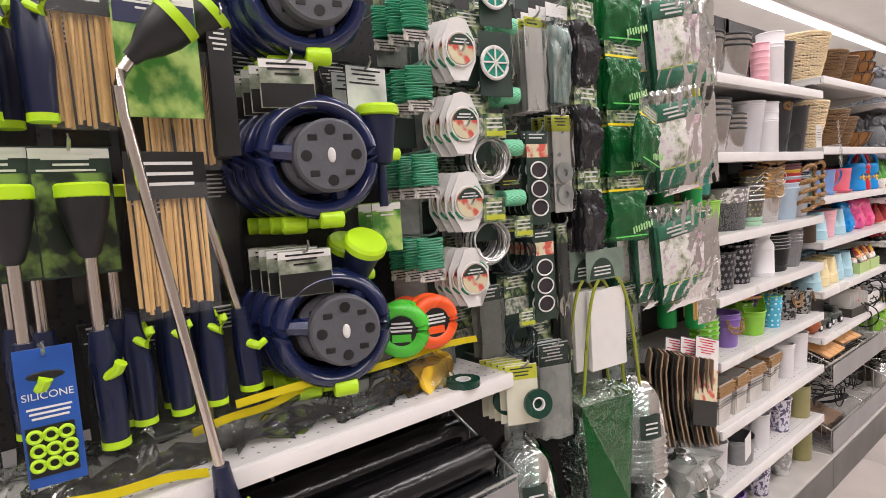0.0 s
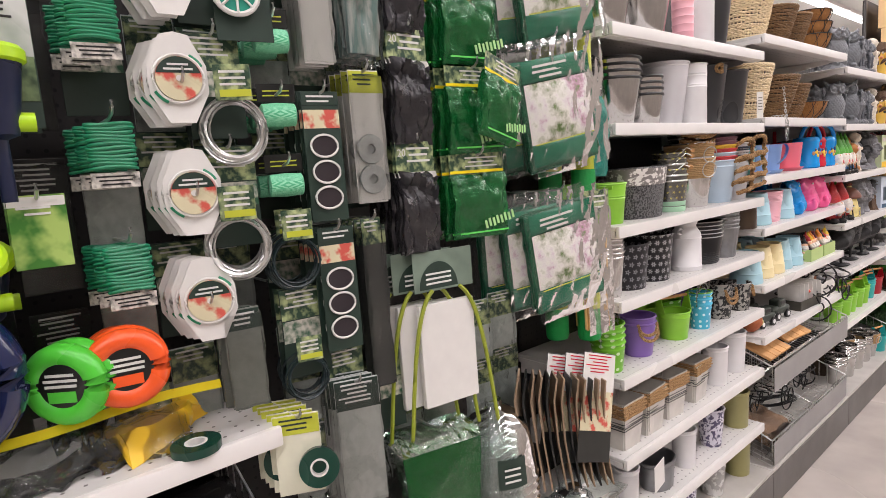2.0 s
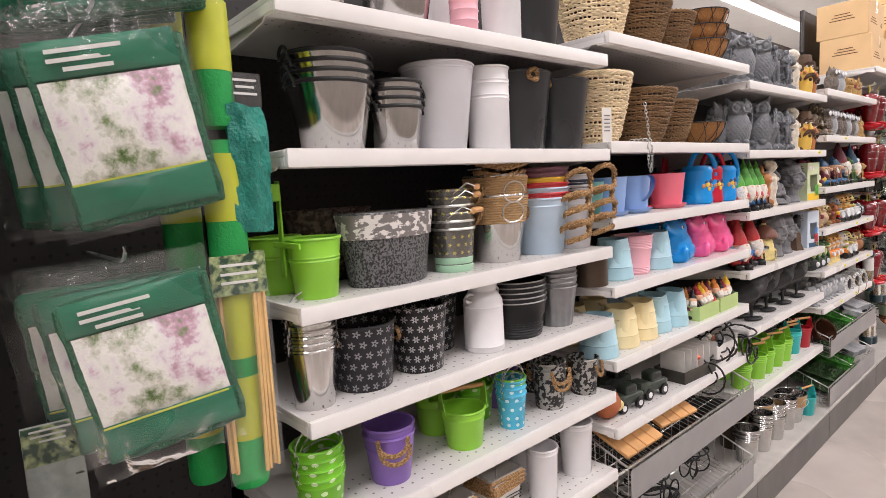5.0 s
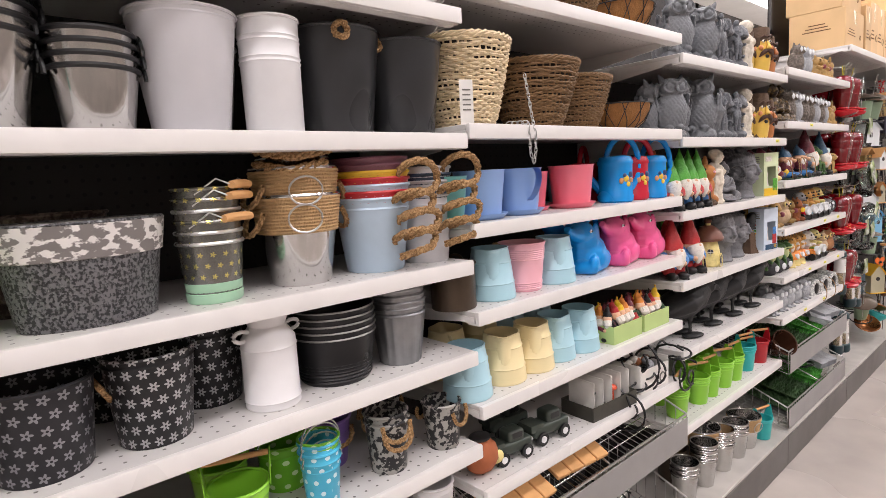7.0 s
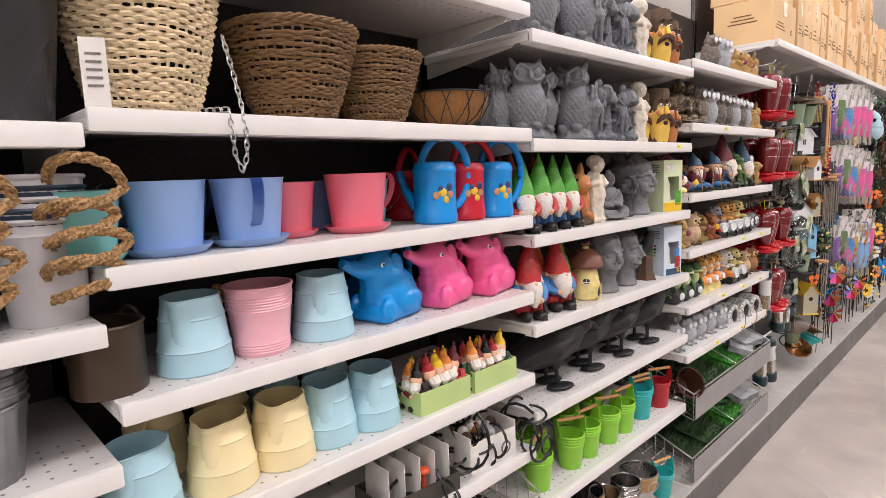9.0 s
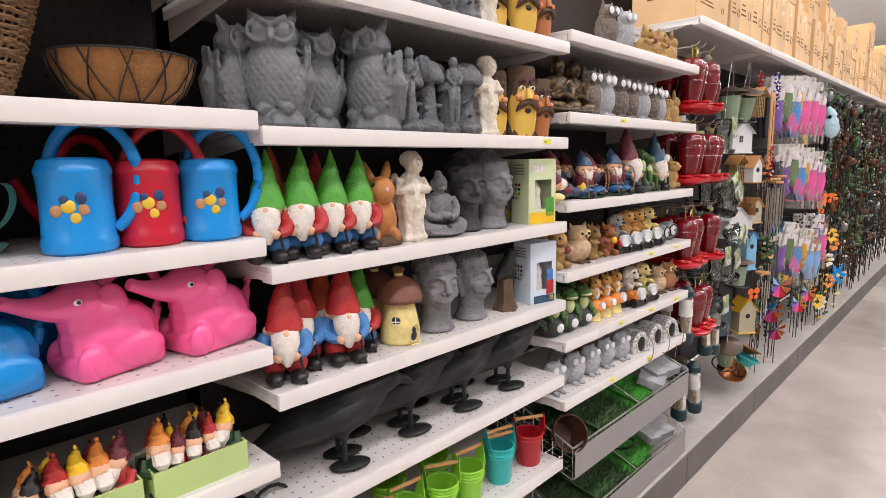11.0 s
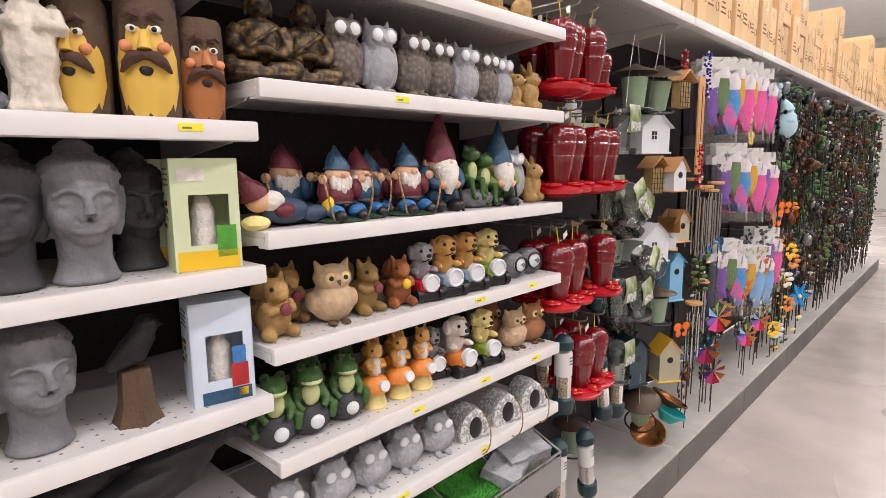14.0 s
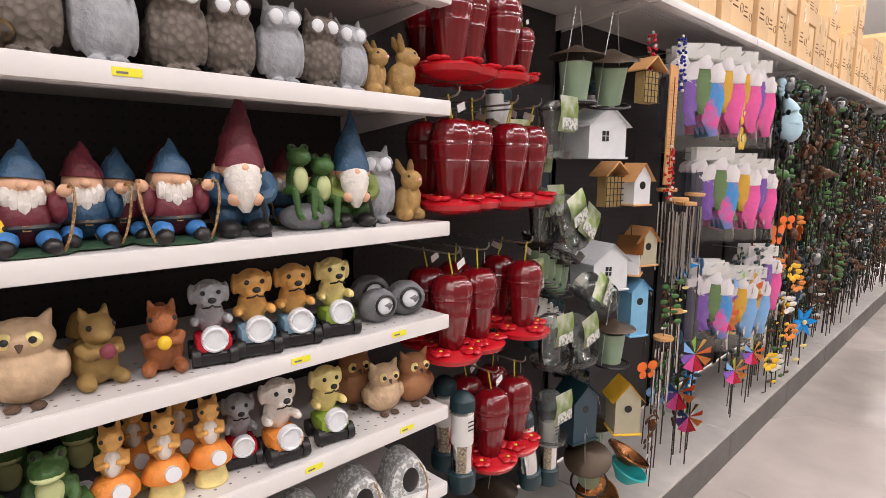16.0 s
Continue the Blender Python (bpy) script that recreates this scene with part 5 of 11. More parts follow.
def buddha(m, mt, label):
    b = bmesh.new()
    ball(b, (0.004, 0, 0.009), (0.05, 0.07, 0.01))
    for sg in (-1, 1):
        tube(b, bez(((-0.012, sg * 0.022, 0.03), (0.004, sg * 0.075, 0.034), (0.036, sg * 0.066, 0.02), (0.046, sg * 0.006, 0.022)), 9), [0.018, 0.02, 0.02, 0.019, 0.018, 0.016, 0.014, 0.013, 0.011], 10)
        tube(b, bez(((-0.002, sg * 0.036, 0.098), (0.0, sg * 0.058, 0.07), (0.016, sg * 0.046, 0.046), (0.036, sg * 0.012, 0.05)), 8), [0.014, 0.015, 0.014, 0.013, 0.012, 0.011, 0.01, 0.009], 9)
        ball(b, (-0.002, sg * 0.022, 0.132), (0.006, 0.004, 0.015))
        for k in range(3):
            tube(b, bez(((0.03 + 0.008 * k, sg * 0.05, 0.03 - 0.008 * k), (0.048 + 0.004 * k, sg * 0.036, 0.026 - 0.008 * k), (0.052 + 0.003 * k, sg * 0.02, 0.024 - 0.007 * k), (0.052 + 0.003 * k, 0, 0.022 - 0.007 * k)), 7), 0.003, 6)
    ball(b, (-0.004, 0, 0.07), (0.028, 0.037, 0.046))
    ball(b, (-0.004, 0, 0.1), (0.02, 0.04, 0.016))
    tube(b, bez(((0.016, 0.03, 0.1), (0.034, 0.01, 0.085), (0.032, -0.016, 0.065), (0.022, -0.03, 0.055)), 8), 0.004, 6)
    ball(b, (0.036, 0, 0.056), (0.014, 0.019, 0.01))
    ball(b, (0.002, 0, 0.137), (0.022, 0.021, 0.026))
    ball(b, (-0.003, 0, 0.163), (0.011, 0.011, 0.009))
    tube(b, [(-0.002, 0, 0.1), (0.0, 0, 0.125)], 0.013, 9)
    tube(b, [(0.023, 0, 0.142), (0.026, 0, 0.134)], [0.002, 0.004], 6)
    tube(b, [(0.02, -0.007, 0.124), (0.024, 0, 0.123), (0.02, 0.007, 0.124)], 0.0024, 6)
    return statue("buddha_statue", m, label, blend(b, 0.0023, 1), mt)


def cherub(m, label):
    b = bmesh.new()
    lathe(b, [(0.03, 0), (0.032, 0.008), (0.027, 0.016), (0.024, 0.04), (0.03, 0.07), (0.027, 0.1), (0.02, 0.125), (0.01, 0.135)], 30, ribs=7, rib=0.09)
    ball(b, (0.008, 0.004, 0.152), (0.02, 0.019, 0.022))
    ball(b, (0.0, 0.002, 0.16), (0.022, 0.022, 0.018))
    for sg in (-1, 1):
        tube(b, [(0, sg * 0.024, 0.122), (0.01, sg * 0.034, 0.1), (0.028, sg * 0.008, 0.105)], [0.011, 0.01, 0.008], 8)
        ball(b, (-0.016, sg * 0.026, 0.1), (0.008, 0.014, 0.036))
    tube(b, [(0.026, 0.004, 0.155), (0.031, 0.004, 0.148)], 0.003, 6)
    bb = blend(b, 0.0026, 0)
    rough_up(bb, 0.0016, 130)
    return statue("cherub_statue", m, label, bb, PLASTER)


def fairy_mushroom(m, fairy, label):
    b = bmesh.new()
    ball(b, (0, 0, 0.014), (0.04, 0.04, 0.018))
    tube(b, [(0, 0, 0.01), (0.002, 0.002, 0.06), (0, 0, 0.115)], [0.027, 0.021, 0.019], 14)
    lathe(b, [(0.016, 0.106), (0.036, 0.104), (0.041, 0.11), (0.04, 0.118), (0.034, 0.134), (0.02, 0.148), (0.006, 0.152), (0.001, 0.152)], 22)
    for k in range(9):
        a = k * 1.3
        ball(b, (0.03 * math.cos(a), 0.03 * math.sin(a), 0.018 + 0.008 * k), (0.007, 0.007, 0.005), u=8, v=6)
    tube(b, [((0.028 - 0.001 * q) * math.cos(q), (0.028 - 0.001 * q) * math.sin(q), 0.02 + 0.014 * q) for q in [0.4 * i for i in range(16)]], 0.0034, 5)
    if fairy:
        tube(b, [(0.034, 0.012, 0.118), (0.048, 0.012, 0.085), (0.048, 0.01, 0.03)], [0.011, 0.009, 0.006], 8)
        tube(b, [(0.034, 0.002, 0.118), (0.046, -0.004, 0.085), (0.046, -0.006, 0.03)], [0.011, 0.009, 0.006], 8)
        ball(b, (0.03, 0.008, 0.142), (0.014, 0.015, 0.026))
        ball(b, (0.032, 0.008, 0.174), (0.012, 0.012, 0.014))
        for sg in (-1, 1):
            ball(b, (0.006, 0.008 + sg * 0.03, 0.15), (0.006, 0.024, 0.026))
            tube(b, [(0.03, 0.008 + sg * 0.014, 0.155), (0.04, 0.008 + sg * 0.02, 0.135), (0.048, 0.008 + sg * 0.008, 0.12)], 0.005, 7)
    bb = blend(b, 0.0026, 0)
    rough_up(bb, 0.0014, 150)
    return statue("mushroom_statue", m, label, bb, mat("weathered_resin", "62656a", 0.48, 0, 0.32, 60, 0.4, 130))


def tiki(m, wood, face, label):
    bm = bmesh.new()
    lathe(bm, [(0.032, 0), (0.036, 0.004), (0.038, 0.06), (0.038, 0.12), (0.037, 0.155), (0.034, 0.163), (0.029, 0.16), (0.026, 0.14), (0, 0.14)], 30, ribs=9, rib=0.03)
    b2 = bmesh.new()
    ball(b2, (0.008, 0, 0.062), (0.036, 0.037, 0.1))
    bmesh.ops.bisect_plane(b2, geom=b2.verts[:] + b2.edges[:] + b2.faces[:], plane_co=(0, 0, 0.001), plane_no=(0, 0, -1), clear_outer=True)
    paint(b2, 1)
    add_mesh(bm, b2)
    tube(bm, [(0.042, 0, 0.11), (0.048, 0, 0.094), (0.049, 0, 0.086)], [0.004, 0.007, 0.009], 9, mi=1)
    for sg in (-1, 1):
        ball(bm, (0.039, sg * 0.014, 0.112), (0.004, 0.007, 0.005), mi=3, u=10, v=7)
        ball(bm, (0.0425, sg * 0.013, 0.1115), (0.0016, 0.003, 0.003), mi=4, u=8, v=6)
        tube(bm, [(0.042, sg * 0.004, 0.127), (0.043, sg * 0.014, 0.131), (0.037, sg * 0.024, 0.125)], [0.003, 0.0045, 0.002], 7, mi=2)
        tube(bm, bez(((0.047, 0, 0.078), (0.049, sg * 0.014, 0.08), (0.042, sg * 0.024, 0.068), (0.038, sg * 0.029, 0.058)), 8), [0.005, 0.007, 0.008, 0.008, 0.007, 0.006, 0.004, 0.002], 8, mi=2)
        ball(bm, (0.038, sg * 0.022, 0.09), (0.007, 0.008, 0.008), mi=5)
    ball(bm, (0.043, 0, 0.06), (0.004, 0.009, 0.006), mi=4)
    rough_up(bm, 0.0014, 110)
    return statue("tree_face_planter", m, label, bm, [wood, face, mat("dark_moustache", "4a2f22", 0.6, 0, 0.2, 60), BEARD, BOOT, mat("rosy_cheek", "dc9264", 0.55)])


def rabbit(m, mt, label, base=True, sit=False):
    b = bmesh.new()
    ball(b, (-0.004, 0, 0.046), (0.036, 0.034, 0.044))
    ball(b, (0.014, 0, 0.102), (0.03, 0.025, 0.026))
    ball(b, (0.034, 0, 0.1), (0.012, 0.012, 0.011))
    for sg in (-1, 1):
        tube(b, [(-0.004, sg * 0.012, 0.12), (-0.012, sg * 0.02, 0.136), (-0.016, sg * 0.024, 0.155)], [0.009, 0.01, 0.004], 8)
        ball(b, (0.012, sg * 0.02, 0.018), (0.03, 0.014, 0.016))
        ball(b, (0.022, sg * 0.014, 0.06), (0.009, 0.008, 0.022))
    ball(b, (-0.034, 0, 0.026), 0.013)
    bm = bmesh.new()
    add_mesh(bm, blend(b, 0.0028, 2))
    for sg in (-1, 1):
        ball(bm, (0.026, sg * 0.018, 0.112), 0.0045, mi=1, u=8, v=6)
    ball(bm, (0.0445, 0, 0.104), 0.0045, mi=2, u=8, v=6)
    if base:
        b2 = bmesh.new()
        lathe(b2, [(0.04, 0), (0.043, 0.006), (0.04, 0.016), (0.03, 0.02)], 24)
        rough_up(b2, 0.003, 150)
        paint(b2, 3)
        add_mesh(bm, b2)
    return statue("rabbit_statue", m, label, bm, [mt, BOOT, PINKB, BROWNW])


def squirrel(m, mt, label, nut):
    b = bmesh.new()
    ball(b, (-0.002, 0, 0.04), (0.034, 0.032, 0.04))
    ball(b, (0.012, 0, 0.09), (0.026, 0.024, 0.024))
    ball(b, (0.03, 0, 0.082), (0.012, 0.013, 0.011))
    tube(b, bez(((-0.025, 0, 0.015), (-0.075, 0, 0.02), (-0.05, 0, 0.1), (-0.035, 0, 0.105)), 8), [0.014, 0.018, 0.02, 0.02, 0.019, 0.017, 0.014, 0.008], 9)
    for sg in (-1, 1):
        tube(b, [(0.004, sg * 0.014, 0.106), (0.002, sg * 0.018, 0.124)], [0.009, 0.003], 8)
        ball(b, (0.022, sg * 0.024, 0.012), (0.024, 0.012, 0.012))
        tube(b, [(0.01, sg * 0.026, 0.065), (0.028, sg * 0.022, 0.056), (0.038, sg * 0.008, 0.06)], [0.01, 0.009, 0.007], 8)
    bm = bmesh.new()
    add_mesh(bm, blend(b, 0.0028, 2))
    ball(bm, (0.044, 0, 0.06), (0.01, 0.011, 0.012), mi=2)
    for sg in (-1, 1):
        ball(bm, (0.027, sg * 0.017, 0.096), 0.0045, mi=1, u=8, v=6)
    return statue("squirrel_statue", m, label, bm, [mt, BOOT, nut])


def crow(m, label):
    b = bmesh.new()
    tube(b, [(0, -0.125, 0.052), (0, -0.09, 0.062), (0, -0.04, 0.082), (0, 0.01, 0.094), (0, 0.05, 0.106), (0, 0.08, 0.122)], [0.009, 0.02, 0.038, 0.045, 0.04, 0.026], 16)
    ball(b, (0, 0.088, 0.128), (0.024, 0.03, 0.024))
    tube(b, [(0, 0.105, 0.127), (0, 0.128, 0.12), (0, 0.148, 0.106)], [0.012, 0.009, 0.001], 9)
    for sg in (-1, 1):
        tube(b, [(sg * 0.026, 0.045, 0.104), (sg * 0.036, 0.0, 0.096), (sg * 0.026, -0.06, 0.078), (sg * 0.01, -0.115, 0.056)], [0.016, 0.024, 0.018, 0.006], 10)
        tube(b, [(sg * 0.02, 0.012, 0.07), (sg * 0.02, 0.014, 0.045)], [0.014, 0.007], 8)
    bm = bmesh.new()
    add_mesh(bm, blend(b, 0.0036, 2))
    for sg in (-1, 1):
        tube(bm, [(sg * 0.02, 0.014, 0.05), (sg * 0.021, 0.014, 0.008)], 0.0045, 7)
        ball(bm, (sg * 0.022, 0.022, 0.006), (0.02, 0.034, 0.007))
        ball(bm, (sg * 0.021, 0.1, 0.134), 0.003, mi=1, u=8, v=6)
    return statue("crow_decoy", m, label, bm, [CROWB, BOOT], "garden decoy")


def crow_stump(m):
    bm = bmesh.new()
    lathe(bm, [(0.032, 0), (0.03, 0.006), (0.022, 0.03), (0.02, 0.07), (0.019, 0.078), (0, 0.078)], 18, mi=1, ribs=6, rib=0.12)
    b = bmesh.new()
    tube(b, [(0, -0.035, 0.085), (0, 0, 0.105), (0, 0.02, 0.13)], [0.008, 0.022, 0.017], 12)
    ball(b, (0, 0.022, 0.14), 0.017)
    tube(b, [(0, 0.034, 0.14), (0, 0.052, 0.134)], [0.006, 0.001], 7)
    add_mesh(bm, blend(b, 0.003, 1))
    return statue("crow_statue", m, "black crow figure perched on a brown stump", bm, [CROWB, BROWNW])


def mushroom_house(m):
    bm = bmesh.new()
    lathe(bm, [(0.038, 0), (0.043, 0.005), (0.045, 0.03), (0.036, 0.075), (0.03, 0.095)], 28, mi=0)
    lathe(bm, [(0.028, 0.09), (0.05, 0.094), (0.053, 0.102), (0.046, 0.122), (0.03, 0.14), (0.012, 0.149), (0, 0.15)], 28, mi=1)
    lathe(bm, [(0.011, 0.146), (0.009, 0.158), (0, 0.158)], 12, mi=0)
    ball(bm, (0, 0, 0.163), (0.014, 0.014, 0.009), mi=1)
    m1 = Matrix.Rotation(radians(28), 4, "Z")
    tube(bm, [m1 @ Vector((0.046, 0.014 * math.cos(a), 0.022 + 0.026 * max(0, math.sin(a)) - (0.02 if math.sin(a) < 0 else 0))) for a in [2 * math.pi * i / 16 for i in range(16)]], 0.002, 5, mi=0, closed=True)
    ball(bm, (0.036, 0, 0.024), (0.01, 0.013, 0.024), m1, mi=2)
    m2 = Matrix.Rotation(radians(-28), 4, "Z")
    ball(bm, (0.036, 0, 0.055), (0.006, 0.011, 0.011), m2, mi=2)
    for p, q in (((0.043, -0.011, 0.055), (0.043, 0.011, 0.055)), ((0.043, 0, 0.044), (0.043, 0, 0.066))):
        tube(bm, [m2 @ Vector(p), m2 @ Vector(q)], 0.0012, 4, mi=3)
    rough_up(bm, 0.001, 110)
    return statue("mushroom_house", m, "cream mushroom cottage ornament with brown cap", bm, [CREAMY, mat("brown_cap", "6f4130", 0.45, 0, 0.2, 40, 0.1), mat("night_blue", "20293c", 0.4), BEARD])


def frog(m, label):
    bm = bmesh.new()
    ball(bm, (0.0, 0, 0.03), (0.04, 0.042, 0.034), mi=2)
    b = bmesh.new()
    ball(b, (-0.002, 0, 0.08), (0.028, 0.026, 0.038))
    ball(b, (0.012, 0, 0.115), (0.032, 0.025, 0.018))
    for sg in (-1, 1):
        ball(b, (0.008, sg * 0.014, 0.133), 0.01)
        tube(b, [(0, sg * 0.024, 0.09), (0.02, sg * 0.03, 0.07), (0.032, sg * 0.02, 0.056)], [0.009, 0.008, 0.007], 8)
        tube(b, [(-0.008, sg * 0.03, 0.058), (0.016, sg * 0.044, 0.05), (0.02, sg * 0.038, 0.026)], [0.013, 0.011, 0.008], 8)
    add_mesh(bm, blend(b, 0.003, 1))
    ball(bm, (0.018, 0, 0.11), (0.029, 0.022, 0.008), mi=1)
    ball(bm, (0.017, 0, 0.082), (0.014, 0.018, 0.024), mi=1)
    ball(bm, (0.038, 0.004, 0.032), (0.006, 0.014, 0.014), mi=3)
    for sg in (-1, 1):
        ball(bm, (0.016, sg * 0.016, 0.135), 0.004, mi=4, u=8, v=6)
    return statue("frog_statue", m, label, bm, [FROG, FROGL, STONED, LENS, BOOT])


def frogs_pair(m):
    bm = bmesh.new()
    ball(bm, (0, 0, 0.022), (0.045, 0.055, 0.026), mi=2)
    for dy, z in ((-0.018, 0.03), (0.026, 0.014)):
        b = bmesh.new()
        ball(b, (-0.002, dy, 0.058 + z), (0.022, 0.02, 0.034))
        ball(b, (0.01, dy, 0.1 + z), (0.026, 0.022, 0.016))
        for sg in (-1, 1):
            ball(b, (0.006, dy + sg * 0.012, 0.116 + z), 0.008)
            tube(b, [(0, dy + sg * 0.02, 0.04 + z), (0.034, dy + sg * 0.018, 0.04 + z), (0.038, dy + sg * 0.014, 0.0 + z), (0.05, dy + sg * 0.012, z - 0.006)], [0.01, 0.008, 0.006, 0.007], 8)
        add_mesh(bm, blend(b, 0.003, 1))
        ball(bm, (0.016, dy, 0.06 + z), (0.01, 0.014, 0.024), mi=1)
        for sg in (-1, 1):
            ball(bm, (0.012, dy + sg * 0.012, 0.118 + z), 0.0035, mi=3, u=8, v=6)
    return statue("frog_statue", m, "pair of green resin frogs hugging on a stone", bm, [FROG, FROGL, STONE, BOOT])


def truck_pet(m, fur, truck, label):
    bm = bmesh.new()
    box(bm, (0.01, 0, 0.034), (0.06, 0.056, 0.03), 0.008, mi=1, seg=2)
    for sg in (-1, 1):
        for xx in (-0.018, 0.032):
            tube(bm, [(xx, sg * 0.022, 0.016), (xx, sg * 0.035, 0.016)], 0.016, 14, mi=2)
    box(bm, (0.038, 0, 0.014), (0.012, 0.05, 0.022), 0.004, mi=2)
    tube(bm, [(0.034, 0, 0.046), (0.046, 0, 0.046)], 0.021, 22, mi=3)
    tube(bm, ring_pts(0.018, 22, (0.047, 0, 0.046), "x"), 0.003, 6, mi=3, closed=True)
    b = bmesh.new()
    ball(b, (-0.012, 0, 0.072), (0.022, 0.024, 0.032))
    ball(b, (-0.004, 0, 0.112), (0.026, 0.027, 0.025))
    ball(b, (0.02, 0, 0.104), (0.014, 0.016, 0.012))
    for sg in (-1, 1):
        ball(b, (-0.008, sg * 0.027, 0.112), (0.012, 0.006, 0.018))
        ball(b, (0.008, sg * 0.026, 0.07), (0.02, 0.008, 0.008))
    add_mesh(bm, blend(b, 0.003, 1))
    ball(bm, (0.034, 0, 0.108), (0.005, 0.007, 0.005), mi=4, u=8, v=6)
    for sg in (-1, 1):
        ball(bm, (0.019, sg * 0.012, 0.118), 0.004, mi=4, u=8, v=6)
        tube(bm, bez(((0.033, 0, 0.1), (0.032, sg * 0.004, 0.094), (0.028, sg * 0.01, 0.096), (0.024, sg * 0.014, 0.094)), 5), 0.0014, 4, mi=4)
    return statue("solar_pet_statue", m, label, bm, [fur, truck, BOOT, LENS, BOOT])


def chipmunk(m):
    bm = bmesh.new()
    lathe(bm, [(0.026, 0), (0.028, 0.004), (0.022, 0.03), (0.02, 0.04)], 18, mi=1)
    lathe(bm, [(0.018, 0.035), (0.035, 0.04), (0.036, 0.048), (0.026, 0.066), (0.008, 0.074), (0, 0.075)], 22, mi=2)
    tube(bm, [(0.024, 0.006, 0.054), (0.038, 0.008, 0.057)], 0.012, 14, mi=3)
    b = bmesh.new()
    ball(b, (-0.002, 0, 0.092), (0.02, 0.019, 0.028))
    ball(b, (0.006, 0, 0.13), (0.02, 0.018, 0.018))
    ball(b, (0.02, 0, 0.125), (0.01, 0.01, 0.008))
    for sg in (-1, 1):
        tube(b, [(0, sg * 0.01, 0.143), (-0.002, sg * 0.013, 0.158)], [0.006, 0.002], 7)
        tube(b, [(0, sg * 0.018, 0.105), (0.016, sg * 0.018, 0.094), (0.024, sg * 0.006, 0.1)], [0.007, 0.006, 0.005], 7)
    add_mesh(bm, blend(b, 0.0026, 1))
    ball(bm, (0.012, 0, 0.094), (0.01, 0.012, 0.022), mi=4)
    for sg in (-1, 1):
        ball(bm, (0.019, sg * 0.012, 0.134), 0.0035, mi=5, u=8, v=6)
    return statue("chipmunk_statue", m, "resin chipmunk sitting on an orange solar toadstool", bm, [DOGY, CREAMY, ORANGE, LENS, BEARD, BOOT])


def speaker_rock(m):
    b = bmesh.new()
    ball(b, (0, 0, 0.034), (0.036, 0.042, 0.036))
    rough_up(b, 0.004, 60)
    ball(b, (0.03, 0, 0.04), (0.006, 0.022, 0.022), mi=1)
    tube(b, ring_pts(0.021, 20, (0.035, 0, 0.04), "x"), 0.003, 6, mi=2, closed=True)
    return statue("solar_rock_light", m, "grey stone shaped solar spotlight with white lens", b, [STONE, LENS, BOOT], "solar light")


def stone_owl(m):
    b = bmesh.new()
    ball(b, (0, 0, 0.042), (0.04, 0.044, 0.044))
    ball(b, (0.003, 0, 0.075), (0.03, 0.035, 0.024))
    for sg in (-1, 1):
        tube(b, [(0.002, sg * 0.02, 0.09), (0.002, sg * 0.026, 0.1)], [0.008, 0.003], 7)
        ball(b, (0.0, sg * 0.042, 0.04), (0.02, 0.007, 0.026))
        ball(b, (0.03, sg * 0.014, 0.004), (0.014, 0.01, 0.006))
    bm = bmesh.new()
    add_mesh(bm, blend(b, 0.003, 1))
    rough_up(bm, 0.001, 160)
    for sg in (-1, 1):
        ball(bm, (0.03, sg * 0.016, 0.078), (0.006, 0.012, 0.012), mi=1)
    return statue("owl_statue", m, "squat grey stone owl with glassy solar eyes", bm, [STONEL, LENS])


def bird_cottage(m):
    b = bmesh.new()
    prof = [(0.05 * math.cos(a), 0.0, 0.085 * math.sin(a)) for a in [math.pi * i / 14 for i in range(15)]]
    n = len(prof)
    rings = []
    for x, s in ((-0.04, 0.86), (-0.036, 0.95), (0.0, 1.0), (0.036, 0.95), (0.04, 0.86)):
        rings.append([b.verts.new((x, p[0] * s, p[2] * s)) for p in prof])
    for p, q in zip(rings, rings[1:]):
        for i in range(n - 1):
            b.faces.new((p[i], p[i + 1], q[i + 1], q[i]))
    b.faces.new(rings[0])
    b.faces.new(rings[-1][::-1])
    ball(b, (0.037, 0, 0.034), (0.007, 0.022, 0.032), mi=1)
    tube(b, bez(((0.04, 0.02, 0.07), (0.09, 0.03, 0.05), (0.08, 0.02, -0.04), (0.07, -0.01, -0.02)), 10), 0.0018, 5, mi=2)
    return statue("ceramic_bird_house", m, "arched speckled ceramic bird shelter with twine loop", b, [mottled("speckled_glaze", "9fa19f", "d7d8d4", 120, 0.5, 0.56, 0.3, 0, 0.1), BOOT, ROPE], "bird house")


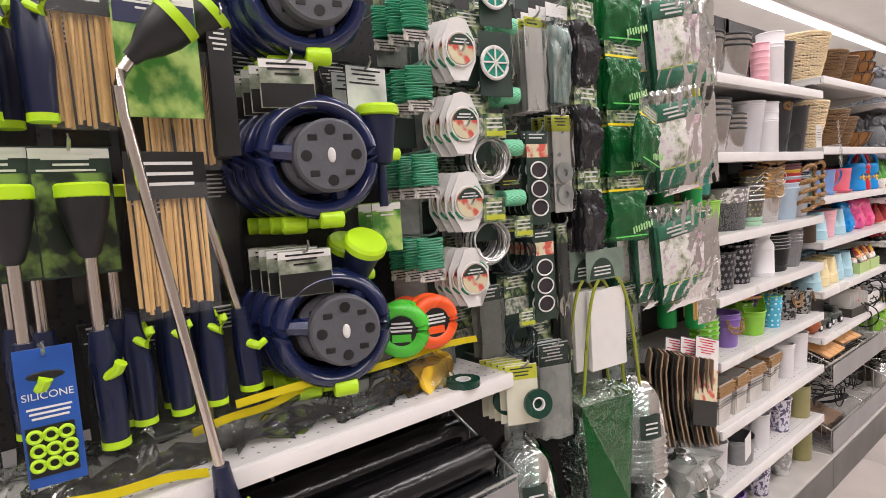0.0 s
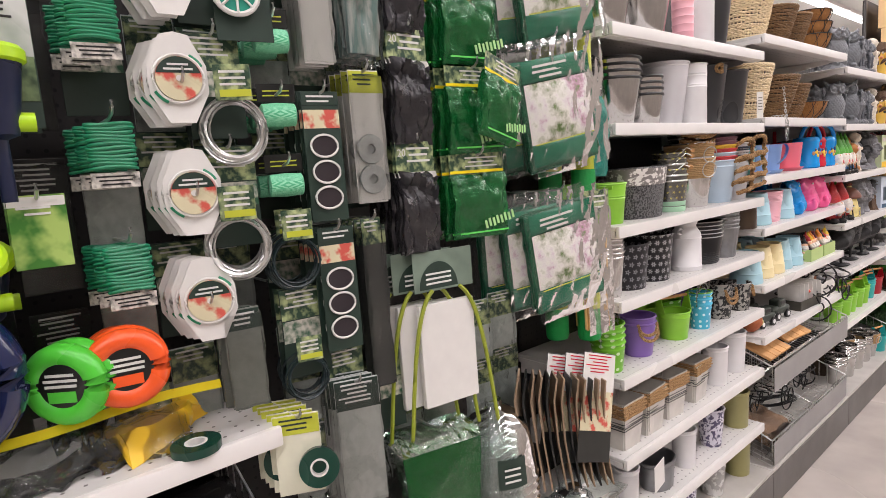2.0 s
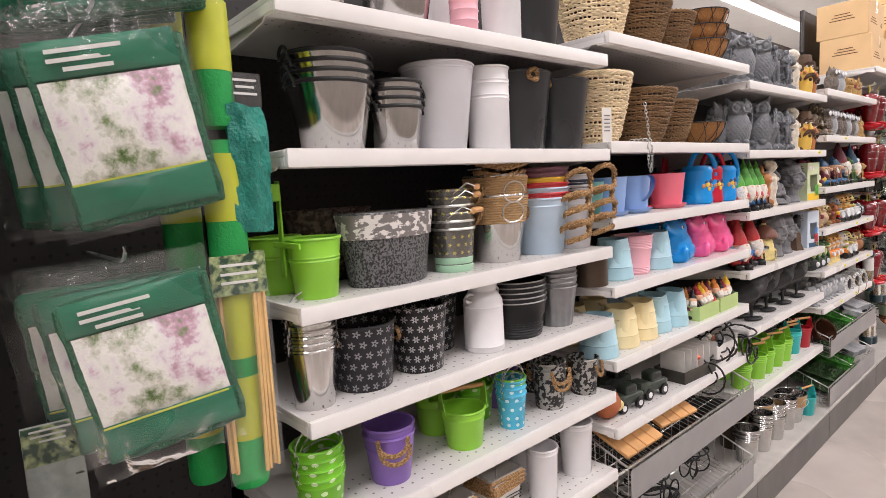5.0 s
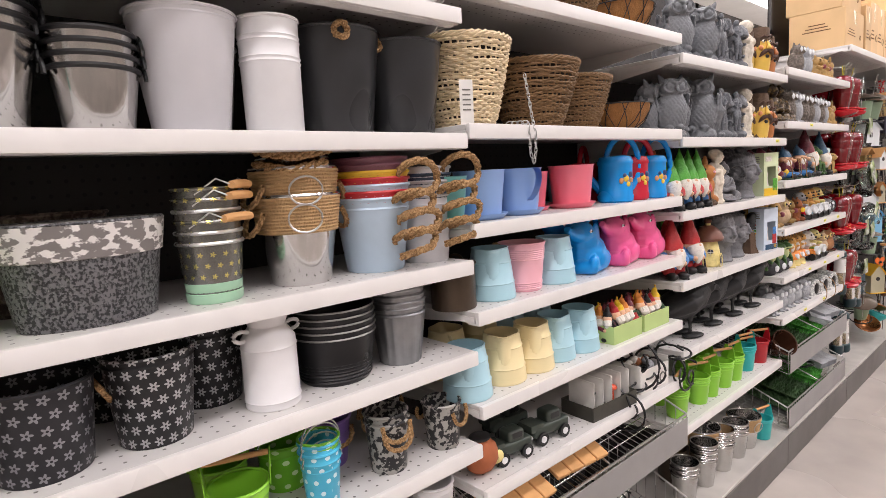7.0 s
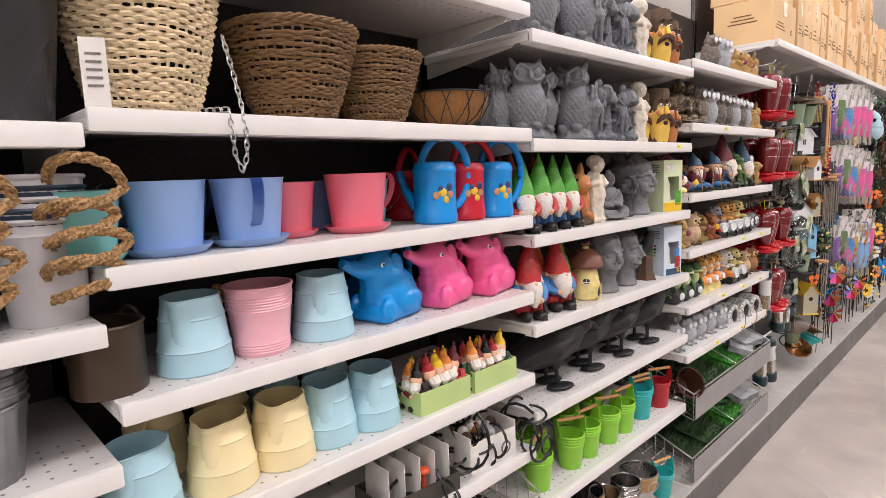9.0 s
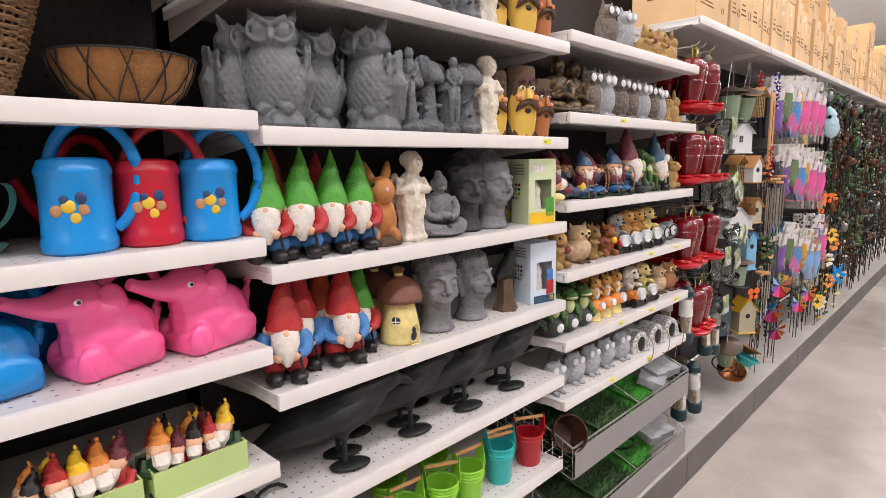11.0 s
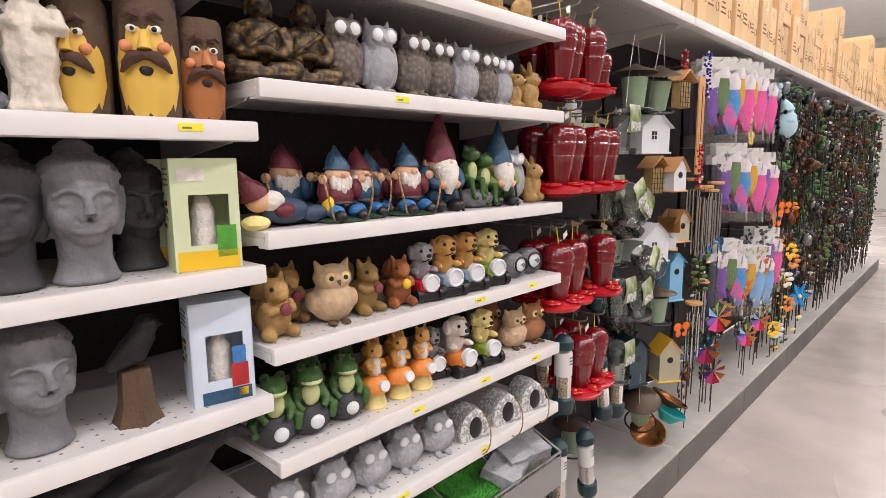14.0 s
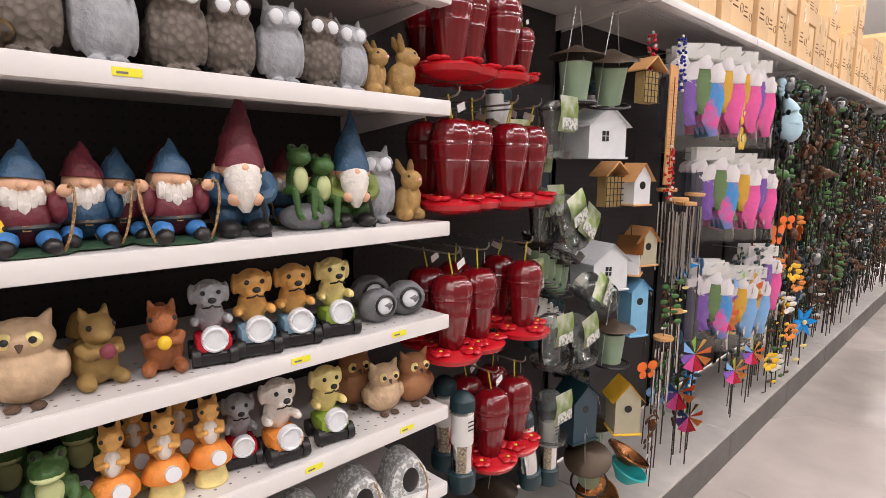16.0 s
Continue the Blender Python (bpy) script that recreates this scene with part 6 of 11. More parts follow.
def carton_toy(m, bg, accents, label):
    """A window box that holds a plain white figure."""
    th = thing("gift_box", m, label, "box")
    w, d, h = 0.1, 0.07, 0.175
    t = 0.002
    panels = (
        ((-d / 2 + t / 2, 0, h / 2), (t, w, h)),
        ((0, w / 2 - t / 2, h / 2), (d, t, h)),
        ((0, -w / 2 + t / 2, h / 2), (d, t, h)),
        ((0, 0, h - t / 2), (d - 0.001, w - 0.005, t)),
        ((0, 0, t / 2), (d - 0.001, w - 0.005, t)),
        ((d / 2 - t / 2, -w / 2 + 0.012, h / 2), (t, 0.024, h - 0.001)),
        ((d / 2 - t / 2, w / 2 - 0.008, h / 2), (t, 0.016, h - 0.001)),
        ((d / 2 - t / 2, 0.004, h - 0.028), (t, w - 0.04, 0.056)),
        ((d / 2 - t / 2, 0.004, 0.02), (t, w - 0.04, 0.04)),
    )
    for c, q in panels:
        bm = bmesh.new()
        box(bm, c, q)
        part("panel", bm, bg, th)
    b = bmesh.new()
    lathe(b, [(0.022, 0.004), (0.024, 0.03), (0.02, 0.06), (0.018, 0.075), (0.02, 0.09), (0.004, 0.13), (0, 0.13)], 16)
    part("figure", b, BEARD, th, "plain white plaster figure")
    for i, (mt, cy, cz, sy, sz) in enumerate(accents):
        bm = bmesh.new()
        box(bm, (d / 2 + 0.0006, cy, cz), (0.0008, sy, sz))
        part("printed_patch", bm, mt, th)
    cols = [REDPL, BLUEPL, YELP, HATG, BOOT]
    for j in range(4):
        for i in range(3):
            bm = bmesh.new()
            c = (-0.026 + 0.012 * i, -w / 2 - 0.0006, 0.07 + 0.012 * j)
            tube(bm, [(c[0], c[1] + 0.0004, c[2]), (c[0], c[1] - 0.0004, c[2])], 0.0042, 10)
            part("colour_dot", bm, cols[(i + j) % 5], th)
    for j in range(4):
        bm = bmesh.new()
        box(bm, (-0.004, -w / 2 - 0.0005, 0.135 + 0.008 * j), (0.045 - 0.006 * (j % 2), 0.0008, 0.003))
        part("printed_line", bm, mat("grey_ink", "77736d", 0.7), th)
    return th


# ---- bay of owls, gnomes and heads ----
owlf = lambda m: carved_owl(m, OWLS, "dark grey stone owl statue with carved feathers")
put("owl_dark", owlf, -0.945, 3.845, Z("c", 2), -35, 1.28)
put("owl_dark", owlf, -0.98, 3.945, Z("c", 2), -25, 1.24)
put("owl_dark", owlf, -0.94, 4.06, Z("c", 2), -75, 1.36)
put("owl_dark", owlf, -1.0, 3.80, Z("c", 2), 10, 1.2)
put("owl_dark", owlf, -1.07, 4.04, Z("c", 2), 30, 1.25)
put("owl_dark", owlf, -0.95, 3.90, Z("c", 1), -30, 1.28)
put("owl_dark", owlf, -0.945, 4.09, Z("c", 1), -70, 1.3)
put("owl_dark", owlf, -1.02, 4.0, Z("c", 1), -20, 1.2)
fair = lambda m: fairy_mushroom(m, True, "dark grey fairy statue sitting on a mushroom")
mush = lambda m: fairy_mushroom(m, False, "dark grey stone mushroom statue with vines")
for zi in (1, 2):
    put("fairy", fair, -0.925, 4.14, Z("c", zi), -45, 0.92)
    put("mush", mush, -0.93, 4.20, Z("c", zi), 20, 1.06)
    put("fairy", fair, -0.93, 4.262, Z("c", zi), -20, 0.9)
    put("mush", mush, -0.93, 4.328, Z("c", zi), 120, 1.1)
    put("cherub", lambda m: cherub(m, "cream plaster cherub statue with folded wings"), -0.925, 4.398, Z("c", zi), -15, 1.08)
    tk = lambda m: tiki(m, BROWNW, mat("tiki_yellow", "e2bb55", 0.5, 0, 0.1, 40), "brown tree trunk planter with yellow moustached face")
    put("tiki", tk, -0.955, 4.462, Z("c", zi), -35, 1.0)
    put("tiki", tk, -0.93, 4.545, Z("c", zi), -25, 1.1)
    put("tiki2", lambda m: tiki(m, BROWNW, mat("tiki_brown", "b2703f", 0.5, 0, 0.1, 40), "brown tree trunk planter with open mouthed face"), -0.93, 4.62, Z("c", zi), -10, 0.95)
gn = lambda hat, coat, pants, lb: (lambda m: gnome(m, hat, coat, pants, lb))
g_green = gn(HATG, HATR, PANT, "resin gnome with green hat and white beard")
g_red = gn(HATR, PANT, HATR, "resin gnome with red hat and blue coat")
g_or = gn(HATO, STONE, PANT, "resin gnome with orange hat and grey coat")
for xx, yy, k, s in ((-0.92, 3.865, "g", 1.02), (-0.925, 3.935, "g", 1.0), (-0.925, 4.0, "g", 1.0), (-0.925, 3.80, "g", 1.0), (-1.0, 3.85, "o", 1.04), (-1.0, 3.95, "r", 1.0), (-1.08, 3.9, "r", 1.02)):
    put("gnome_" + k, {"g": g_green, "o": g_or, "r": g_red}[k], xx, yy, Z("c", 3), -30, s)
put("rabbit_brown", lambda m: rabbit(m, mat("rabbit_orange", "b97a42", 0.6, 0, 0.2, 40, 0.1), "brown resin rabbit sitting on a twig nest"), -0.93, 4.06, Z("c", 3), -20, 1.12)
put("cherub", None, -0.928, 4.146, Z("c", 3), -10, 1.10)
put("buddha_grey", lambda m: buddha(m, STONE, "grey stone seated buddha holding a bowl"), -0.935, 4.243, Z("c", 3), -15, 0.88)
headd = lambda m: buddha_head(m, STONED, "charcoal stone buddha head statue")
headg = lambda m: buddha_head(m, STONE, "grey stone buddha head statue with closed eyes")
put("head_dark", headd, -0.95, 4.35, Z("c", 3), -20, 1.26)
put("head_grey", headg, -0.94, 4.44, Z("c", 3), -5, 1.30)
put("head_dark", headd, -1.0, 4.53, Z("c", 3), 0, 1.22)
put("gnome_r", g_red, -0.925, 3.82, Z("c", 4), -25, 1.05)
put("gnome_r", g_red, -0.965, 3.875, Z("c", 4), -25, 1.1)
put("gnome_r", g_red, -0.93, 3.955, Z("c", 4), -20, 1.08)
put("gnome_o", g_or, -1.0, 3.95, Z("c", 4), -20, 1.05)
put("gnome_g", g_green, -0.965, 4.02, Z("c", 4), -30, 1.0)
put("gnome_g", g_green, -1.08, 4.05, Z("c", 4), -30, 1.0)
put("mush_house", mushroom_house, -0.935, 4.112, Z("c", 4), -25, 1.0)
put("mush_house", mushroom_house, -1.03, 4.12, Z("c", 4), -60, 0.98)
put("head_grey", headg, -0.94, 4.232, Z("c", 4), -18, 1.32)
put("head_grey", headg, -0.945, 4.362, Z("c", 4), 8, 1.27)
put("crow_stump", crow_stump, -0.93, 4.485, Z("c", 4), 0, 1.05)
bx1 = lambda m: carton_toy(m, mat("pale_green_card", "cdd8b0", 0.5, 0, 0.05, 10), [(YELP, 0.0, 0.016, 0.092, 0.03), (HATG, 0.028, 0.045, 0.03, 0.05), (BEARD, -0.02, 0.15, 0.04, 0.02)], "pale green craft kit box with window")
bx2 = lambda m: carton_toy(m, mat("pale_blue_card", "cfdbe8", 0.5, 0, 0.05, 10), [(HATB, 0.004, 0.012, 0.08, 0.022), (HATR, 0.026, 0.045, 0.028, 0.04), (PANT, 0.026, 0.08, 0.022, 0.03), (YELP, 0.03, 0.014, 0.016, 0.014)], "pale blue craft kit box with window")
put("kit_green", bx1, -0.925, 4.605, Z("c", 3), -12, 1.0)
put("kit_blue", bx2, -0.925, 4.615, Z("c", 4), -12, 0.98)
put("kit_green", bx1, -1.02, 4.61, Z("c", 3), -12, 1.0)
cw = lambda m: crow(m, "black feathered decoy crow standing on the shelf")
for xx, yy, rz in ((-0.95, 3.93, -20), (-0.96, 4.12, -14), (-0.955, 4.30, -10), (-0.955, 4.48, -12), (-1.06, 4.02, -20), (-1.07, 4.22, -10), (-1.07, 4.4, -10)):
    put("crow", cw, xx, yy, Z("c", 5), rz, 1.3)
lime_c = lambda m: pail(m, 0.041, 0.033, 0.085, LIME, "lime green tin pail with wooden grip", "bucket", "metal_pail", "tab", (0.86,))
lime_plain = lambda m: pail(m, 0.041, 0.033, 0.085, LIME, "lime green tin pail under a nested one", "bucket", "metal_pail", "", (0.86,))
for xx, yy, rz in ((-0.93, 3.86, 10), (-1.03, 3.92, 0), (-0.93, 4.02, -30), (-0.93, 4.11, -10), (-1.03, 4.14, -10), (-0.93, 4.23, -30), (-0.93, 4.33, -10), (-1.03, 4.3, 0)):
    put("lime_plain", lime_plain, xx, yy, Z("c", 6), rz, 1.0)
    put("lime_c", lime_c, xx, yy, Z("c", 6) + 0.016, rz + 3, 1.0)
put("teal_c", lambda m: pail(m, 0.041, 0.033, 0.09, TEALP, "teal tin pail with wooden grip", "bucket", "metal_pail", "tab", (0.86,)), -0.935, 4.465, Z("c", 6), -20)
put("teal_c", None, -0.935, 4.465, Z("c", 6) + 0.016, -16)
put("red_c", lambda m: pail(m, 0.042, 0.034, 0.095, REDP, "dark red tin pail with wooden grip", "bucket", "metal_pail", "tab", (0.86,)), -0.932, 4.60, Z("c", 6), -30)
for yy, n, s in ((3.9, 3, 1.0), (4.05, 4, 1.1), (4.2, 4, 0.95), (4.34, 3, 1.1)):
    stack("rib_pail2", lambda m: pail(m, 0.048, 0.036, 0.11, GALV, "galvanised florist pail in a nested stack", "bucket", "metal_pail", "", (0.9,)), -0.92, yy, BASE, n, 0.018)
put("twine_pail", None, -0.98, 4.16, BASE + 0.02, 0, 1.1)
put("twine_pail", None, -0.93, 4.45, BASE, 0, 1.0)
put("teal_c", None, -0.9, 4.57, BASE, -16)
put("bronze_pot", lambda m: pail(m, 0.06, 0.046, 0.13, BRONZE, "dark bronze tin pot", beads=(0.9,)), -1.02, 4.0, BASE)

# ---- bay of small animal figures ----
owlb = lambda m: owl(m, STONEB, "brown feathered stone owl with round glass eyes", LENS)
owlg = lambda m: owl(m, STONEL, "pale grey stone owl with round glass eyes", LENS)
put("buddha_gold", lambda m: buddha(m, GOLD, "antique bronze resin seated buddha"), -0.935, 4.73, Z("d", 2), -20, 0.95)
put("buddha_gold", None, -0.94, 4.822, Z("d", 2), -20, 0.95)
put("owl_grey", owlg, -1.0, 4.87, Z("d", 2), -20, 0.92)
for k, yy, s in (("b", 4.895, 1.0), ("g", 4.985, 1.0), ("b", 5.082, 0.98), ("b", 5.16, 0.95), ("g", 5.248, 0.95), ("b", 5.325, 0.93), ("g", 5.385, 0.9)):
    put("owl_brown" if k == "b" else "owl_grey", owlb if k == "b" else owlg, -0.927, yy, Z("d", 2), -8, s)
for k, yy in (("b", 4.95), ("b", 5.1), ("g", 5.2)):
    put("owl_brown" if k == "b" else "owl_grey", owlb, -1.02, yy, Z("d", 2), -8, 0.95)
rb_t = lambda m: rabbit(m, TAN, "tan resin rabbit figure", False)
put("rabbit_tan", rb_t, -0.93, 5.448, Z("d", 2), 20, 0.72)
put("rabbit_tan", rb_t, -0.93, 5.52, Z("d", 2), 70, 0.82)
for k, yy in (("owl_brown", 5.0), ("owl_grey", 5.12)):
    put(k, owlb, -0.93, yy, Z("d", 1), -8, 0.95)
put("squirrel_tan", lambda m: squirrel(m, TAN, "tan resin squirrel eating a nut", mat("nut_wine", "7e3442", 0.5)), -0.93, 5.26, Z("d", 1), 10, 0.9)
put("squirrel_tan", None, -0.93, 5.36, Z("d", 1), 40, 0.9)
put("rabbit_tan", rb_t, -0.935, 5.49, Z("d", 1), 70, 0.8)
put("lying_gnome", lying_gnome, -0.925, 4.755, Z("d", 3), 0, 1.0)
sg1 = lambda m: sitting_gnome(m, HATB, HATW, "resin gnome in blue hat sitting on a rope swing leaf")
sg2 = lambda m: sitting_gnome(m, HATW, HATB, "resin gnome in wine hat sitting on a rope swing leaf")
put("sit_gnome2", sg2, -1.0, 4.80, Z("d", 3), -5, 1.05)
put("sit_gnome1", sg1, -0.93, 4.875, Z("d", 3), -5, 1.0)
put("sit_gnome2", sg2, -0.96, 4.95, Z("d", 3), -5, 1.0)
put("sit_gnome1", sg1, -0.985, 5.0, Z("d", 3), -5, 0.96)
put("sit_gnome1", sg1, -0.93, 5.06, Z("d", 3), -5, 1.05)
for yy in (4.85, 4.97, 5.09, 5.2, 5.32):
    put("sit_gnome2", sg2, -1.06, yy, Z("d", 3), -5, 1.02)
put("gnome_wine", lambda m: gnome(m, HATW, HATB, HATB, "resin gnome with tall wine red hat and blue coat"), -0.935, 5.17, Z("d", 3), -15, 1.2)
put("frogs_pair", frogs_pair, -0.94, 5.30, Z("d", 3), -8, 1.0)
put("gnome_olive", lambda m: gnome(m, HATB, mat("olive_coat", "6c7a35", 0.5, 0, 0.15, 40), FROG, "resin gnome with blue hat and olive coat"), -0.935, 5.392, Z("d", 3), -20, 1.12)
put("owl_grey", owlg, -0.95, 5.46, Z("d", 3), -20, 1.05)
put("rabbit_tan", rb_t, -0.93, 5.535, Z("d", 3), 0, 0.84)
put("squirrel_tan", None, -0.93, 4.725, Z("d", 4), 0, 0.98)
put("squirrel_tan", None, -1.0, 4.79, Z("d", 4), 0, 1.0)
put("owl_round", lambda m: round_owl(m, OWLT, "beige round resin owl figure"), -0.94, 4.86, Z("d", 4), -12, 1.0)
put("squirrel_olive", lambda m: squirrel(m, mat("olive_tan", "8f7340", 0.65, 0, 0.2, 40, 0.1), "olive brown resin squirrel holding a berry", mat("nut_wine", "7e3442", 0.5)), -0.945, 4.945, Z("d", 4), 10, 0.95)
put("squirrel_red", lambda m: squirrel(m, FOXB, "russet resin squirrel holding a yellow acorn", YELP), -0.935, 5.035, Z("d", 4), -15, 0.92)
put("pet_grey", lambda m: truck_pet(m, STONEL, REDPL, "grey schnauzer figure driving a red solar truck"), -0.935, 5.11, Z("d", 4), -15, 0.98)
dogy = lambda m: truck_pet(m, DOGY, mat("dusty_blue", "7fa3b8", 0.4, 0, 0.1, 30), "golden puppy figure on a blue solar truck")
put("pet_gold", dogy, -0.93, 5.182, Z("d", 4), -15, 1.05)
put("pet_gold", dogy, -0.93, 5.26, Z("d", 4), -15, 1.05)
bee = lambda m: truck_pet(m, CREAMY, mat("apple_green", "8aa63f", 0.4, 0, 0.1, 30), "pale yellow pup figure on a green solar truck")
put("pet_bee", bee, -0.93, 5.345, Z("d", 4), -15, 1.06)
put("rock", speaker_rock, -0.928, 5.45, Z("d", 4), -10, 0.98)
put("rock", speaker_rock, -0.935, 5.53, Z("d", 4), -20, 1.05)
put("rock", speaker_rock, -1.02, 5.5, Z("d", 4), -20, 1.1)
fr = lambda m: frog(m, "green frog figure hugging a dark solar stone")
for xx, yy, s in ((-0.935, 4.715, 1.0), (-0.932, 4.79, 1.02), (-0.932, 4.875, 0.98), (-1.02, 4.84, 1.0), (-1.02, 4.93, 1.0)):
    put("frog", fr, xx, yy, Z("d", 5), -15, s)
for xx, yy in ((-0.925, 4.95), (-0.925, 5.022), (-0.925, 5.093), (-1.0, 5.0), (-1.0, 5.07)):
    put("chipmunk", chipmunk, xx, yy, Z("d", 5), -12, 0.98)
put("pet_grey", None, -0.96, 5.16, Z("d", 5), -15, 0.9)
put("pet_white", lambda m: truck_pet(m, BEARD, ORANGE, "white polar bear figure on an orange solar truck"), -0.928, 5.222, Z("d", 5), -5, 1.05)
put("pet_bee", bee, -0.93, 5.325, Z("d", 5), -10, 1.03)
put("owl_round", None, -0.945, 5.475, Z("d", 5), -10, 0.9)
put("owl_round2", lambda m: round_owl(m, mat("russet_resin", "9a6a45", 0.65, 0, 0.14, 40, 0.1), "russet round resin owl figure"), -0.94, 5.557, Z("d", 5), -10, 0.95)
put("owl_round2", None, -1.02, 5.45, Z("d", 5), -10, 1.0)
so = stone_owl
for xx, yy in ((-0.935, 4.73), (-0.935, 4.84), (-0.935, 4.94), (-0.935, 5.04), (-0.93, 5.145), (-1.02, 5.1), (-1.02, 4.9)):
    put("stone_owl", so, xx, yy, Z("d", 6), -10, 0.98)
for xx, yy in ((-0.93, 5.26), (-0.925, 5.39), (-0.92, 5.51)):
    put("cottage", bird_cottage, xx, yy, Z("d", 6), -15, 1.0)


def price_tag(m):
    th = thing("price_tag", m, "small yellow price label on the shelf edge", "price tag", "shelf price labels")
    bm = bmesh.new()
    box(bm, (0, 0, 0), (0.0008, 0.036, 0.011))
    part("label", bm, mat("yellow_label", "f0ea3c", 0.5, 0, 0.04), th)
    bm = bmesh.new()
    box(bm, (0.0006, -0.006, -0.001), (0.0005, 0.014, 0.003))
    part("print", bm, mat("grey_ink", "77736d", 0.7), th)
    return th


for zi, ys in ((2, (4.99,)), (3, ()), (4, (5.23, 5.45)), (5, (5.02, 5.25, 5.47)), (6, (4.97, 5.25))):
    for yy in ys:
        put("price_tag", price_tag, FRONT + 0.0106, yy, Z("d", zi) - 0.012)
put("price_tag", price_tag, FRONT + 0.0106, 4.57, Z("c", 2) - 0.012)

# ---- small goods on the watering can bay ----


def gnome_tray(m, w):
    th = thing("planter_tray", m, "pale green card tray packed with tiny resin gnomes", "display box")
    bm = bmesh.new()
    h, d, t = 0.05, 0.085, 0.003
    box(bm, (0, 0, t / 2), (d, w, t))
    for sx in (-1, 1):
        box(bm, (sx * (d / 2 - t / 2), 0, h / 2), (t, w, h))
    for sy in (-1, 1):
        box(bm, (0, sy * (w / 2 - t / 2), h / 2), (d - 2 * t, t, h))
    part("tray", bm, mat("pale_lime_card", "b5cc84", 0.6, 0, 0.06, 12), th)
    return th


def mini_gnome(m, hat, coat):
    bm = bmesh.new()
    ball(bm, (0, 0, 0.026), (0.015, 0.017, 0.028), mi=2, u=12, v=8)
    ball(bm, (0.005, 0, 0.056), (0.012, 0.013, 0.012), mi=3, u=10, v=7)
    tube(bm, [(0.013, 0, 0.054), (0.018, 0, 0.044), (0.017, 0, 0.03)], [0.011, 0.011, 0.002], 9, mi=1)
    ball(bm, (0.018, 0, 0.056), 0.0035, mi=3, u=7, v=5)
    cone_hat(bm, (0, 0, 0.06), (-0.004, 0.003, 0.094), 0.0135, 0, seg=10)
    for sg in (-1, 1):
        tube(bm, [(0.0, sg * 0.015, 0.044), (0.008, sg * 0.02, 0.034), (0.018, sg * 0.01, 0.03)], [0.006, 0.006, 0.005], 7, mi=2)
        ball(bm, (0.02, sg * 0.008, 0.03), 0.0045, mi=3, u=7, v=5)
        ball(bm, (0.012, sg * 0.009, 0.004), (0.012, 0.008, 0.006), mi=4, u=8, v=5)
    rough_up(bm, 0.0008, 160)
    return statue("mini_gnome", m, "tiny painted resin gnome standing in a card tray", bm, [hat, BEARD, coat, SKIN, BOOT])


rg = random.Random(4)
GDARK = mat("gnome_dark_green", "2c4a2c", 0.45, 0, 0.15, 40)
gkinds = [(ORANGE, GDARK), (HATR, BOOT), (HATW, HATR), (YELP, GDARK), (BOOT, HATW)]
for y0, w in ((3.475, 0.15), (3.64, 0.15)):
    put("gnome_tray", lambda m: gnome_tray(m, 0.15), -0.925, y0, Z("b", 5))
    for i in range(5):
        for j in range(2 + i % 2):
            k = (2 * i + j + round(y0 * 7)) % 5
            put("mini_gnome%d" % k, lambda m, k=k: mini_gnome(m, *gkinds[k]), -0.917 - 0.024 * j + rg.uniform(-1, 1) * 0.003, y0 - 0.054 + 0.027 * i, Z("b", 5) + 0.004, rg.uniform(-60, 30), rg.uniform(0.98, 1.3))


def toy_truck(m):
    th = thing("toy_truck_planter", m, "dark green vintage toy truck planter with white wheels", "toy car")
    bm = bmesh.new()
    box(bm, (0, 0.0, 0.034), (0.05, 0.12, 0.03), 0.01, seg=3)
    box(bm, (0, 0.012, 0.058), (0.044, 0.05, 0.034), 0.011, seg=3)
    box(bm, (0, -0.048, 0.046), (0.048, 0.045, 0.02), 0.006, seg=2)
    part("body", bm, mat("truck_green", "3c443d", 0.4, 0.2, 0.15, 30, 0.03), th)
    for sx in (-1, 1):
        for yy in (-0.036, 0.038):
            bm = bmesh.new()
            tube(bm, [(sx * 0.02, yy, 0.017), (sx * 0.03, yy, 0.017)], 0.017, 16)
            wh = part("wheel", bm, BLACK, th)
            bm = bmesh.new()
            tube(bm, [(sx * 0.03, yy, 0.017), (sx * 0.0315, yy, 0.017)], 0.0085, 14)
            part("hubcap", bm, WHITEM, wh, "white hubcap")
    for sx in (-1, 1):
        bm = bmesh.new()
        ball(bm, (sx * 0.017, 0.06, 0.038), (0.006, 0.003, 0.006), u=8, v=6)
        part("headlight", bm, WHITEM, th)
        bm = bmesh.new()
        box(bm, (sx * 0.0222, 0.012, 0.063), (0.001, 0.03, 0.014), 0.0003)
        part("window", bm, BLACK, th)
    return th


put("toy_truck", toy_truck, -0.93, 3.0, Z("b", 6), -8)
put("toy_truck", toy_truck, -0.93, 3.145, Z("b", 6), -6, 1.05)
put("toy_truck", toy_truck, -1.03, 3.1, Z("b", 6), -6, 1.05)


def hedgehog(m):
    b = bmesh.new()
    ball(b, (0, 0, 0.045), (0.038, 0.045, 0.045))
    rough_up(b, 0.003, 70)
    ball(b, (0.01, 0.04, 0.03), (0.018, 0.022, 0.018), mi=1)
    ball(b, (0, 0, 0.088), (0.025, 0.028, 0.008), mi=2)
    return statue("terracotta_animal_pot", m, "small brown terracotta animal shaped pot", b, [TERRA, CREAMY, BOOT])


put("hedgehog", hedgehog, -0.93, 2.905, Z("b", 6), 0)


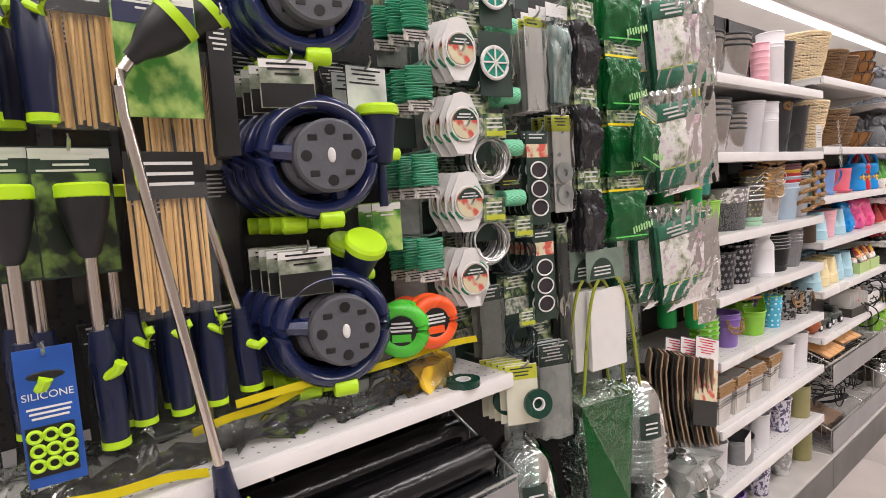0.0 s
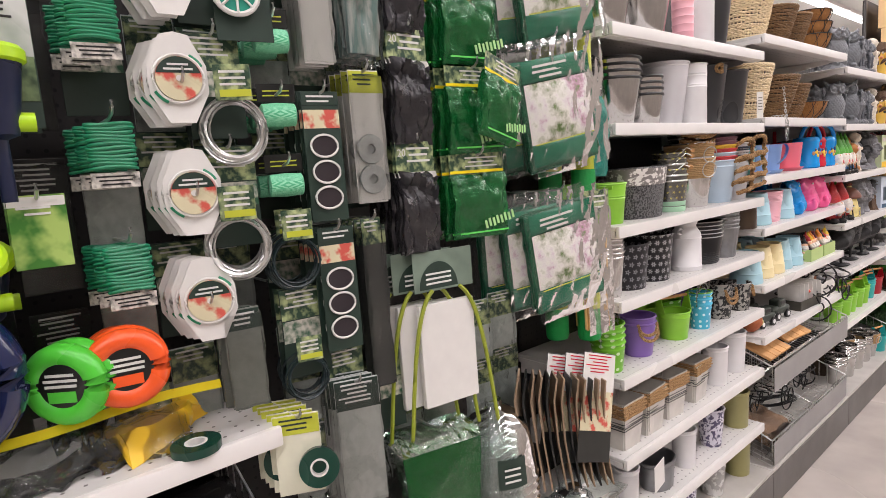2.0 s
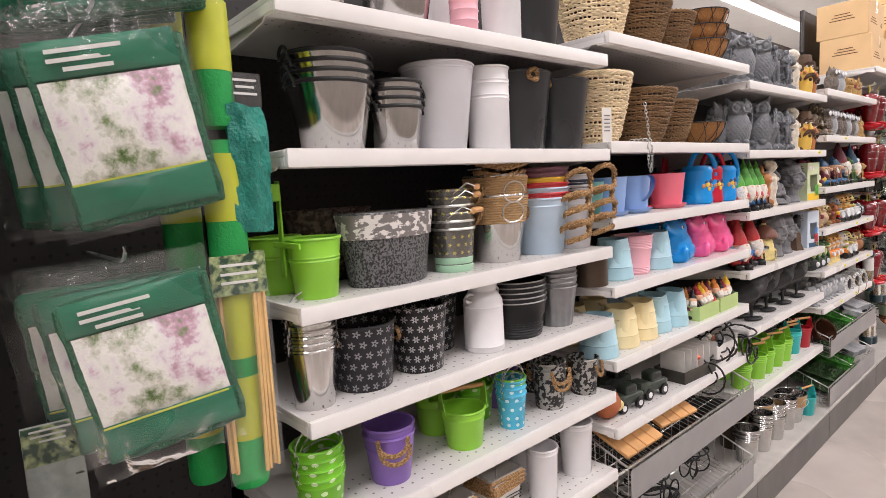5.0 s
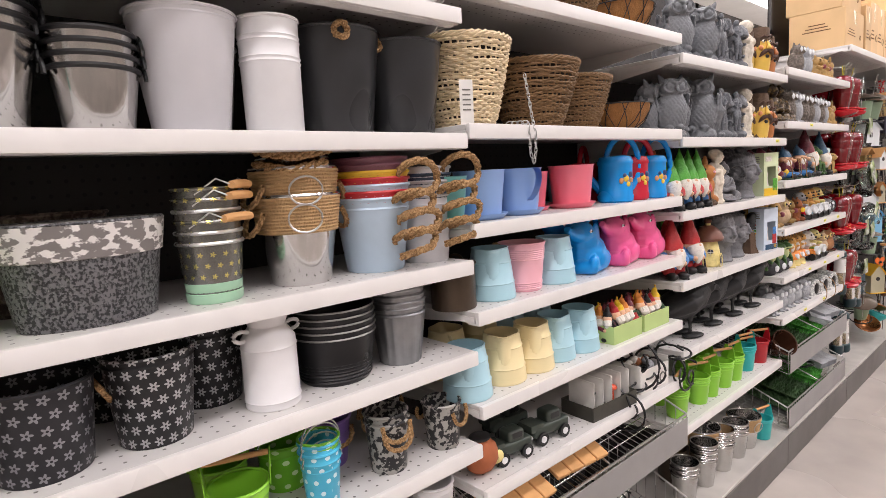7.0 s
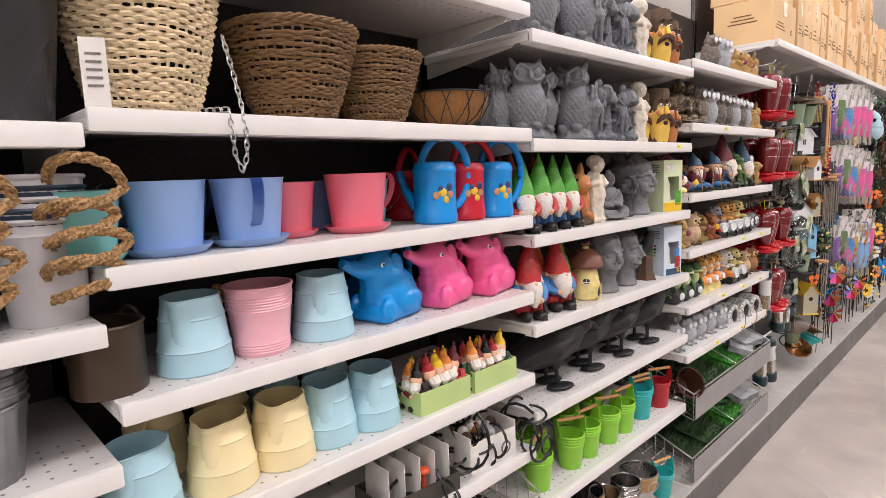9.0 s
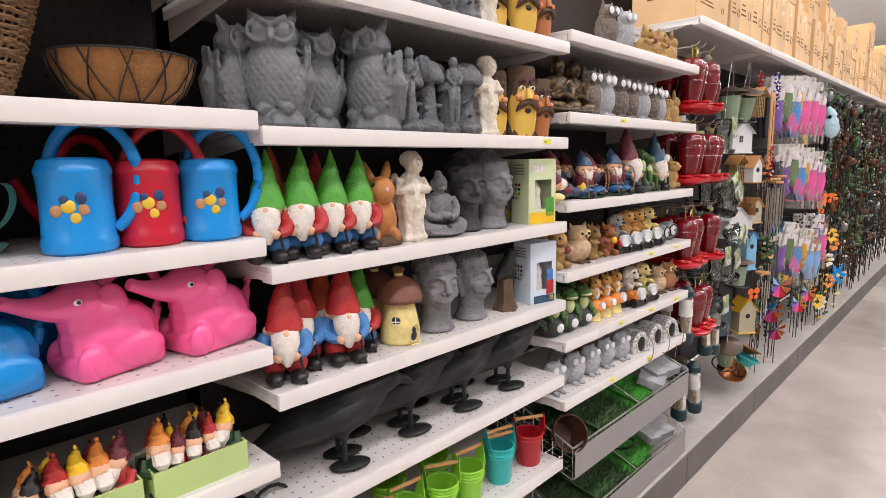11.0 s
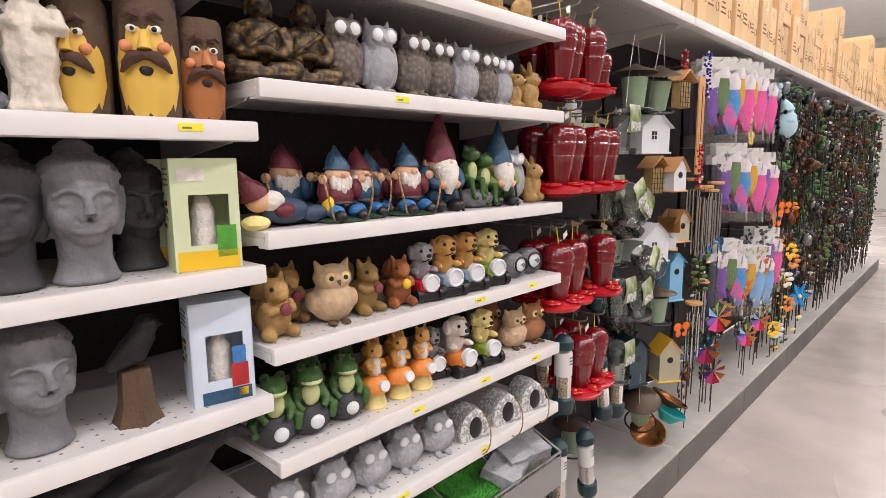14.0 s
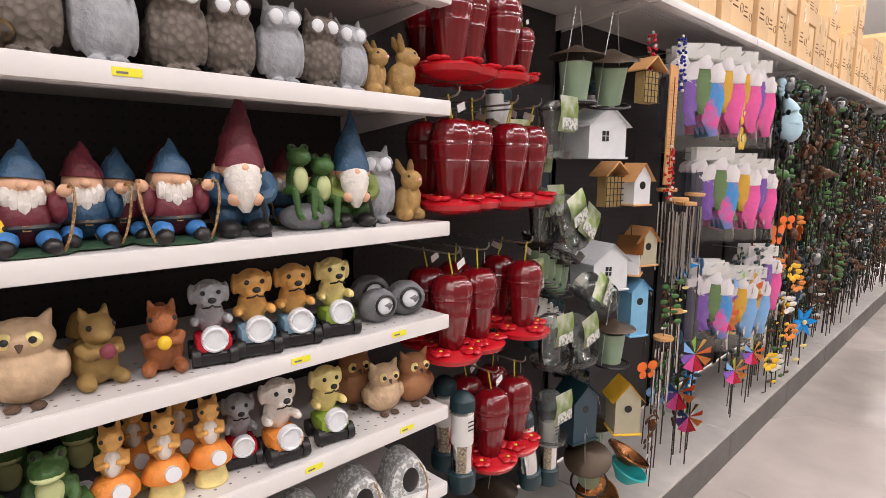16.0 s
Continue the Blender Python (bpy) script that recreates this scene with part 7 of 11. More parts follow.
def divider_box(m):
    th = thing("display_tray", m, "dark card display tray with white upright dividers", "display box")
    bm = bmesh.new()
    w, d, h = 0.2, 0.11, 0.04
    box(bm, (0, 0, 0.0015), (d, w, 0.003))
    for sx in (-1, 1):
        box(bm, (sx * d / 2, 0, h / 2), (0.003, w, h))
    for sy in (-1, 1):
        box(bm, (0, sy * w / 2, h / 2), (d, 0.003, h))
    part("tray", bm, mat("printed_dark_card", "3a3830", 0.5, 0, 0.3, 60), th)
    for k in range(5):
        bm = bmesh.new()
        box(bm, (0.0, -0.08 + 0.04 * k, 0.055), (0.09, 0.0015, 0.1), 0.0005)
        part("divider", bm, mat("white_card", "e3e0da", 0.6), th)
    bm = bmesh.new()
    ball(bm, (0.03, 0.02, 0.062), (0.014, 0.014, 0.009))
    tube(bm, [(0.03, 0.02, 0.01), (0.03, 0.02, 0.06)], 0.005, 8)
    part("mushroom_ornament", bm, mat("orange_cap", "d5502c", 0.35, 0, 0.1, 30), th, "small orange mushroom ornament")
    return th


def white_box(m):
    th = thing("display_box", m, "white card counter box of small wrapped ornaments", "display box")
    bm = bmesh.new()
    w, d, t = 0.15, 0.1, 0.003
    for sx, h in ((-1, 0.105), (1, 0.072)):
        box(bm, (sx * d / 2, 0, h / 2), (t, w, h))
    for sy in (-1, 1):
        box(bm, (0, sy * w / 2, 0.044), (d, t, 0.088))
    box(bm, (0, 0, 0.0015), (d, w, t))
    part("box", bm, mat("white_card", "e3e0da", 0.6), th)
    bm = bmesh.new()
    tube(bm, ring_pts(0.014, 20, (d / 2 + 0.002, 0.04, 0.03), "x"), 0.0025, 5, closed=True)
    part("printed_ring", bm, mat("grey_ink", "77736d", 0.7), th)
    for i in range(10):
        bm = bmesh.new()
        ball(bm, (random.uniform(-0.03, 0.035), random.uniform(-0.06, 0.06), 0.07 + random.uniform(-0.01, 0.012)), (0.014, 0.016, 0.016), u=8, v=6)
        part("ornament", bm, [BROWNW, BEARD, STONEL, FOXB][i % 4], th)
    return th


put("divider_box", divider_box, -0.935, 3.40, Z("b", 6), -4)
put("white_box", white_box, -0.935, 3.63, Z("b", 6), -4)


# ---- wire dump baskets ----


def wire_basket(m, w=0.88, d=0.36, front=0.1, back=0.16, plate=True):
    th = thing("wire_basket", m, "sloping chrome wire dump basket with grey front plate", "wire basket", "wire baskets")
    bm = bmesh.new()

    def floor_z(x):
        return 0.0 + 0.09 * (-x / d)
    for zz, hh in ((0, front), (-d, back)):
        tube(bm, [(zz, 0, floor_z(zz) + hh), (zz, w, floor_z(zz) + hh)], 0.0035, 6)
        tube(bm, [(zz, 0, floor_z(zz)), (zz, w, floor_z(zz))], 0.0028, 6)
    for yy in (0, w / 2, w):
        tube(bm, [(0, yy, front), (-d, yy, floor_z(-d) + back)], 0.003, 6)
    part("rim", bm, WIRE, th)
    bm = bmesh.new()
    n = int(w / 0.028)
    for i in range(n + 1):
        yy = w * i / n
        tube(bm, [(0, yy, front), (0, yy, 0), (-d, yy, floor_z(-d)), (-d, yy, floor_z(-d) + back)], 0.0014, 4)
    for i in range(1, 9):
        xx = -d * i / 9
        tube(bm, [(xx, 0, floor_z(xx)), (xx, w, floor_z(xx))], 0.0014, 4)
    for yy in (0, w):
        for i in range(1, 10):
            xx = -d * i / 10
            tube(bm, [(xx, yy, floor_z(xx)), (xx, yy, front + (floor_z(-d) + back - front) * i / 10)], 0.0014, 4)
    tagged(part("wire_grid", bm, WIRE, th), kind="stuff")
    bm = bmesh.new()
    box(bm, (0.005, w / 2, front * 0.5 - 0.004), (0.002, w - 0.01, front * 0.92), 0.0008)
    part("front_plate", bm, mat("grey_plastic_strip", "8b8987", 0.4, 0, 0.08, 20), th, "grey plastic ticket strip")
    return th


put("wire_basket", wire_basket, -0.842, 2.868, 0.445)
put("wire_basket", wire_basket, -0.842, 2.868, 0.158)
put("wire_basket", wire_basket, -0.842, 4.70, 0.41)
put("wire_basket", wire_basket, -0.842, 4.70, 0.158)
put("wire_basket", wire_basket, -0.85, 0.12, 0.66)


def slat_board(m):
    th = thing("wooden_slat_mat", m, "square of pale wooden slats joined in a mat", "wooden mat")
    for i in range(4):
        bm = bmesh.new()
        box(bm, (-0.075 + 0.05 * i, 0, 0.006), (0.046, 0.2, 0.012), 0.002)
        part("slat", bm, WOODL, th)
    bm = bmesh.new()
    for yy in (-0.07, 0.07):
        box(bm, (0, yy, -0.003), (0.19, 0.03, 0.005))
    part("backing", bm, BLACK, th)
    return th


put("slat_board", slat_board, -0.95, 2.99, 0.592, 90, 1.0, 22, 0)
put("slat_board", slat_board, -0.96, 3.23, 0.6, 84, 1.0, 22, 0)


def wire_scroll(m, seed):
    th = thing("wire_plant_stand", m, "tangle of black scrolled wire plant stands", "plant stand")
    r2 = random.Random(seed)
    for i in range(9):
        bm = bmesh.new()
        c = Vector((r2.uniform(-0.1, 0.02), r2.uniform(-0.12, 0.12), 0.05 + r2.uniform(0, 0.1)))
        ax, ph = r2.choice(("x", "y", "z")), r2.uniform(0, 6)
        R = r2.uniform(0.03, 0.075)
        pts = []
        for k in range(26):
            a = ph + k * 0.36
            rr = R * (1 - k / 34)
            u, v = rr * math.cos(a), rr * math.sin(a)
            pts.append(c + {"x": Vector((0.02 * k / 26, u, v)), "y": Vector((u, 0.02 * k / 26, v)), "z": Vector((u, v, 0.05 * k / 26))}[ax])
        tube(bm, pts, 0.0028, 5)
        part("scroll", bm, BLACK, th)
    return th


put("wire_scroll1", lambda m: wire_scroll(m, 1), -0.89, 3.48, 0.56, 0, 1.2)
put("wire_scroll2", lambda m: wire_scroll(m, 2), -0.88, 3.64, 0.58, 0, 1.3)
put("wire_scroll3", lambda m: wire_scroll(m, 3), -0.90, 3.36, 0.24)
put("wire_scroll4", lambda m: wire_scroll(m, 5), -0.92, 3.15, 0.22)


def wire_coil(m, mt, R, n, label):
    th = thing("wire_coil", m, label, "wire coil")
    r2 = random.Random(7)
    for i in range(n):
        bm = bmesh.new()
        c = Vector((r2.uniform(-1, 1) * 0.008, r2.uniform(-1, 1) * 0.004, r2.uniform(-1, 1) * 0.004))
        tube(bm, [c + Vector((0.003 * math.sin(a * 2 + i), R * (1 + 0.05 * math.sin(i)) * math.cos(a), R * (1 + 0.04 * math.cos(i)) * math.sin(a))) for a in [2 * math.pi * k / 26 for k in range(26)]], 0.0016, 5, closed=True)
        part("turn", bm, mt, th)
    return th


put("coil_black", lambda m: wire_coil(m, BLACK, 0.07, 9, "coil of black plant support wire"), -0.95, 3.22, 0.27, 0, 1.0, 0, 70)

def crumple(m, w, d, h, mt, label, seed, amp=0.012, inner=None):
    """A crumpled film bag lying flat or hanging."""
    th = thing("plastic_bag", m, label, "bag")
    for nm, s, q in (("film", 1.0, mt),) + ((("content", 0.88, inner),) if inner else ()):
        bm = bmesh.new()
        box(bm, (0, 0, 0), (d * s, w * s, h * s))
        bmesh.ops.subdivide_edges(bm, edges=bm.edges[:], cuts=9, use_grid_fill=True)
        for v in bm.verts:
            p = v.co * 28 + Vector((seed, 0, 0))
            v.co += Vector((noise.noise(p), noise.noise(p + Vector((9, 0, 0))) * 0.6, noise.noise(p + Vector((0, 9, 0))) * 0.6)) * amp * s
        part(nm, bm, q, th)
    return th


put("brown_bag", lambda m: crumple(m, 0.2, 0.14, 0.05, CLEAR, "clear bag of brown moss fibre", 3.0, 0.02, mat("moss_fibre", "8a6a4c", 0.85, 0, 0.35, 60, 0.6, 120)), -0.93, 3.0, 0.255, 0, 1, 0, 14)

TURF = mat("turf_green", "3f8a2c", 0.7, 0, 0.3, 80)
TURFD = mat("moss_green", "35502c", 0.8, 0, 0.35, 80)


def turf_mat(m, w, d, mt, label, seed, n=900, blade=0.012):
    th = thing("turf_mat", m, label, "artificial turf")
    bm = bmesh.new()
    box(bm, (0, 0, 0.003), (d, w, 0.006), 0.001)
    part("backing", bm, mt, th)
    r2 = random.Random(seed)
    vs, fs = [], []
    for i in range(n):
        x, y = r2.uniform(-d / 2, d / 2), r2.uniform(-w / 2, w / 2)
        a, ln = r2.uniform(0, 6.28), blade * r2.uniform(0.6, 1.3)
        dx, dy = 0.0016 * math.cos(a), 0.0016 * math.sin(a)
        k = len(vs)
        vs += [(x - dx, y - dy, 0.005), (x + dx, y + dy, 0.005), (x + r2.uniform(-1, 1) * 0.006, y + r2.uniform(-1, 1) * 0.006, 0.006 + ln)]
        fs.append((k, k + 1, k + 2))
    me = bpy.data.meshes.new("blades")
    me.from_pydata(vs, [], fs)
    me.materials.append(mt)
    ob = new("grass_pile", me)
    ob.parent = th
    tagged(ob, kind="stuff")
    return th


turf_a = lambda m: turf_mat(m, 0.2, 0.24, TURF, "square of bright green artificial turf", 2, 1500)
turf_b = lambda m: turf_mat(m, 0.24, 0.26, TURFD, "dark green artificial boxwood mat", 3, 1500, 0.016)
for z0 in (0.41, 0.158):
    put("turf_b", turf_b, -0.99, 4.93 if z0 > 0.3 else 4.95, z0 + 0.055, 0, 1, 0, 14)
    put("turf_b", turf_b, -1.0, 5.05, z0 + 0.08, 5, 1, 0, 14)
    put("turf_a", turf_a, -0.97, 5.24, z0 + 0.07, 0, 1, 0, 14)
    put("turf_a", turf_a, -1.0, 5.30, z0 + 0.09, 8, 1, 0, 14)
put("brown_pot2", lambda m: pail(m, 0.055, 0.04, 0.09, mat("glazed_brown", "4a2f22", 0.25, 0, 0.2, 20), "glazed brown pot lying in the wire basket"), -0.93, 4.76, 0.50, 60, 1, 60, 0)
flat_leaf = lambda m: crumple(m, 0.16, 0.1, 0.03, STONEL, "grey stone look stepping pad", 5.0, 0.006)
put("step_pad", flat_leaf, -0.92, 5.42, 0.5, 20, 1, 0, 16)
put("step_pad", flat_leaf, -0.93, 5.5, 0.52, -10, 1, 0, 16)
put("step_pad", flat_leaf, -0.93, 5.47, 0.26, -10, 1, 0, 16)
put("rolls_black", lambda m: wire_coil(m, BLACK, 0.05, 5, "coil of thin black irrigation tube"), -0.93, 5.2, 0.3, 0, 1, 0, 80)

# ---- cartons on the top shelf ----
KRAFT = mat("kraft_card", "dcb98a", 0.75, 0, 0.1, 9, 0.03, 90, obvary=0.14)
TAPE = mat("packing_tape", "d9b884", 0.25, 0, 0.05, 20)


def carton(m, w, d, h):
    th = thing("cardboard_box", m, "brown cardboard shipping carton on the top shelf", "box", "stock cartons")
    bm = bmesh.new()
    box(bm, (0, 0, h / 2), (d, w, h), 0.003)
    part("carton", bm, KRAFT, th)
    bm = bmesh.new()
    box(bm, (d / 2 + 0.0006, 0, h * 0.82), (0.0008, w * 0.16, h * 0.34))
    part("tape", bm, TAPE, th, "strip of packing tape")
    ink = mat("brown_ink", "6a4a2c", 0.8)
    for k in range(3):
        bm = bmesh.new()
        box(bm, (d / 2 + 0.0005, -w * 0.18, h * (0.34 + 0.07 * k)), (0.0006, w * (0.42 - 0.08 * k), h * 0.022))
        part("printed_line", bm, ink, th)
        bm = bmesh.new()
        box(bm, (0, -w / 2 - 0.0005, h * (0.5 + 0.08 * k)), (d * (0.5 - 0.1 * k), 0.0006, h * 0.025))
        part("printed_line", bm, ink, th)
    bm = bmesh.new()
    tube(bm, ring_pts(h * 0.06, 16, (d / 2 + 0.0006, w * 0.3, h * 0.36), "x"), 0.0012, 4, closed=True)
    part("printed_ring", bm, ink, th)
    return th


rc = random.Random(11)
yy = 5.62
TOPZ = 1.896
sizes = ((0.36, 0.26, 0.2), (0.16, 0.3, 0.3), (0.12, 0.28, 0.26), (0.2, 0.3, 0.22), (0.1, 0.3, 0.33))
i = 0
while yy < 12.7:
    k = 0 if i < 1 else rc.randrange(1, 5)
    w, d, h = sizes[k]
    put("carton%d" % k, lambda m, k=k: carton(m, *sizes[k]), -0.885 - d / 2 - rc.uniform(0, 0.025), yy + w / 2, TOPZ, rc.uniform(-1.5, 1.5))
    if h < 0.25 or rc.random() < 0.3:
        put("carton%d" % k, lambda m, k=k: carton(m, *sizes[k]), -0.895 - d / 2 - rc.uniform(0, 0.02), yy + w / 2, TOPZ + h + 0.001, rc.uniform(-1.5, 1.5))
    yy += w + rc.uniform(0.004, 0.02)
    i += 1

# ---- packets and tools on the first pegboards ----
NAVYG = mat("glossy_navy_plastic", "19234a", 0.13, 0, 0.12, 24, 0.01, 60, 0.05, 0.4)
NAVY = mat("navy_plastic", "161e3a", 0.3, 0, 0.12, 24, 0.03, 90)
NEON = mat("neon_lime_plastic", "b4e022", 0.35, 0, 0.05, 24)
DIALG = mat("grey_dial_plastic", "54555a", 0.55, 0, 0.15, 40, 0.12, 200)
CHROME = mat("brushed_tube", "d8cfc8", 0.18, 1.0, 0.06, 30, 0.01, 60, 0.05)
CARDD = mat("dark_green_card", "22352c", 0.45, 0, 0.15, 30)
CARDK = mat("black_card", "181918", 0.35, 0, 0.2, 40)
CARDW = mat("white_gloss_card", "dcdad6", 0.35, 0, 0.06, 30)
CARDN = mat("navy_card", "252a4a", 0.4, 0, 0.1, 30)
GRASSP = mottled("grass_photo", "3f7a2e", "a8c46a", 28, 0.4, 0.62, 0.3, 0, 0.0)
FLOWP = mottled("flower_photo", "cfc7a6", "c8584c", 40, 0.5, 0.6, 0.3, 0, 0.0)
GARDH = mottled("garden_header_print", "2a4634", "b4c08a", 75, 0.42, 0.66, 0.35, 0, 0.0)
YELC = mat("yellow_green_print", "bcc23a", 0.4, 0, 0.1, 30)
INKW = mat("white_print", "d6d6d2", 0.5)
TIE = mat("green_tie_wire", "188059", 0.4, 0, 0.1, 60)
MINT = mottled("mint_twine", "4fb884", "94dcb6", 420, 0.35, 0.65, 0.5, 0, 0.3, (1, 0.06, 1), "wave")
ORANGEP = mat("orange_line", "ef5a24", 0.3, 0, 0.08, 30, 0.05, 200)
GREENP = mat("green_line", "4fc23a", 0.3, 0, 0.08, 30, 0.05, 200)
NETG = mat("green_mesh_film", "0b4a1e", 0.35, 0, 0.5, 50, 0.5, 90)
NETD = mat("deep_green_net", "145a3c", 0.35, 0, 0.3, 120, 0.6, 160)
BLKF = mat("black_film", "29282b", 0.13, 0, 0.3, 30, 0.8, 38, 0.05)
YELB = mat("yellow_strip", "f2e21c", 0.4, 0, 0.05, 20)
FOAM = mat("green_foam", "1d9c4a", 0.6, 0, 0.12, 50, 0.2, 200)
SACK = mat("brown_paper", "8b7660", 0.7, 0, 0.2, 40, 0.1, 120)
BAMB = mat("bamboo_stick", "d8b070", 0.55, 0, 0.2, 60, 0.05, 120, obvary=0.1)


def text_part(th, words, size, m, mt, name="lettering"):
    cu = bpy.data.curves.new(name, "FONT")
    cu.body, cu.size, cu.align_x, cu.align_y, cu.extrude = words, size, "CENTER", "CENTER", 0.0003
    ob = bpy.data.objects.new(name, cu)
    scene.collection.objects.link(ob)
    dg = bpy.context.evaluated_depsgraph_get()
    dg.update()
    me = bpy.data.meshes.new_from_object(ob.evaluated_get(dg))
    bpy.data.objects.remove(ob)
    me.transform(m @ pose(0, 0, 0, 90, 0, 90))
    me.materials.clear()
    me.materials.append(mt)
    o = new(name, me)
    o.parent = th
    return o


def card(m, w, h, base, label, head=None, photo=None, bars=4, name="product_card", cat="packet", film=None, ink=None):
    """A hanging printed card; its top centre is the origin and it faces the aisle."""
    th = thing(name, m, label, cat)
    bm = bmesh.new()
    box(bm, (0, 0, -h / 2), (0.0016, w, h), 0.0005)
    part("card", bm, base, th)
    top = 0.0
    if head:
        hm, hh = head
        bm = bmesh.new()
        box(bm, (0.0012, 0, -hh / 2 - 0.002), (0.0008, w * 0.98, hh))
        part("header", bm, hm, th)
        top = hh
    if photo:
        pm, z0, z1 = photo
        bm = bmesh.new()
        box(bm, (0.0013, 0, -h * (z0 + z1) / 2), (0.0008, w * 0.96, h * (z1 - z0)))
        part("photo", bm, pm, th)
    if bars:
        bm = bmesh.new()
        for k in range(bars):
            box(bm, (0.002, -w * 0.06 * (k % 2), -0.008 - k * 0.0075), (0.0006, w * (0.72 - 0.14 * (k % 3)), 0.0028))
        part("printing", bm, ink or INKW, th)
    if film:
        bm = bmesh.new()
        box(bm, (0.006, 0, -h * 0.52), (0.012, w * 0.98, h * 0.94))
        bmesh.ops.subdivide_edges(bm, edges=bm.edges[:], cuts=7, use_grid_fill=True)
        rough_up(bm, 0.004, 45, w * 50)
        part("film", bm, film, th, "crinkled clear film")
    return th


def hook(m):
    th = thing("display_hook", m, "bent steel pegboard display hook", "hook", "pegboard hooks")
    bm = bmesh.new()
    tube(bm, [(-0.27, 0, 0.0), (-0.02, 0, 0.0), (0.0, 0, 0.004), (0.008, 0, 0.012), (0.008, 0, 0.02)], 0.0024, 6)
    part("wire", bm, WIRE, th)
    return th


def hang(key, fn, x, y, z, n=1, step=0.014, rz=0.0, dy=0.0, s=1.0, hk=True):
    """A row of packs on one hook, the front one first."""
    for k in range(n):
        put(key, fn, x - step * k, y + dy * k + random.uniform(-1, 1) * 0.0015, z + random.uniform(-1, 1) * 0.0015, rz + random.uniform(-3, 3), s)
    if hk:
        put("hook", hook, x + 0.012, y, z - 0.006)


def wand(m, label, tubez=0.655):
    th = thing("watering_wand", m, label, "watering wand")
    bm = bmesh.new()
    d = Vector((0.25, 0.66, 0.6)).normalized()
    p0 = Vector((0.0, -0.066, -0.10))
    tube(bm, [p0 + d * q for q in (0.0, 0.015, 0.032, 0.055, 0.072)], [0.010, 0.013, 0.022, 0.029, 0.030], 20)
    hd = part("head", bm, BLACK, th, "black plastic spray head")
    bm = bmesh.new()
    tube(bm, [p0 + d * 0.070, p0 + d * 0.083], 0.0315, 24)
    part("face_ring", bm, NEON, hd, "neon lime spray ring")
    bm = bmesh.new()
    tube(bm, [p0 + d * 0.004, (0, -0.076, -0.115), (0, -0.082, -0.135), (0, -0.08, -0.17), (0, -0.01, -tubez)], 0.0075, 12)
    part("tube", bm, CHROME, th, "polished aluminium tube")
    bm = bmesh.new()
    tube(bm, [(0, -0.01, -tubez + 0.005), (0, -0.008, -tubez - 0.02), (0, -0.004, -tubez - 0.06), (0, 0, -tubez - 0.12)], [0.012, 0.014, 0.019, 0.018], 14)
    g = part("grip", bm, NAVY, th, "navy rubber grip")
    bm = bmesh.new()
    tube(bm, [(0.012, -0.004, -tubez - 0.05), (0.024, 0.008, -tubez - 0.055), (0.02, 0.02, -tubez - 0.05)], [0.008, 0.007, 0.006], 9)
    part("lever", bm, NEON, g, "neon lime lever")
    bm = bmesh.new()
    tube(bm, [(0, 0, -tubez - 0.118), (0, 0, -tubez - 0.128)], 0.019, 14)
    part("end_ring", bm, NEON, g)
    return th


def short_wand(m):
    th = thing("watering_wand", m, "short watering wand with lime shower head, hung upright", "watering wand")
    bm = bmesh.new()
    lathe(bm, [(0.008, -0.085), (0.013, -0.08), (0.022, -0.05), (0.029, -0.02), (0.03, -0.004)], 20)
    hd = part("head", bm, BLACK, th, "black plastic spray head")
    bm = bmesh.new()
    lathe(bm, [(0.029, -0.008), (0.031, -0.006), (0.031, 0.008), (0.028, 0.011), (0, 0.012)], 24)
    part("face_ring", bm, NEON, hd, "neon lime shower ring")
    bm = bmesh.new()
    tube(bm, [(0, 0, -0.08), (0, 0, -0.19)], 0.008, 12)
    part("tube", bm, CHROME, th, "polished aluminium tube")
    bm = bmesh.new()
    tube(bm, [(0, 0, -0.18), (0, 0, -0.2), (0, 0, -0.22), (0, 0.003, -0.26), (0, 0.004, -0.33)], [0.012, 0.015, 0.017, 0.019, 0.017], 14)
    g = part("grip", bm, NAVY, th, "navy rubber grip")
    bm = bmesh.new()
    tube(bm, [(0.012, 0, -0.24), (0.024, 0.012, -0.232), (0.028, 0.016, -0.222)], [0.007, 0.0075, 0.008], 9)
    part("lever", bm, NEON, g, "neon lime lever")
    bm = bmesh.new()
    tube(bm, [(0, 0.004, -0.328), (0, 0.004, -0.338)], 0.018, 14)
    part("end_ring", bm, NEON, g)
    return th


def grip_tool(m):
    th = thing("hose_nozzle", m, "navy hose nozzle with lime lever hanging in a row", "hose nozzle")
    bm = bmesh.new()
    tube(bm, [(0, 0, 0), (0, 0, -0.03), (0, 0.002, -0.06), (0, 0.004, -0.1), (0, 0.004, -0.17)], [0.01, 0.014, 0.019, 0.02, 0.017], 14)
    part("grip", bm, NAVY, th)
    bm = bmesh.new()
    tube(bm, [(0.01, 0, -0.04), (0.024, 0.014, -0.05), (0.028, 0.018, -0.03), (0.026, 0.016, -0.022)], [0.007, 0.007, 0.008, 0.007], 9)
    part("lever", bm, NEON, th, "neon lime lever")
    bm = bmesh.new()
    tube(bm, [(0, 0.004, -0.168), (0, 0.004, -0.178)], 0.018, 14)
    part("end_ring", bm, NEON, th)
    return th


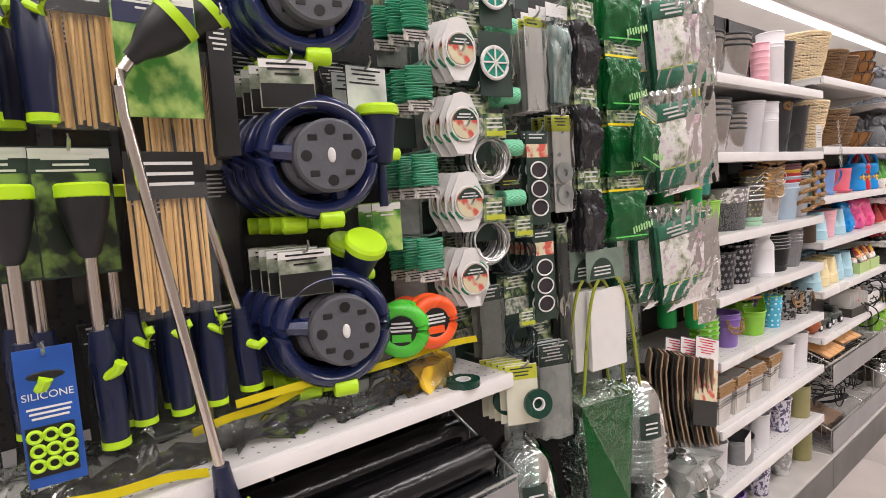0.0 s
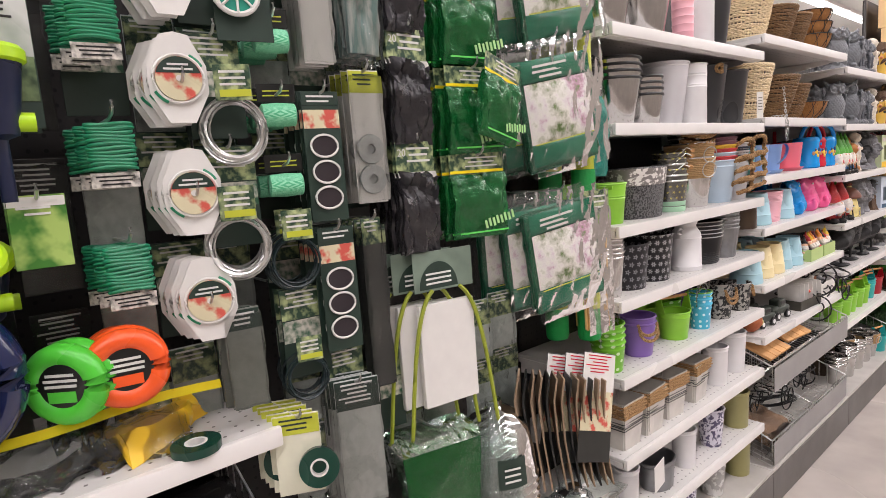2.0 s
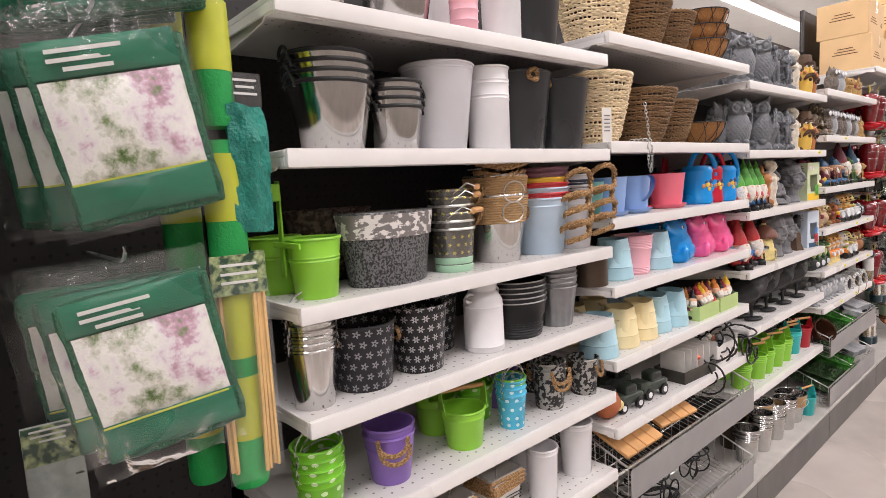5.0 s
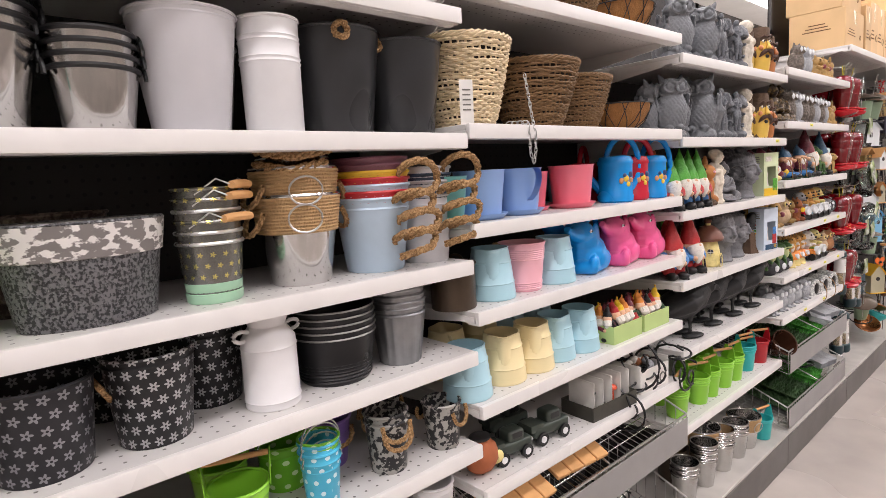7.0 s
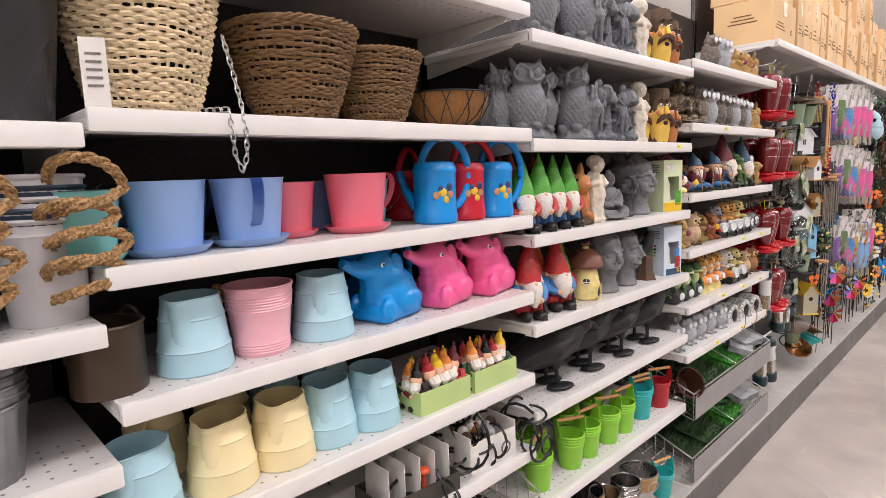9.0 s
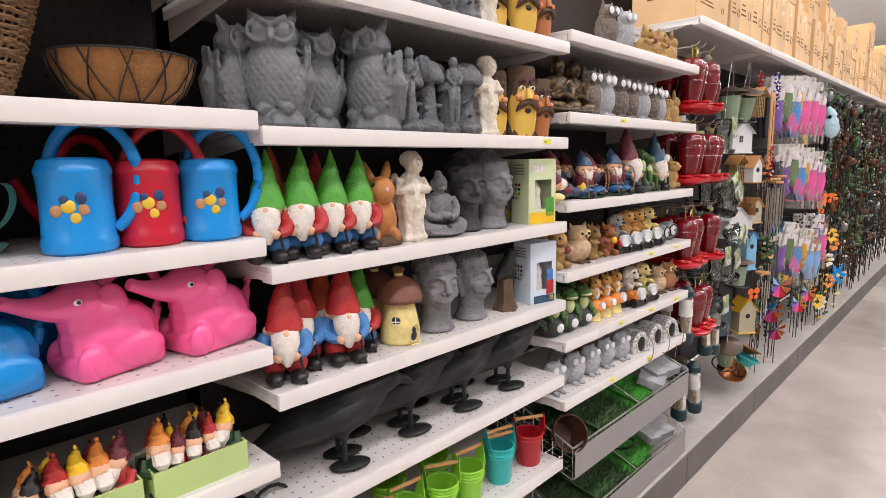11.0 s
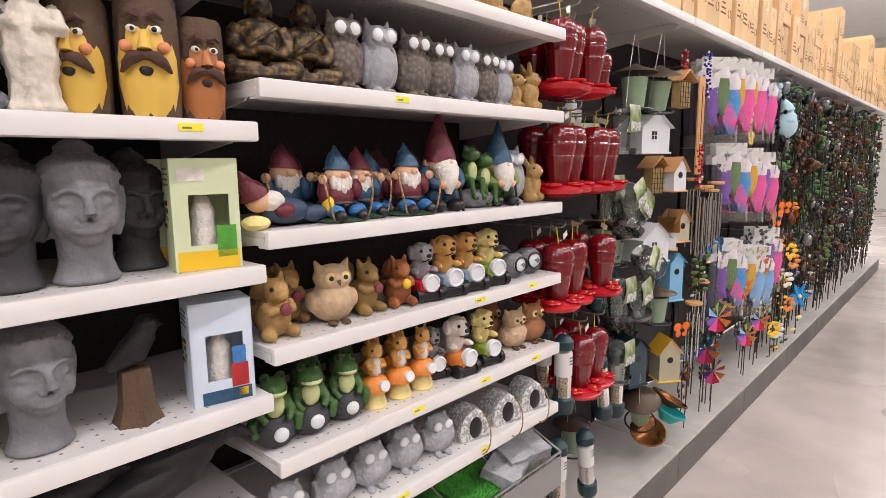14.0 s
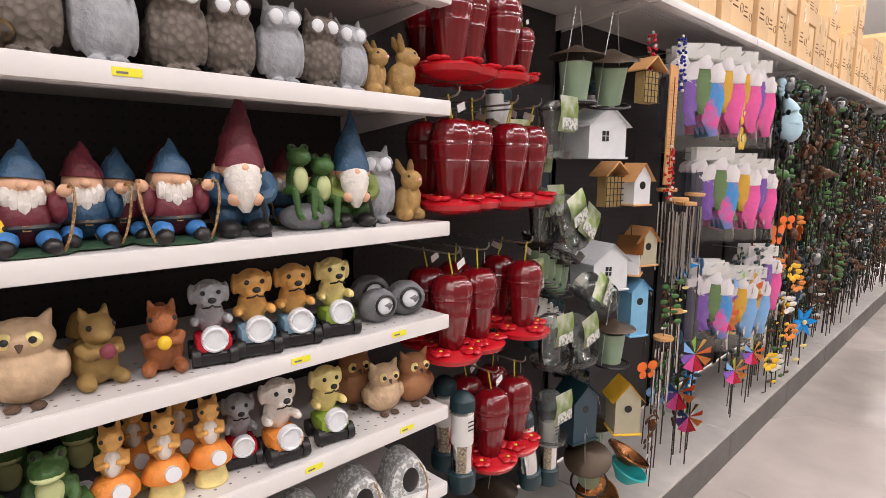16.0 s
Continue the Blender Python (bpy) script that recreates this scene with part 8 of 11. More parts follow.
def hose_wheel(m):
    th = thing("sprinkler_wheel", m, "navy ring sprinkler with grey pattern dial", "sprinkler")
    bm = bmesh.new()
    tube(bm, ring_pts(0.078, 40, (0, 0, 0), "x"), 0.0145, 12, closed=True)
    for v in bm.verts:
        v.co.x *= 1.5
    part("ring", bm, NAVYG, th, "glossy navy plastic ring")
    bm = bmesh.new()
    tube(bm, [(-0.02, 0.012, 0), (0.0, 0.012, 0), (0.012, 0.012, 0)], [0.03, 0.042, 0.05], 28)
    part("hub", bm, NAVYG, th)
    for k in range(3):
        a = k * 2.1 + 0.9
        bm = bmesh.new()
        tube(bm, [(0.004, 0.012 + 0.036 * math.cos(a), 0.036 * math.sin(a)), (0.002, 0.076 * math.cos(a), 0.076 * math.sin(a))], [0.016, 0.012], 8)
        part("spoke", bm, NAVYG, th)
    bm = bmesh.new()
    tube(bm, [(0.008, 0.012, 0), (0.012, 0.012, 0), (0.036, 0.012, 0), (0.04, 0.012, 0)], [0.049, 0.053, 0.053, 0.049], 36)
    dl = part("dial", bm, DIALG, th, "grey textured dial")
    for k in range(8):
        a = k * 0.785
        bm = bmesh.new()
        c = Vector((0.0402, 0.012 + 0.036 * math.cos(a), 0.036 * math.sin(a)))
        if k % 2:
            box(bm, c, (0.002, 0.014, 0.009), 0.001, mi=0)
        else:
            tube(bm, [c, c + Vector((0.001, 0, 0))], 0.008, 12)
        part("outlet", bm, BLACK, dl)
    bm = bmesh.new()
    ball(bm, (0.041, 0.012, 0), (0.003, 0.006, 0.011), u=10, v=7)
    part("emblem", bm, CARDW, dl, "small white oval emblem")
    for xx, yy, zz in ((0.012, 0.01, -0.092), (-0.02, -0.04, -0.098)):
        bm = bmesh.new()
        tube(bm, [(xx, yy - 0.018, zz), (xx, yy - 0.016, zz), (xx, yy + 0.016, zz), (xx, yy + 0.018, zz)], [0.011, 0.0135, 0.0135, 0.011], 16)
        part("coupling", bm, NEON, th, "neon lime hose coupling")
    return th


def spray_head(m, label):
    th = thing("spray_sprinkler", m, label, "sprinkler")
    bm = bmesh.new()
    lathe(bm, [(0.008, -0.16), (0.008, -0.09), (0.02, -0.085), (0.024, -0.06), (0.031, -0.012), (0.033, -0.004)], 20)
    part("body", bm, NAVY, th, "navy plastic body and spike")
    bm = bmesh.new()
    lathe(bm, [(0.033, -0.006), (0.037, -0.003), (0.037, 0.008), (0.033, 0.013), (0.012, 0.015), (0, 0.015)], 26)
    part("cap", bm, NEON, th, "neon lime cap")
    for sg in (-1, 1):
        bm = bmesh.new()
        tube(bm, [(0, sg * 0.018, -0.07), (0, sg * 0.036, -0.07)], 0.011, 14)
        part("coupling", bm, NEON, th)
    return th


def line_spool(m, mt, label):
    th = thing("trimmer_line_spool", m, label, "line spool")
    bm = bmesh.new()
    tube(bm, ring_pts(0.033, 30, (0, 0, 0), "x"), 0.0125, 10, closed=True)
    tube(bm, ring_pts(0.033, 30, (-0.02, 0, 0), "x"), 0.0125, 10, closed=True)
    part("line", bm, mt, th)
    bm = bmesh.new()
    tube(bm, [(-0.02, 0, 0), (0.008, 0, 0)], 0.027, 24)
    lb = part("label", bm, CARDK, th, "black printed label")
    bm = bmesh.new()
    for k, (dz, w) in enumerate(((0.012, 0.03), (0.006, 0.036), (0.0, 0.034))):
        box(bm, (0.009, 0, dz), (0.0008, w, 0.003))
    part("printing", bm, INKW, lb)
    bm = bmesh.new()
    box(bm, (0.009, 0, -0.012), (0.0008, 0.03, 0.012))
    part("patch", bm, mt, lb)
    return th


def tie_bundle(m):
    th = thing("plant_tie_coil", m, "bundle of green coated plant tie wire on a card", "plant ties")
    for k in range(12):
        bm = bmesh.new()
        z = 0.028 - 0.005 * k
        w = 0.026 + 0.0012 * math.sin(k * 2.3)
        pts = [(0.008 * math.sin(a), w * math.cos(a), z + 0.0012 * math.sin(2 * a + k)) for a in [2 * math.pi * i / 20 for i in range(20)]]
        tube(bm, pts, 0.0026, 6, closed=True)
        part("loop", bm, TIE, th)
    bm = bmesh.new()
    box(bm, (0.002, 0, -0.043), (0.0016, 0.056, 0.02), 0.0005)
    c = part("card", bm, mottled("grey_print_card", "cfcac2", "3f3f3d", 90, 0.45, 0.7, 0.4, 0, 0), th)
    bm = bmesh.new()
    for k in range(3):
        box(bm, (0.0032, 0, -0.038 - 0.005 * k), (0.0006, 0.044 - 0.006 * k, 0.002))
    part("printing", bm, CARDK, c)
    return th


def twist_disc(m):
    th = thing("twist_tie_spool", m, "round twist tie spool on a white diamond card", "plant ties")
    bm = bmesh.new()
    pr = [(0, 0.062), (0.018, 0.058), (0.037, 0.018), (0.037, -0.018), (0.016, -0.058), (-0.016, -0.058), (-0.037, -0.018), (-0.037, 0.018), (-0.018, 0.058)]
    f = bm.faces.new([bm.verts.new((0, y, z)) for y, z in pr])
    ex = bmesh.ops.extrude_face_region(bm, geom=[f])
    bmesh.ops.translate(bm, vec=(0.002, 0, 0), verts=[q for q in ex["geom"] if isinstance(q, bmesh.types.BMVert)])
    bmesh.ops.recalc_face_normals(bm, faces=bm.faces[:])
    part("card", bm, CARDW, th, "white die-cut card")
    bm = bmesh.new()
    tube(bm, ring_pts(0.0315, 28, (0.006, 0, 0), "x"), 0.0022, 6, closed=True)
    part("rim", bm, CARDW, th)
    bm = bmesh.new()
    tube(bm, [(0.001, 0, 0), (0.009, 0, 0)], 0.029, 26)
    d = part("label", bm, FLOWP, th, "round flower photo label")
    bm = bmesh.new()
    vs = [bm.verts.new((0.0096, 0.0285 * math.cos(a), 0.0285 * math.sin(a))) for a in [0.25 + 2.64 * i / 12 for i in range(13)]]
    bm.faces.new(vs)
    part("title_band", bm, CARDD, d, "dark green title band")
    bm = bmesh.new()
    for k in range(2):
        box(bm, (0.0102, 0, 0.012 + 0.006 * k), (0.0006, 0.036 - 0.01 * k, 0.0026))
    part("printing", bm, INKW, d)
    bm = bmesh.new()
    tube(bm, [(0.009, 0, 0), (0.011, 0, 0)], 0.004, 12)
    part("hub", bm, CARDW, d)
    for sg in (-1, 1):
        bm = bmesh.new()
        tube(bm, ring_pts(0.0335, 8, (0.004, 0, 0), "x", 0.5 + (0 if sg > 0 else math.pi), 1.1 + (0 if sg > 0 else math.pi)), 0.0034, 6)
        part("wire", bm, TIE, th, "green tie wire")
    return th


def twine_spool(m):
    th = thing("twine_spool", m, "small spool of mint green garden twine", "twine")
    bm = bmesh.new()
    for seg in (((0.014, -0.026), (0.017, -0.024), (0.0185, 0), (0.017, 0.024), (0.014, 0.026)),):
        lathe(bm, [(r, z) for r, z in seg], 22, Matrix.Rotation(radians(90), 4, "X"))
    part("twine", bm, MINT, th)
    bm = bmesh.new()
    box(bm, (-0.004, 0, 0.034), (0.0014, 0.058, 0.028), 0.0004)
    part("card", bm, CARDK, th)
    bm = bmesh.new()
    for k in range(2):
        box(bm, (-0.003, 0, 0.03 + 0.007 * k), (0.0006, 0.04, 0.002))
    part("printing", bm, YELC, th)
    return th


def silver_coil(m, mt, label, n=22, R=0.036):
    th = thing("garden_wire_coil", m, label, "wire coil")
    r2 = random.Random(3)
    for i in range(n):
        bm = bmesh.new()
        x = 0.02 - 0.085 * i / n
        q = R * r2.uniform(0.8, 1.06)
        oy = r2.uniform(-1, 1) * 0.002
        tube(bm, [(x + 0.004 * math.sin(2 * a + i), oy + q * math.cos(a), q * 1.06 * math.sin(a) - 0.036) for a in [2 * math.pi * k / 26 for k in range(26)]], 0.0016, 5, closed=True)
        part("turn", bm, mt, th)
    for x in (0.026, -0.03):
        bm = bmesh.new()
        box(bm, (x, 0.004, 0.016), (0.0012, 0.04, 0.04), 0.0004)
        c = part("card", bm, GARDH, th, "yellow green printed card")
        for k in range(3):
            bm = bmesh.new()
            box(bm, (x + 0.001, 0.004, 0.028 - 0.007 * k), (0.0006, 0.028, 0.0026))
            part("printed_line", bm, INKW, c)
        bm = bmesh.new()
        box(bm, (x + 0.001, 0.006, 0.004), (0.0006, 0.034, 0.008))
        part("yellow_flash", bm, YELC, c)
    return th


def oval_card(m):
    th = card(m, 0.062, 0.205, CARDD, "dark green card of three chalkboard oval plant labels", (CARDD, 0.02), (FLOWP, 0.14, 0.28), 2, "plant_label_pack")
    for k in range(3):
        bm = bmesh.new()
        pts = [(0.003, 0.0225 * math.cos(a), -0.085 - 0.041 * k + 0.0175 * math.sin(a)) for a in [2 * math.pi * i / 26 for i in range(26)]]
        f = bm.faces.new([bm.verts.new(p) for p in pts])
        lbl = part("chalk_label", bm, mat("chalkboard", "2b2327", 0.8, 0, 0.1, 60), th)
        bm = bmesh.new()
        tube(bm, [(p[0] + 0.0008, p[1], p[2]) for p in pts], 0.0019, 5, closed=True)
        part("rim", bm, CARDW, lbl, "cream rim")
    return th


def washer_pack(m):
    th = card(m, 0.056, 0.22, CARDW, "clear pack of round grey felt rings", (YELC, 0.035), None, 3, "felt_ring_pack", film=CRINK, ink=CARDD)
    for k in range(2):
        bm = bmesh.new()
        lathe(bm, [(0.008, 0.0), (0.024, 0.0), (0.025, 0.003), (0.024, 0.006), (0.008, 0.006), (0.008, 0.0)], 24, pose(0.003, 0, -0.13 - 0.05 * k, 0, 90, 0))
        part("ring", bm, mat("grey_felt", "c3c6c4", 0.6, 0, 0.15, 90, 0.2, 200), th)
    return th


def speckle(name, stops, scale=60.0, rough=0.3):
    """A printed photo: many colours broken up by noise."""
    m = mat(name, stops[0], rough, 0, 0.05, 30)
    nt = m.node_tree
    b = nt.nodes["Principled BSDF"]
    tc = nt.nodes.new("ShaderNodeTexCoord")
    n = nt.nodes.new("ShaderNodeTexNoise")
    n.inputs["Scale"].default_value, n.inputs["Detail"].default_value, n.inputs["Roughness"].default_value = scale, 6.0, 0.7
    nt.links.new(tc.outputs["Object"], n.inputs["Vector"])
    cr = nt.nodes.new("ShaderNodeValToRGB")
    while len(cr.color_ramp.elements) < len(stops):
        cr.color_ramp.elements.new(0.5)
    for i, c in enumerate(stops):
        cr.color_ramp.elements[i].position = 0.3 + 0.4 * i / (len(stops) - 1)
        cr.color_ramp.elements[i].color = lin(c)
    nt.links.new(n.outputs["Fac"], cr.inputs["Fac"])
    nt.links.new(cr.outputs["Color"], b.inputs["Base Color"])
    return m


def film_bag(m, w, h, mt, label, head, n=0, amp=0.01, thick=0.03, print_col=None, wave=False, fill=None):
    """A soft filled bag hanging from a printed header."""
    th = thing("product_bag", m, label, "packet")
    hm, hh = head
    bm = bmesh.new()
    box(bm, (0, 0, -hh / 2), (0.0016, w, hh), 0.0005)
    hd = part("header", bm, hm, th, "printed card header")
    for k in range(3):
        bm = bmesh.new()
        box(bm, (0.0014, w * 0.08, -hh * (0.22 + 0.2 * k)), (0.0008, w * (0.6 - 0.12 * (k % 2)), hh * 0.07))
        part("printed_line", bm, INKW, hd)
    if print_col:
        bm = bmesh.new()
        box(bm, (0.0014, 0, -hh * 0.88), (0.0008, w * 0.98, hh * 0.14))
        part("colour_line", bm, print_col, hd)

    def bag(q, sq):
        bm = bmesh.new()
        box(bm, (0, 0, -hh - (h - hh) / 2), (thick * q, w * q, (h - hh) * sq))
        bmesh.ops.subdivide_edges(bm, edges=bm.edges[:], cuts=17, use_grid_fill=True)
        for v in bm.verts:
            f = (-v.co.z - hh) / (h - hh)
            v.co.x *= 0.12 + 0.9 * math.sin(math.pi * min(1, max(0, f)) ** 0.7) * (1 - 0.5 * abs(v.co.y) / (w / 2))
            p = v.co * 34 + Vector((w * 99, 0, 0))
            p.z *= 0.5
            a = amp * (0.5 + 1.1 * max(0, 0.7 - f))
            fold = (0.5 - abs(noise.noise(Vector((v.co.y * 60 + v.co.z * 30, v.co.z * 22, w * 50)))) * 1.6) * (0.9 if v.co.x > 0 else 0.2)
            v.co += Vector((noise.noise(p) + 0.5 * noise.noise(p * 2.6) + fold, noise.noise(p + Vector((9, 0, 0))) * 0.3, noise.noise(p + Vector((0, 9, 0))) * 0.4)) * a
        return bm
    part("bag", bag(1, 1), mt, th)
    if print_col and fill:
        for k in range(8):
            bm = bmesh.new()
            box(bm, (thick * 0.52, -w * 0.22 + w * 0.075 * k, -h * 0.83 + 0.002 * (k % 2)), (0.0012, w * 0.04, 0.016), 0, pose(0, 0, 0, 12, 0, 0))
            part("printed_dash", bm, mat("pale_green_print", "9fd08a", 0.4), th)
        bm = bmesh.new()
        box(bm, (thick * 0.42, 0, -h * 0.93), (0.0012, w * 0.9, 0.003))
        part("colour_line", bm, mat("bright_green_print", "5fd45a", 0.4), th)
    if fill:
        part("contents", bag(0.8, 0.8), fill, th, "folded contents seen through the film")
    if wave:
        bm = bmesh.new()
        vs = []
        for i in range(17):
            y = -w / 2 + w * i / 16
            zz = -hh - 0.006 + 0.006 * math.sin(i * 0.4 + 0.5)
            vs.append((bm.verts.new((0.0035, y, -hh + 0.001)), bm.verts.new((0.007, y, zz - 0.005))))
        for a, b in zip(vs, vs[1:]):
            bm.faces.new((a[0], a[1], b[1], b[0]))
        bmesh.ops.solidify(bm, geom=bm.faces[:], thickness=0.001)
        part("wavy_band", bm, CARDW, th, "white wavy printed band")
    return th


def net_pack(m, w=0.2, h=0.28):
    th = thing("garden_net_pack", m, "clear pack of folded dark green garden netting", "packet")
    for k in range(4):
        bm = bmesh.new()
        box(bm, (-0.008 - 0.011 * k, 0.003 * (k % 2), -h * 0.56), (0.009, w * (0.92 - 0.015 * k), h * 0.82), 0.003)
        bmesh.ops.subdivide_edges(bm, edges=[e for e in bm.edges if e.calc_length() > 0.05], cuts=9, use_grid_fill=True)
        rough_up(bm, 0.005, 34, k * 3.0)
        part("net", bm, NETD, th, "folded dark green net")

    def sheet(bm, x0, bulge, w, z0, z1, amp, seed, n=14, fold=0.0):
        g = []
        for j in range(n + 1):
            row = []
            for i in range(n + 1):
                u, v = i / n, j / n
                p = Vector((u * 5, v * 6, seed))
                q = noise.noise(p) * 0.6 + abs(noise.noise(p * 2.3)) * 0.6
                f = Vector((u * 7 + v * 5, v * 3 - u * 2, seed))
                q2 = (1 - abs(noise.noise(f)) * 2.2) * fold * (0.35 + 1.3 * abs(v - 0.45) + 0.7 * abs(u - 0.5))
                row.append(bm.verts.new((x0 + bulge * math.sin(math.pi * u) * math.sin(math.pi * v) ** 0.6 + amp * q + q2, -w / 2 + w * u + amp * 0.5 * noise.noise(p * 1.4), z0 + (z1 - z0) * v)))
            g.append(row)
        for j in range(n):
            for i in range(n):
                bm.faces.new((g[j][i], g[j][i + 1], g[j + 1][i + 1], g[j + 1][i]))
    bm = bmesh.new()
    sheet(bm, -0.001, 0.014, w * 0.82, -h * 0.3, -h * 0.76, 0.002, 2)
    ins = part("insert", bm, speckle("garden_photo", ("2f4a2a", "6f8450", "c9c7ba", "efece6", "e6dde0", "c79bb2", "7f8f66"), 13), th, "printed garden photo insert")
    teal = mat("teal_band", "1f6b50", 0.3, 0, 0.2, 30)
    for z0, z1, sd in ((0.755, 0.93, 5), (0.13, 0.29, 6)):
        bm = bmesh.new()
        sheet(bm, 0.0005, 0.009, w * 0.84, -h * z0, -h * z1, 0.002, sd)
        part("colour_band", bm, teal, ins)
    bm = bmesh.new()
    box(bm, (0.011, 0, -h * 0.752), (0.0008, w * 0.8, 0.0025))
    part("colour_line", bm, YELC, ins)
    for k in range(3):
        bm = bmesh.new()
        box(bm, (0.0095, -w * 0.1 - 0.008 * (k % 2), -h * 0.18 - 0.011 * k), (0.0008, w * (0.42 - 0.07 * k), 0.005))
        part("printed_line", bm, INKW, ins)
    bm = bmesh.new()
    sheet(bm, 0.019, 0.016, w * 1.04, 0.0, -h, 0.003, 1, 34, 0.006)
    part("film", bm, CRINK, th, "crinkled clear film")
    bm = bmesh.new()
    sheet(bm, -0.055, 0.0, w, -0.01, -h, 0.006, 9)
    part("film_back", bm, CLEAR, th)
    return th


def stick_bundle(m, w, h, n, label, head):
    th = thing("bamboo_stake_pack", m, label, "packet")
    r2 = random.Random(int(w * 1000))
    for i in range(n):
        bm = bmesh.new()
        y = -w / 2 + w * (i + 0.5) / n
        x = r2.uniform(-0.012, 0.01)
        tube(bm, [(x, y + r2.uniform(-1, 1) * 0.002, -0.02 + r2.uniform(-0.008, 0.006)), (x, y + r2.uniform(-1, 1) * 0.003, -h + r2.uniform(-0.006, 0.006))], w / n * 0.62, 6)
        part("stick", bm, BAMB, th)
    bm = bmesh.new()
    box(bm, (0.014, 0, -0.03), (0.0014, w * 1.06, 0.06), 0.0004)
    hd = part("header", bm, head, th)
    bm = bmesh.new()
    for k in range(3):
        box(bm, (0.0152, 0, -0.015 - 0.013 * k), (0.0006, w * 0.7, 0.004))
    part("printing", bm, INKW, hd)
    bm = bmesh.new()
    n = 10
    g = [[bm.verts.new((0.018 + 0.005 * noise.noise(Vector((i, j * 0.8, w * 70))), -w * 0.55 + w * 1.1 * i / n, -0.04 - (h - 0.03) * j / n)) for i in range(n + 1)] for j in range(n + 1)]
    for j in range(n):
        for i in range(n):
            bm.faces.new((g[j][i], g[j][i + 1], g[j + 1][i + 1], g[j + 1][i]))
    part("film", bm, CLEAR, th)
    return th


def washer_kit(m):
    th = thing("washer_pack", m, "blue card of neon silicone hose washers", "packet")
    w, h = 0.06, 0.17
    bm = bmesh.new()
    box(bm, (0, 0, -h / 2), (0.0016, w, h), 0.0005)
    part("card", bm, mat("blue_card", "1f4f9c", 0.35, 0, 0.15, 30), th)
    text_part(th, "SILICONE", 0.0125, Matrix.Translation((0.0012, 0, -0.058)), INKW)
    bm = bmesh.new()
    ball(bm, (0.001, 0, -0.034), (0.001, 0.02, 0.006), u=16, v=6)
    part("emblem", bm, CARDK, th, "dark oval emblem")
    bm = bmesh.new()
    for k in range(3):
        box(bm, (0.0012, 0, -0.073 - 0.006 * k), (0.0006, 0.046 - 0.004 * k, 0.0026))
    part("printing", bm, INKW, th)
    bm = bmesh.new()
    box(bm, (0.0012, -0.002, -0.126), (0.0008, 0.05, 0.062))
    part("window", bm, CARDK, th)
    for j in range(3):
        for i in range(3):
            bm = bmesh.new()
            tube(bm, ring_pts(0.0068, 16, (0.004, -0.018 + 0.016 * i + 0.002 * (j % 2), -0.106 - 0.018 * j), "x"), 0.0024, 6, closed=True)
            part("washer", bm, NEON, th, "neon lime silicone ring")
    return th


# bay one: hose tools
big_wand = lambda m: wand(m, "long chrome watering wand with black head on its card")
put("wand", big_wand, -0.845, 0.424, 1.645)
put("wand2", lambda m: wand(m, "chrome watering wand with navy grip hanging behind", 0.5), -0.935, 0.50, 1.69)
put("wand_card", lambda m: card(m, 0.105, 0.165, GRASSP, "green grass photo card for a watering wand", (CARDW, 0.018), (CARDN, 0.08, 0.26), 3, "product_card"), -0.885, 0.402, 1.645)
put("hook", hook, -0.87, 0.42, 1.63)
for yy in (0.216, 0.296):
    put("short_wand", short_wand, -0.895, yy, 1.385)
for xx, yy in ((-0.96, 0.24), (-0.97, 0.33), (-1.03, 0.21)):
    put("short_wand", short_wand, xx, yy, 1.385)
hc = lambda m: card(m, 0.092, 0.17, CARDD, "green and black hang card for a shower wand", (CARDW, 0.013), (mottled("wand_photo", "1d2b1e", "7c9a4e", 30, 0.45, 0.65, 0.3, 0, 0), 0.2, 0.98), 4)
for yy in (0.205, 0.29):
    hang("hose_card", hc, -0.928, yy, 1.446, 3, 0.05)
for xx, yy, zz in ((-0.9, 0.205, 1.65), (-0.9, 0.262, 1.65), (-0.97, 0.23, 1.65), (-0.9, 0.16, 1.66)):
    put("grip_tool", grip_tool, xx, yy, zz)
for i in range(6):
    put("grip_tool", grip_tool, -0.93 - 0.045 * (i // 3), 0.34 + 0.05 * (i % 3), 1.215, 0, 0.9)
put("washer_kit", washer_kit, -0.87, 0.232, 1.2, -6)
put("hook", hook, -0.86, 0.232, 1.19)
skew = lambda m: stick_bundle(m, 0.092, 0.2, 20, "pack of short bamboo plant sticks in film", CARDK)
put("skewers", skew, -0.93, 0.312, 1.675, 0, 1.0)
put("skewers", skew, -0.905, 0.396, 1.435, 4, 1.08)
put("skewers", skew, -0.93, 0.43, 1.62, 0, 1.0)
tall_black = lambda m: card(m, 0.035, 0.2, CARDK, "tall black hang card of plant stakes", (CARDK, 0.02), None, 6)
hang("tall_black", tall_black, -0.9, 0.49, 1.63, 4, 0.02)
for zz, n in ((1.425, 4), (1.142, 4), (1.685, 3)):
    for k in range(n):
        put("hose_wheel", hose_wheel, -0.895 - 0.042 * k, 0.63 - 0.004 * k, zz, -16, 1.1)
sc = lambda m: card(m, 0.085, 0.075, mottled("lawn_card", "a9ad9c", "4d5a43", 40, 0.35, 0.7, 0.3, 0, 0), "printed sprinkler hang card with lawn photo", (CARDW, 0.012), (CARDK, 0.5, 0.98), 3, ink=CARDK)
for zz in (1.575, 1.28):
    hang("spr_card", sc, -0.885, 0.585, zz, 4, 0.04, -12)
sp = lambda m: spray_head(m, "navy spike sprinkler with lime cap")
put("spray_head", sp, -0.875, 0.738, 1.498)
put("spray_head", sp, -0.955, 0.72, 1.5)
put("spray_head", sp, -0.87, 0.69, 1.275, 0, 1.0, 0, 38)
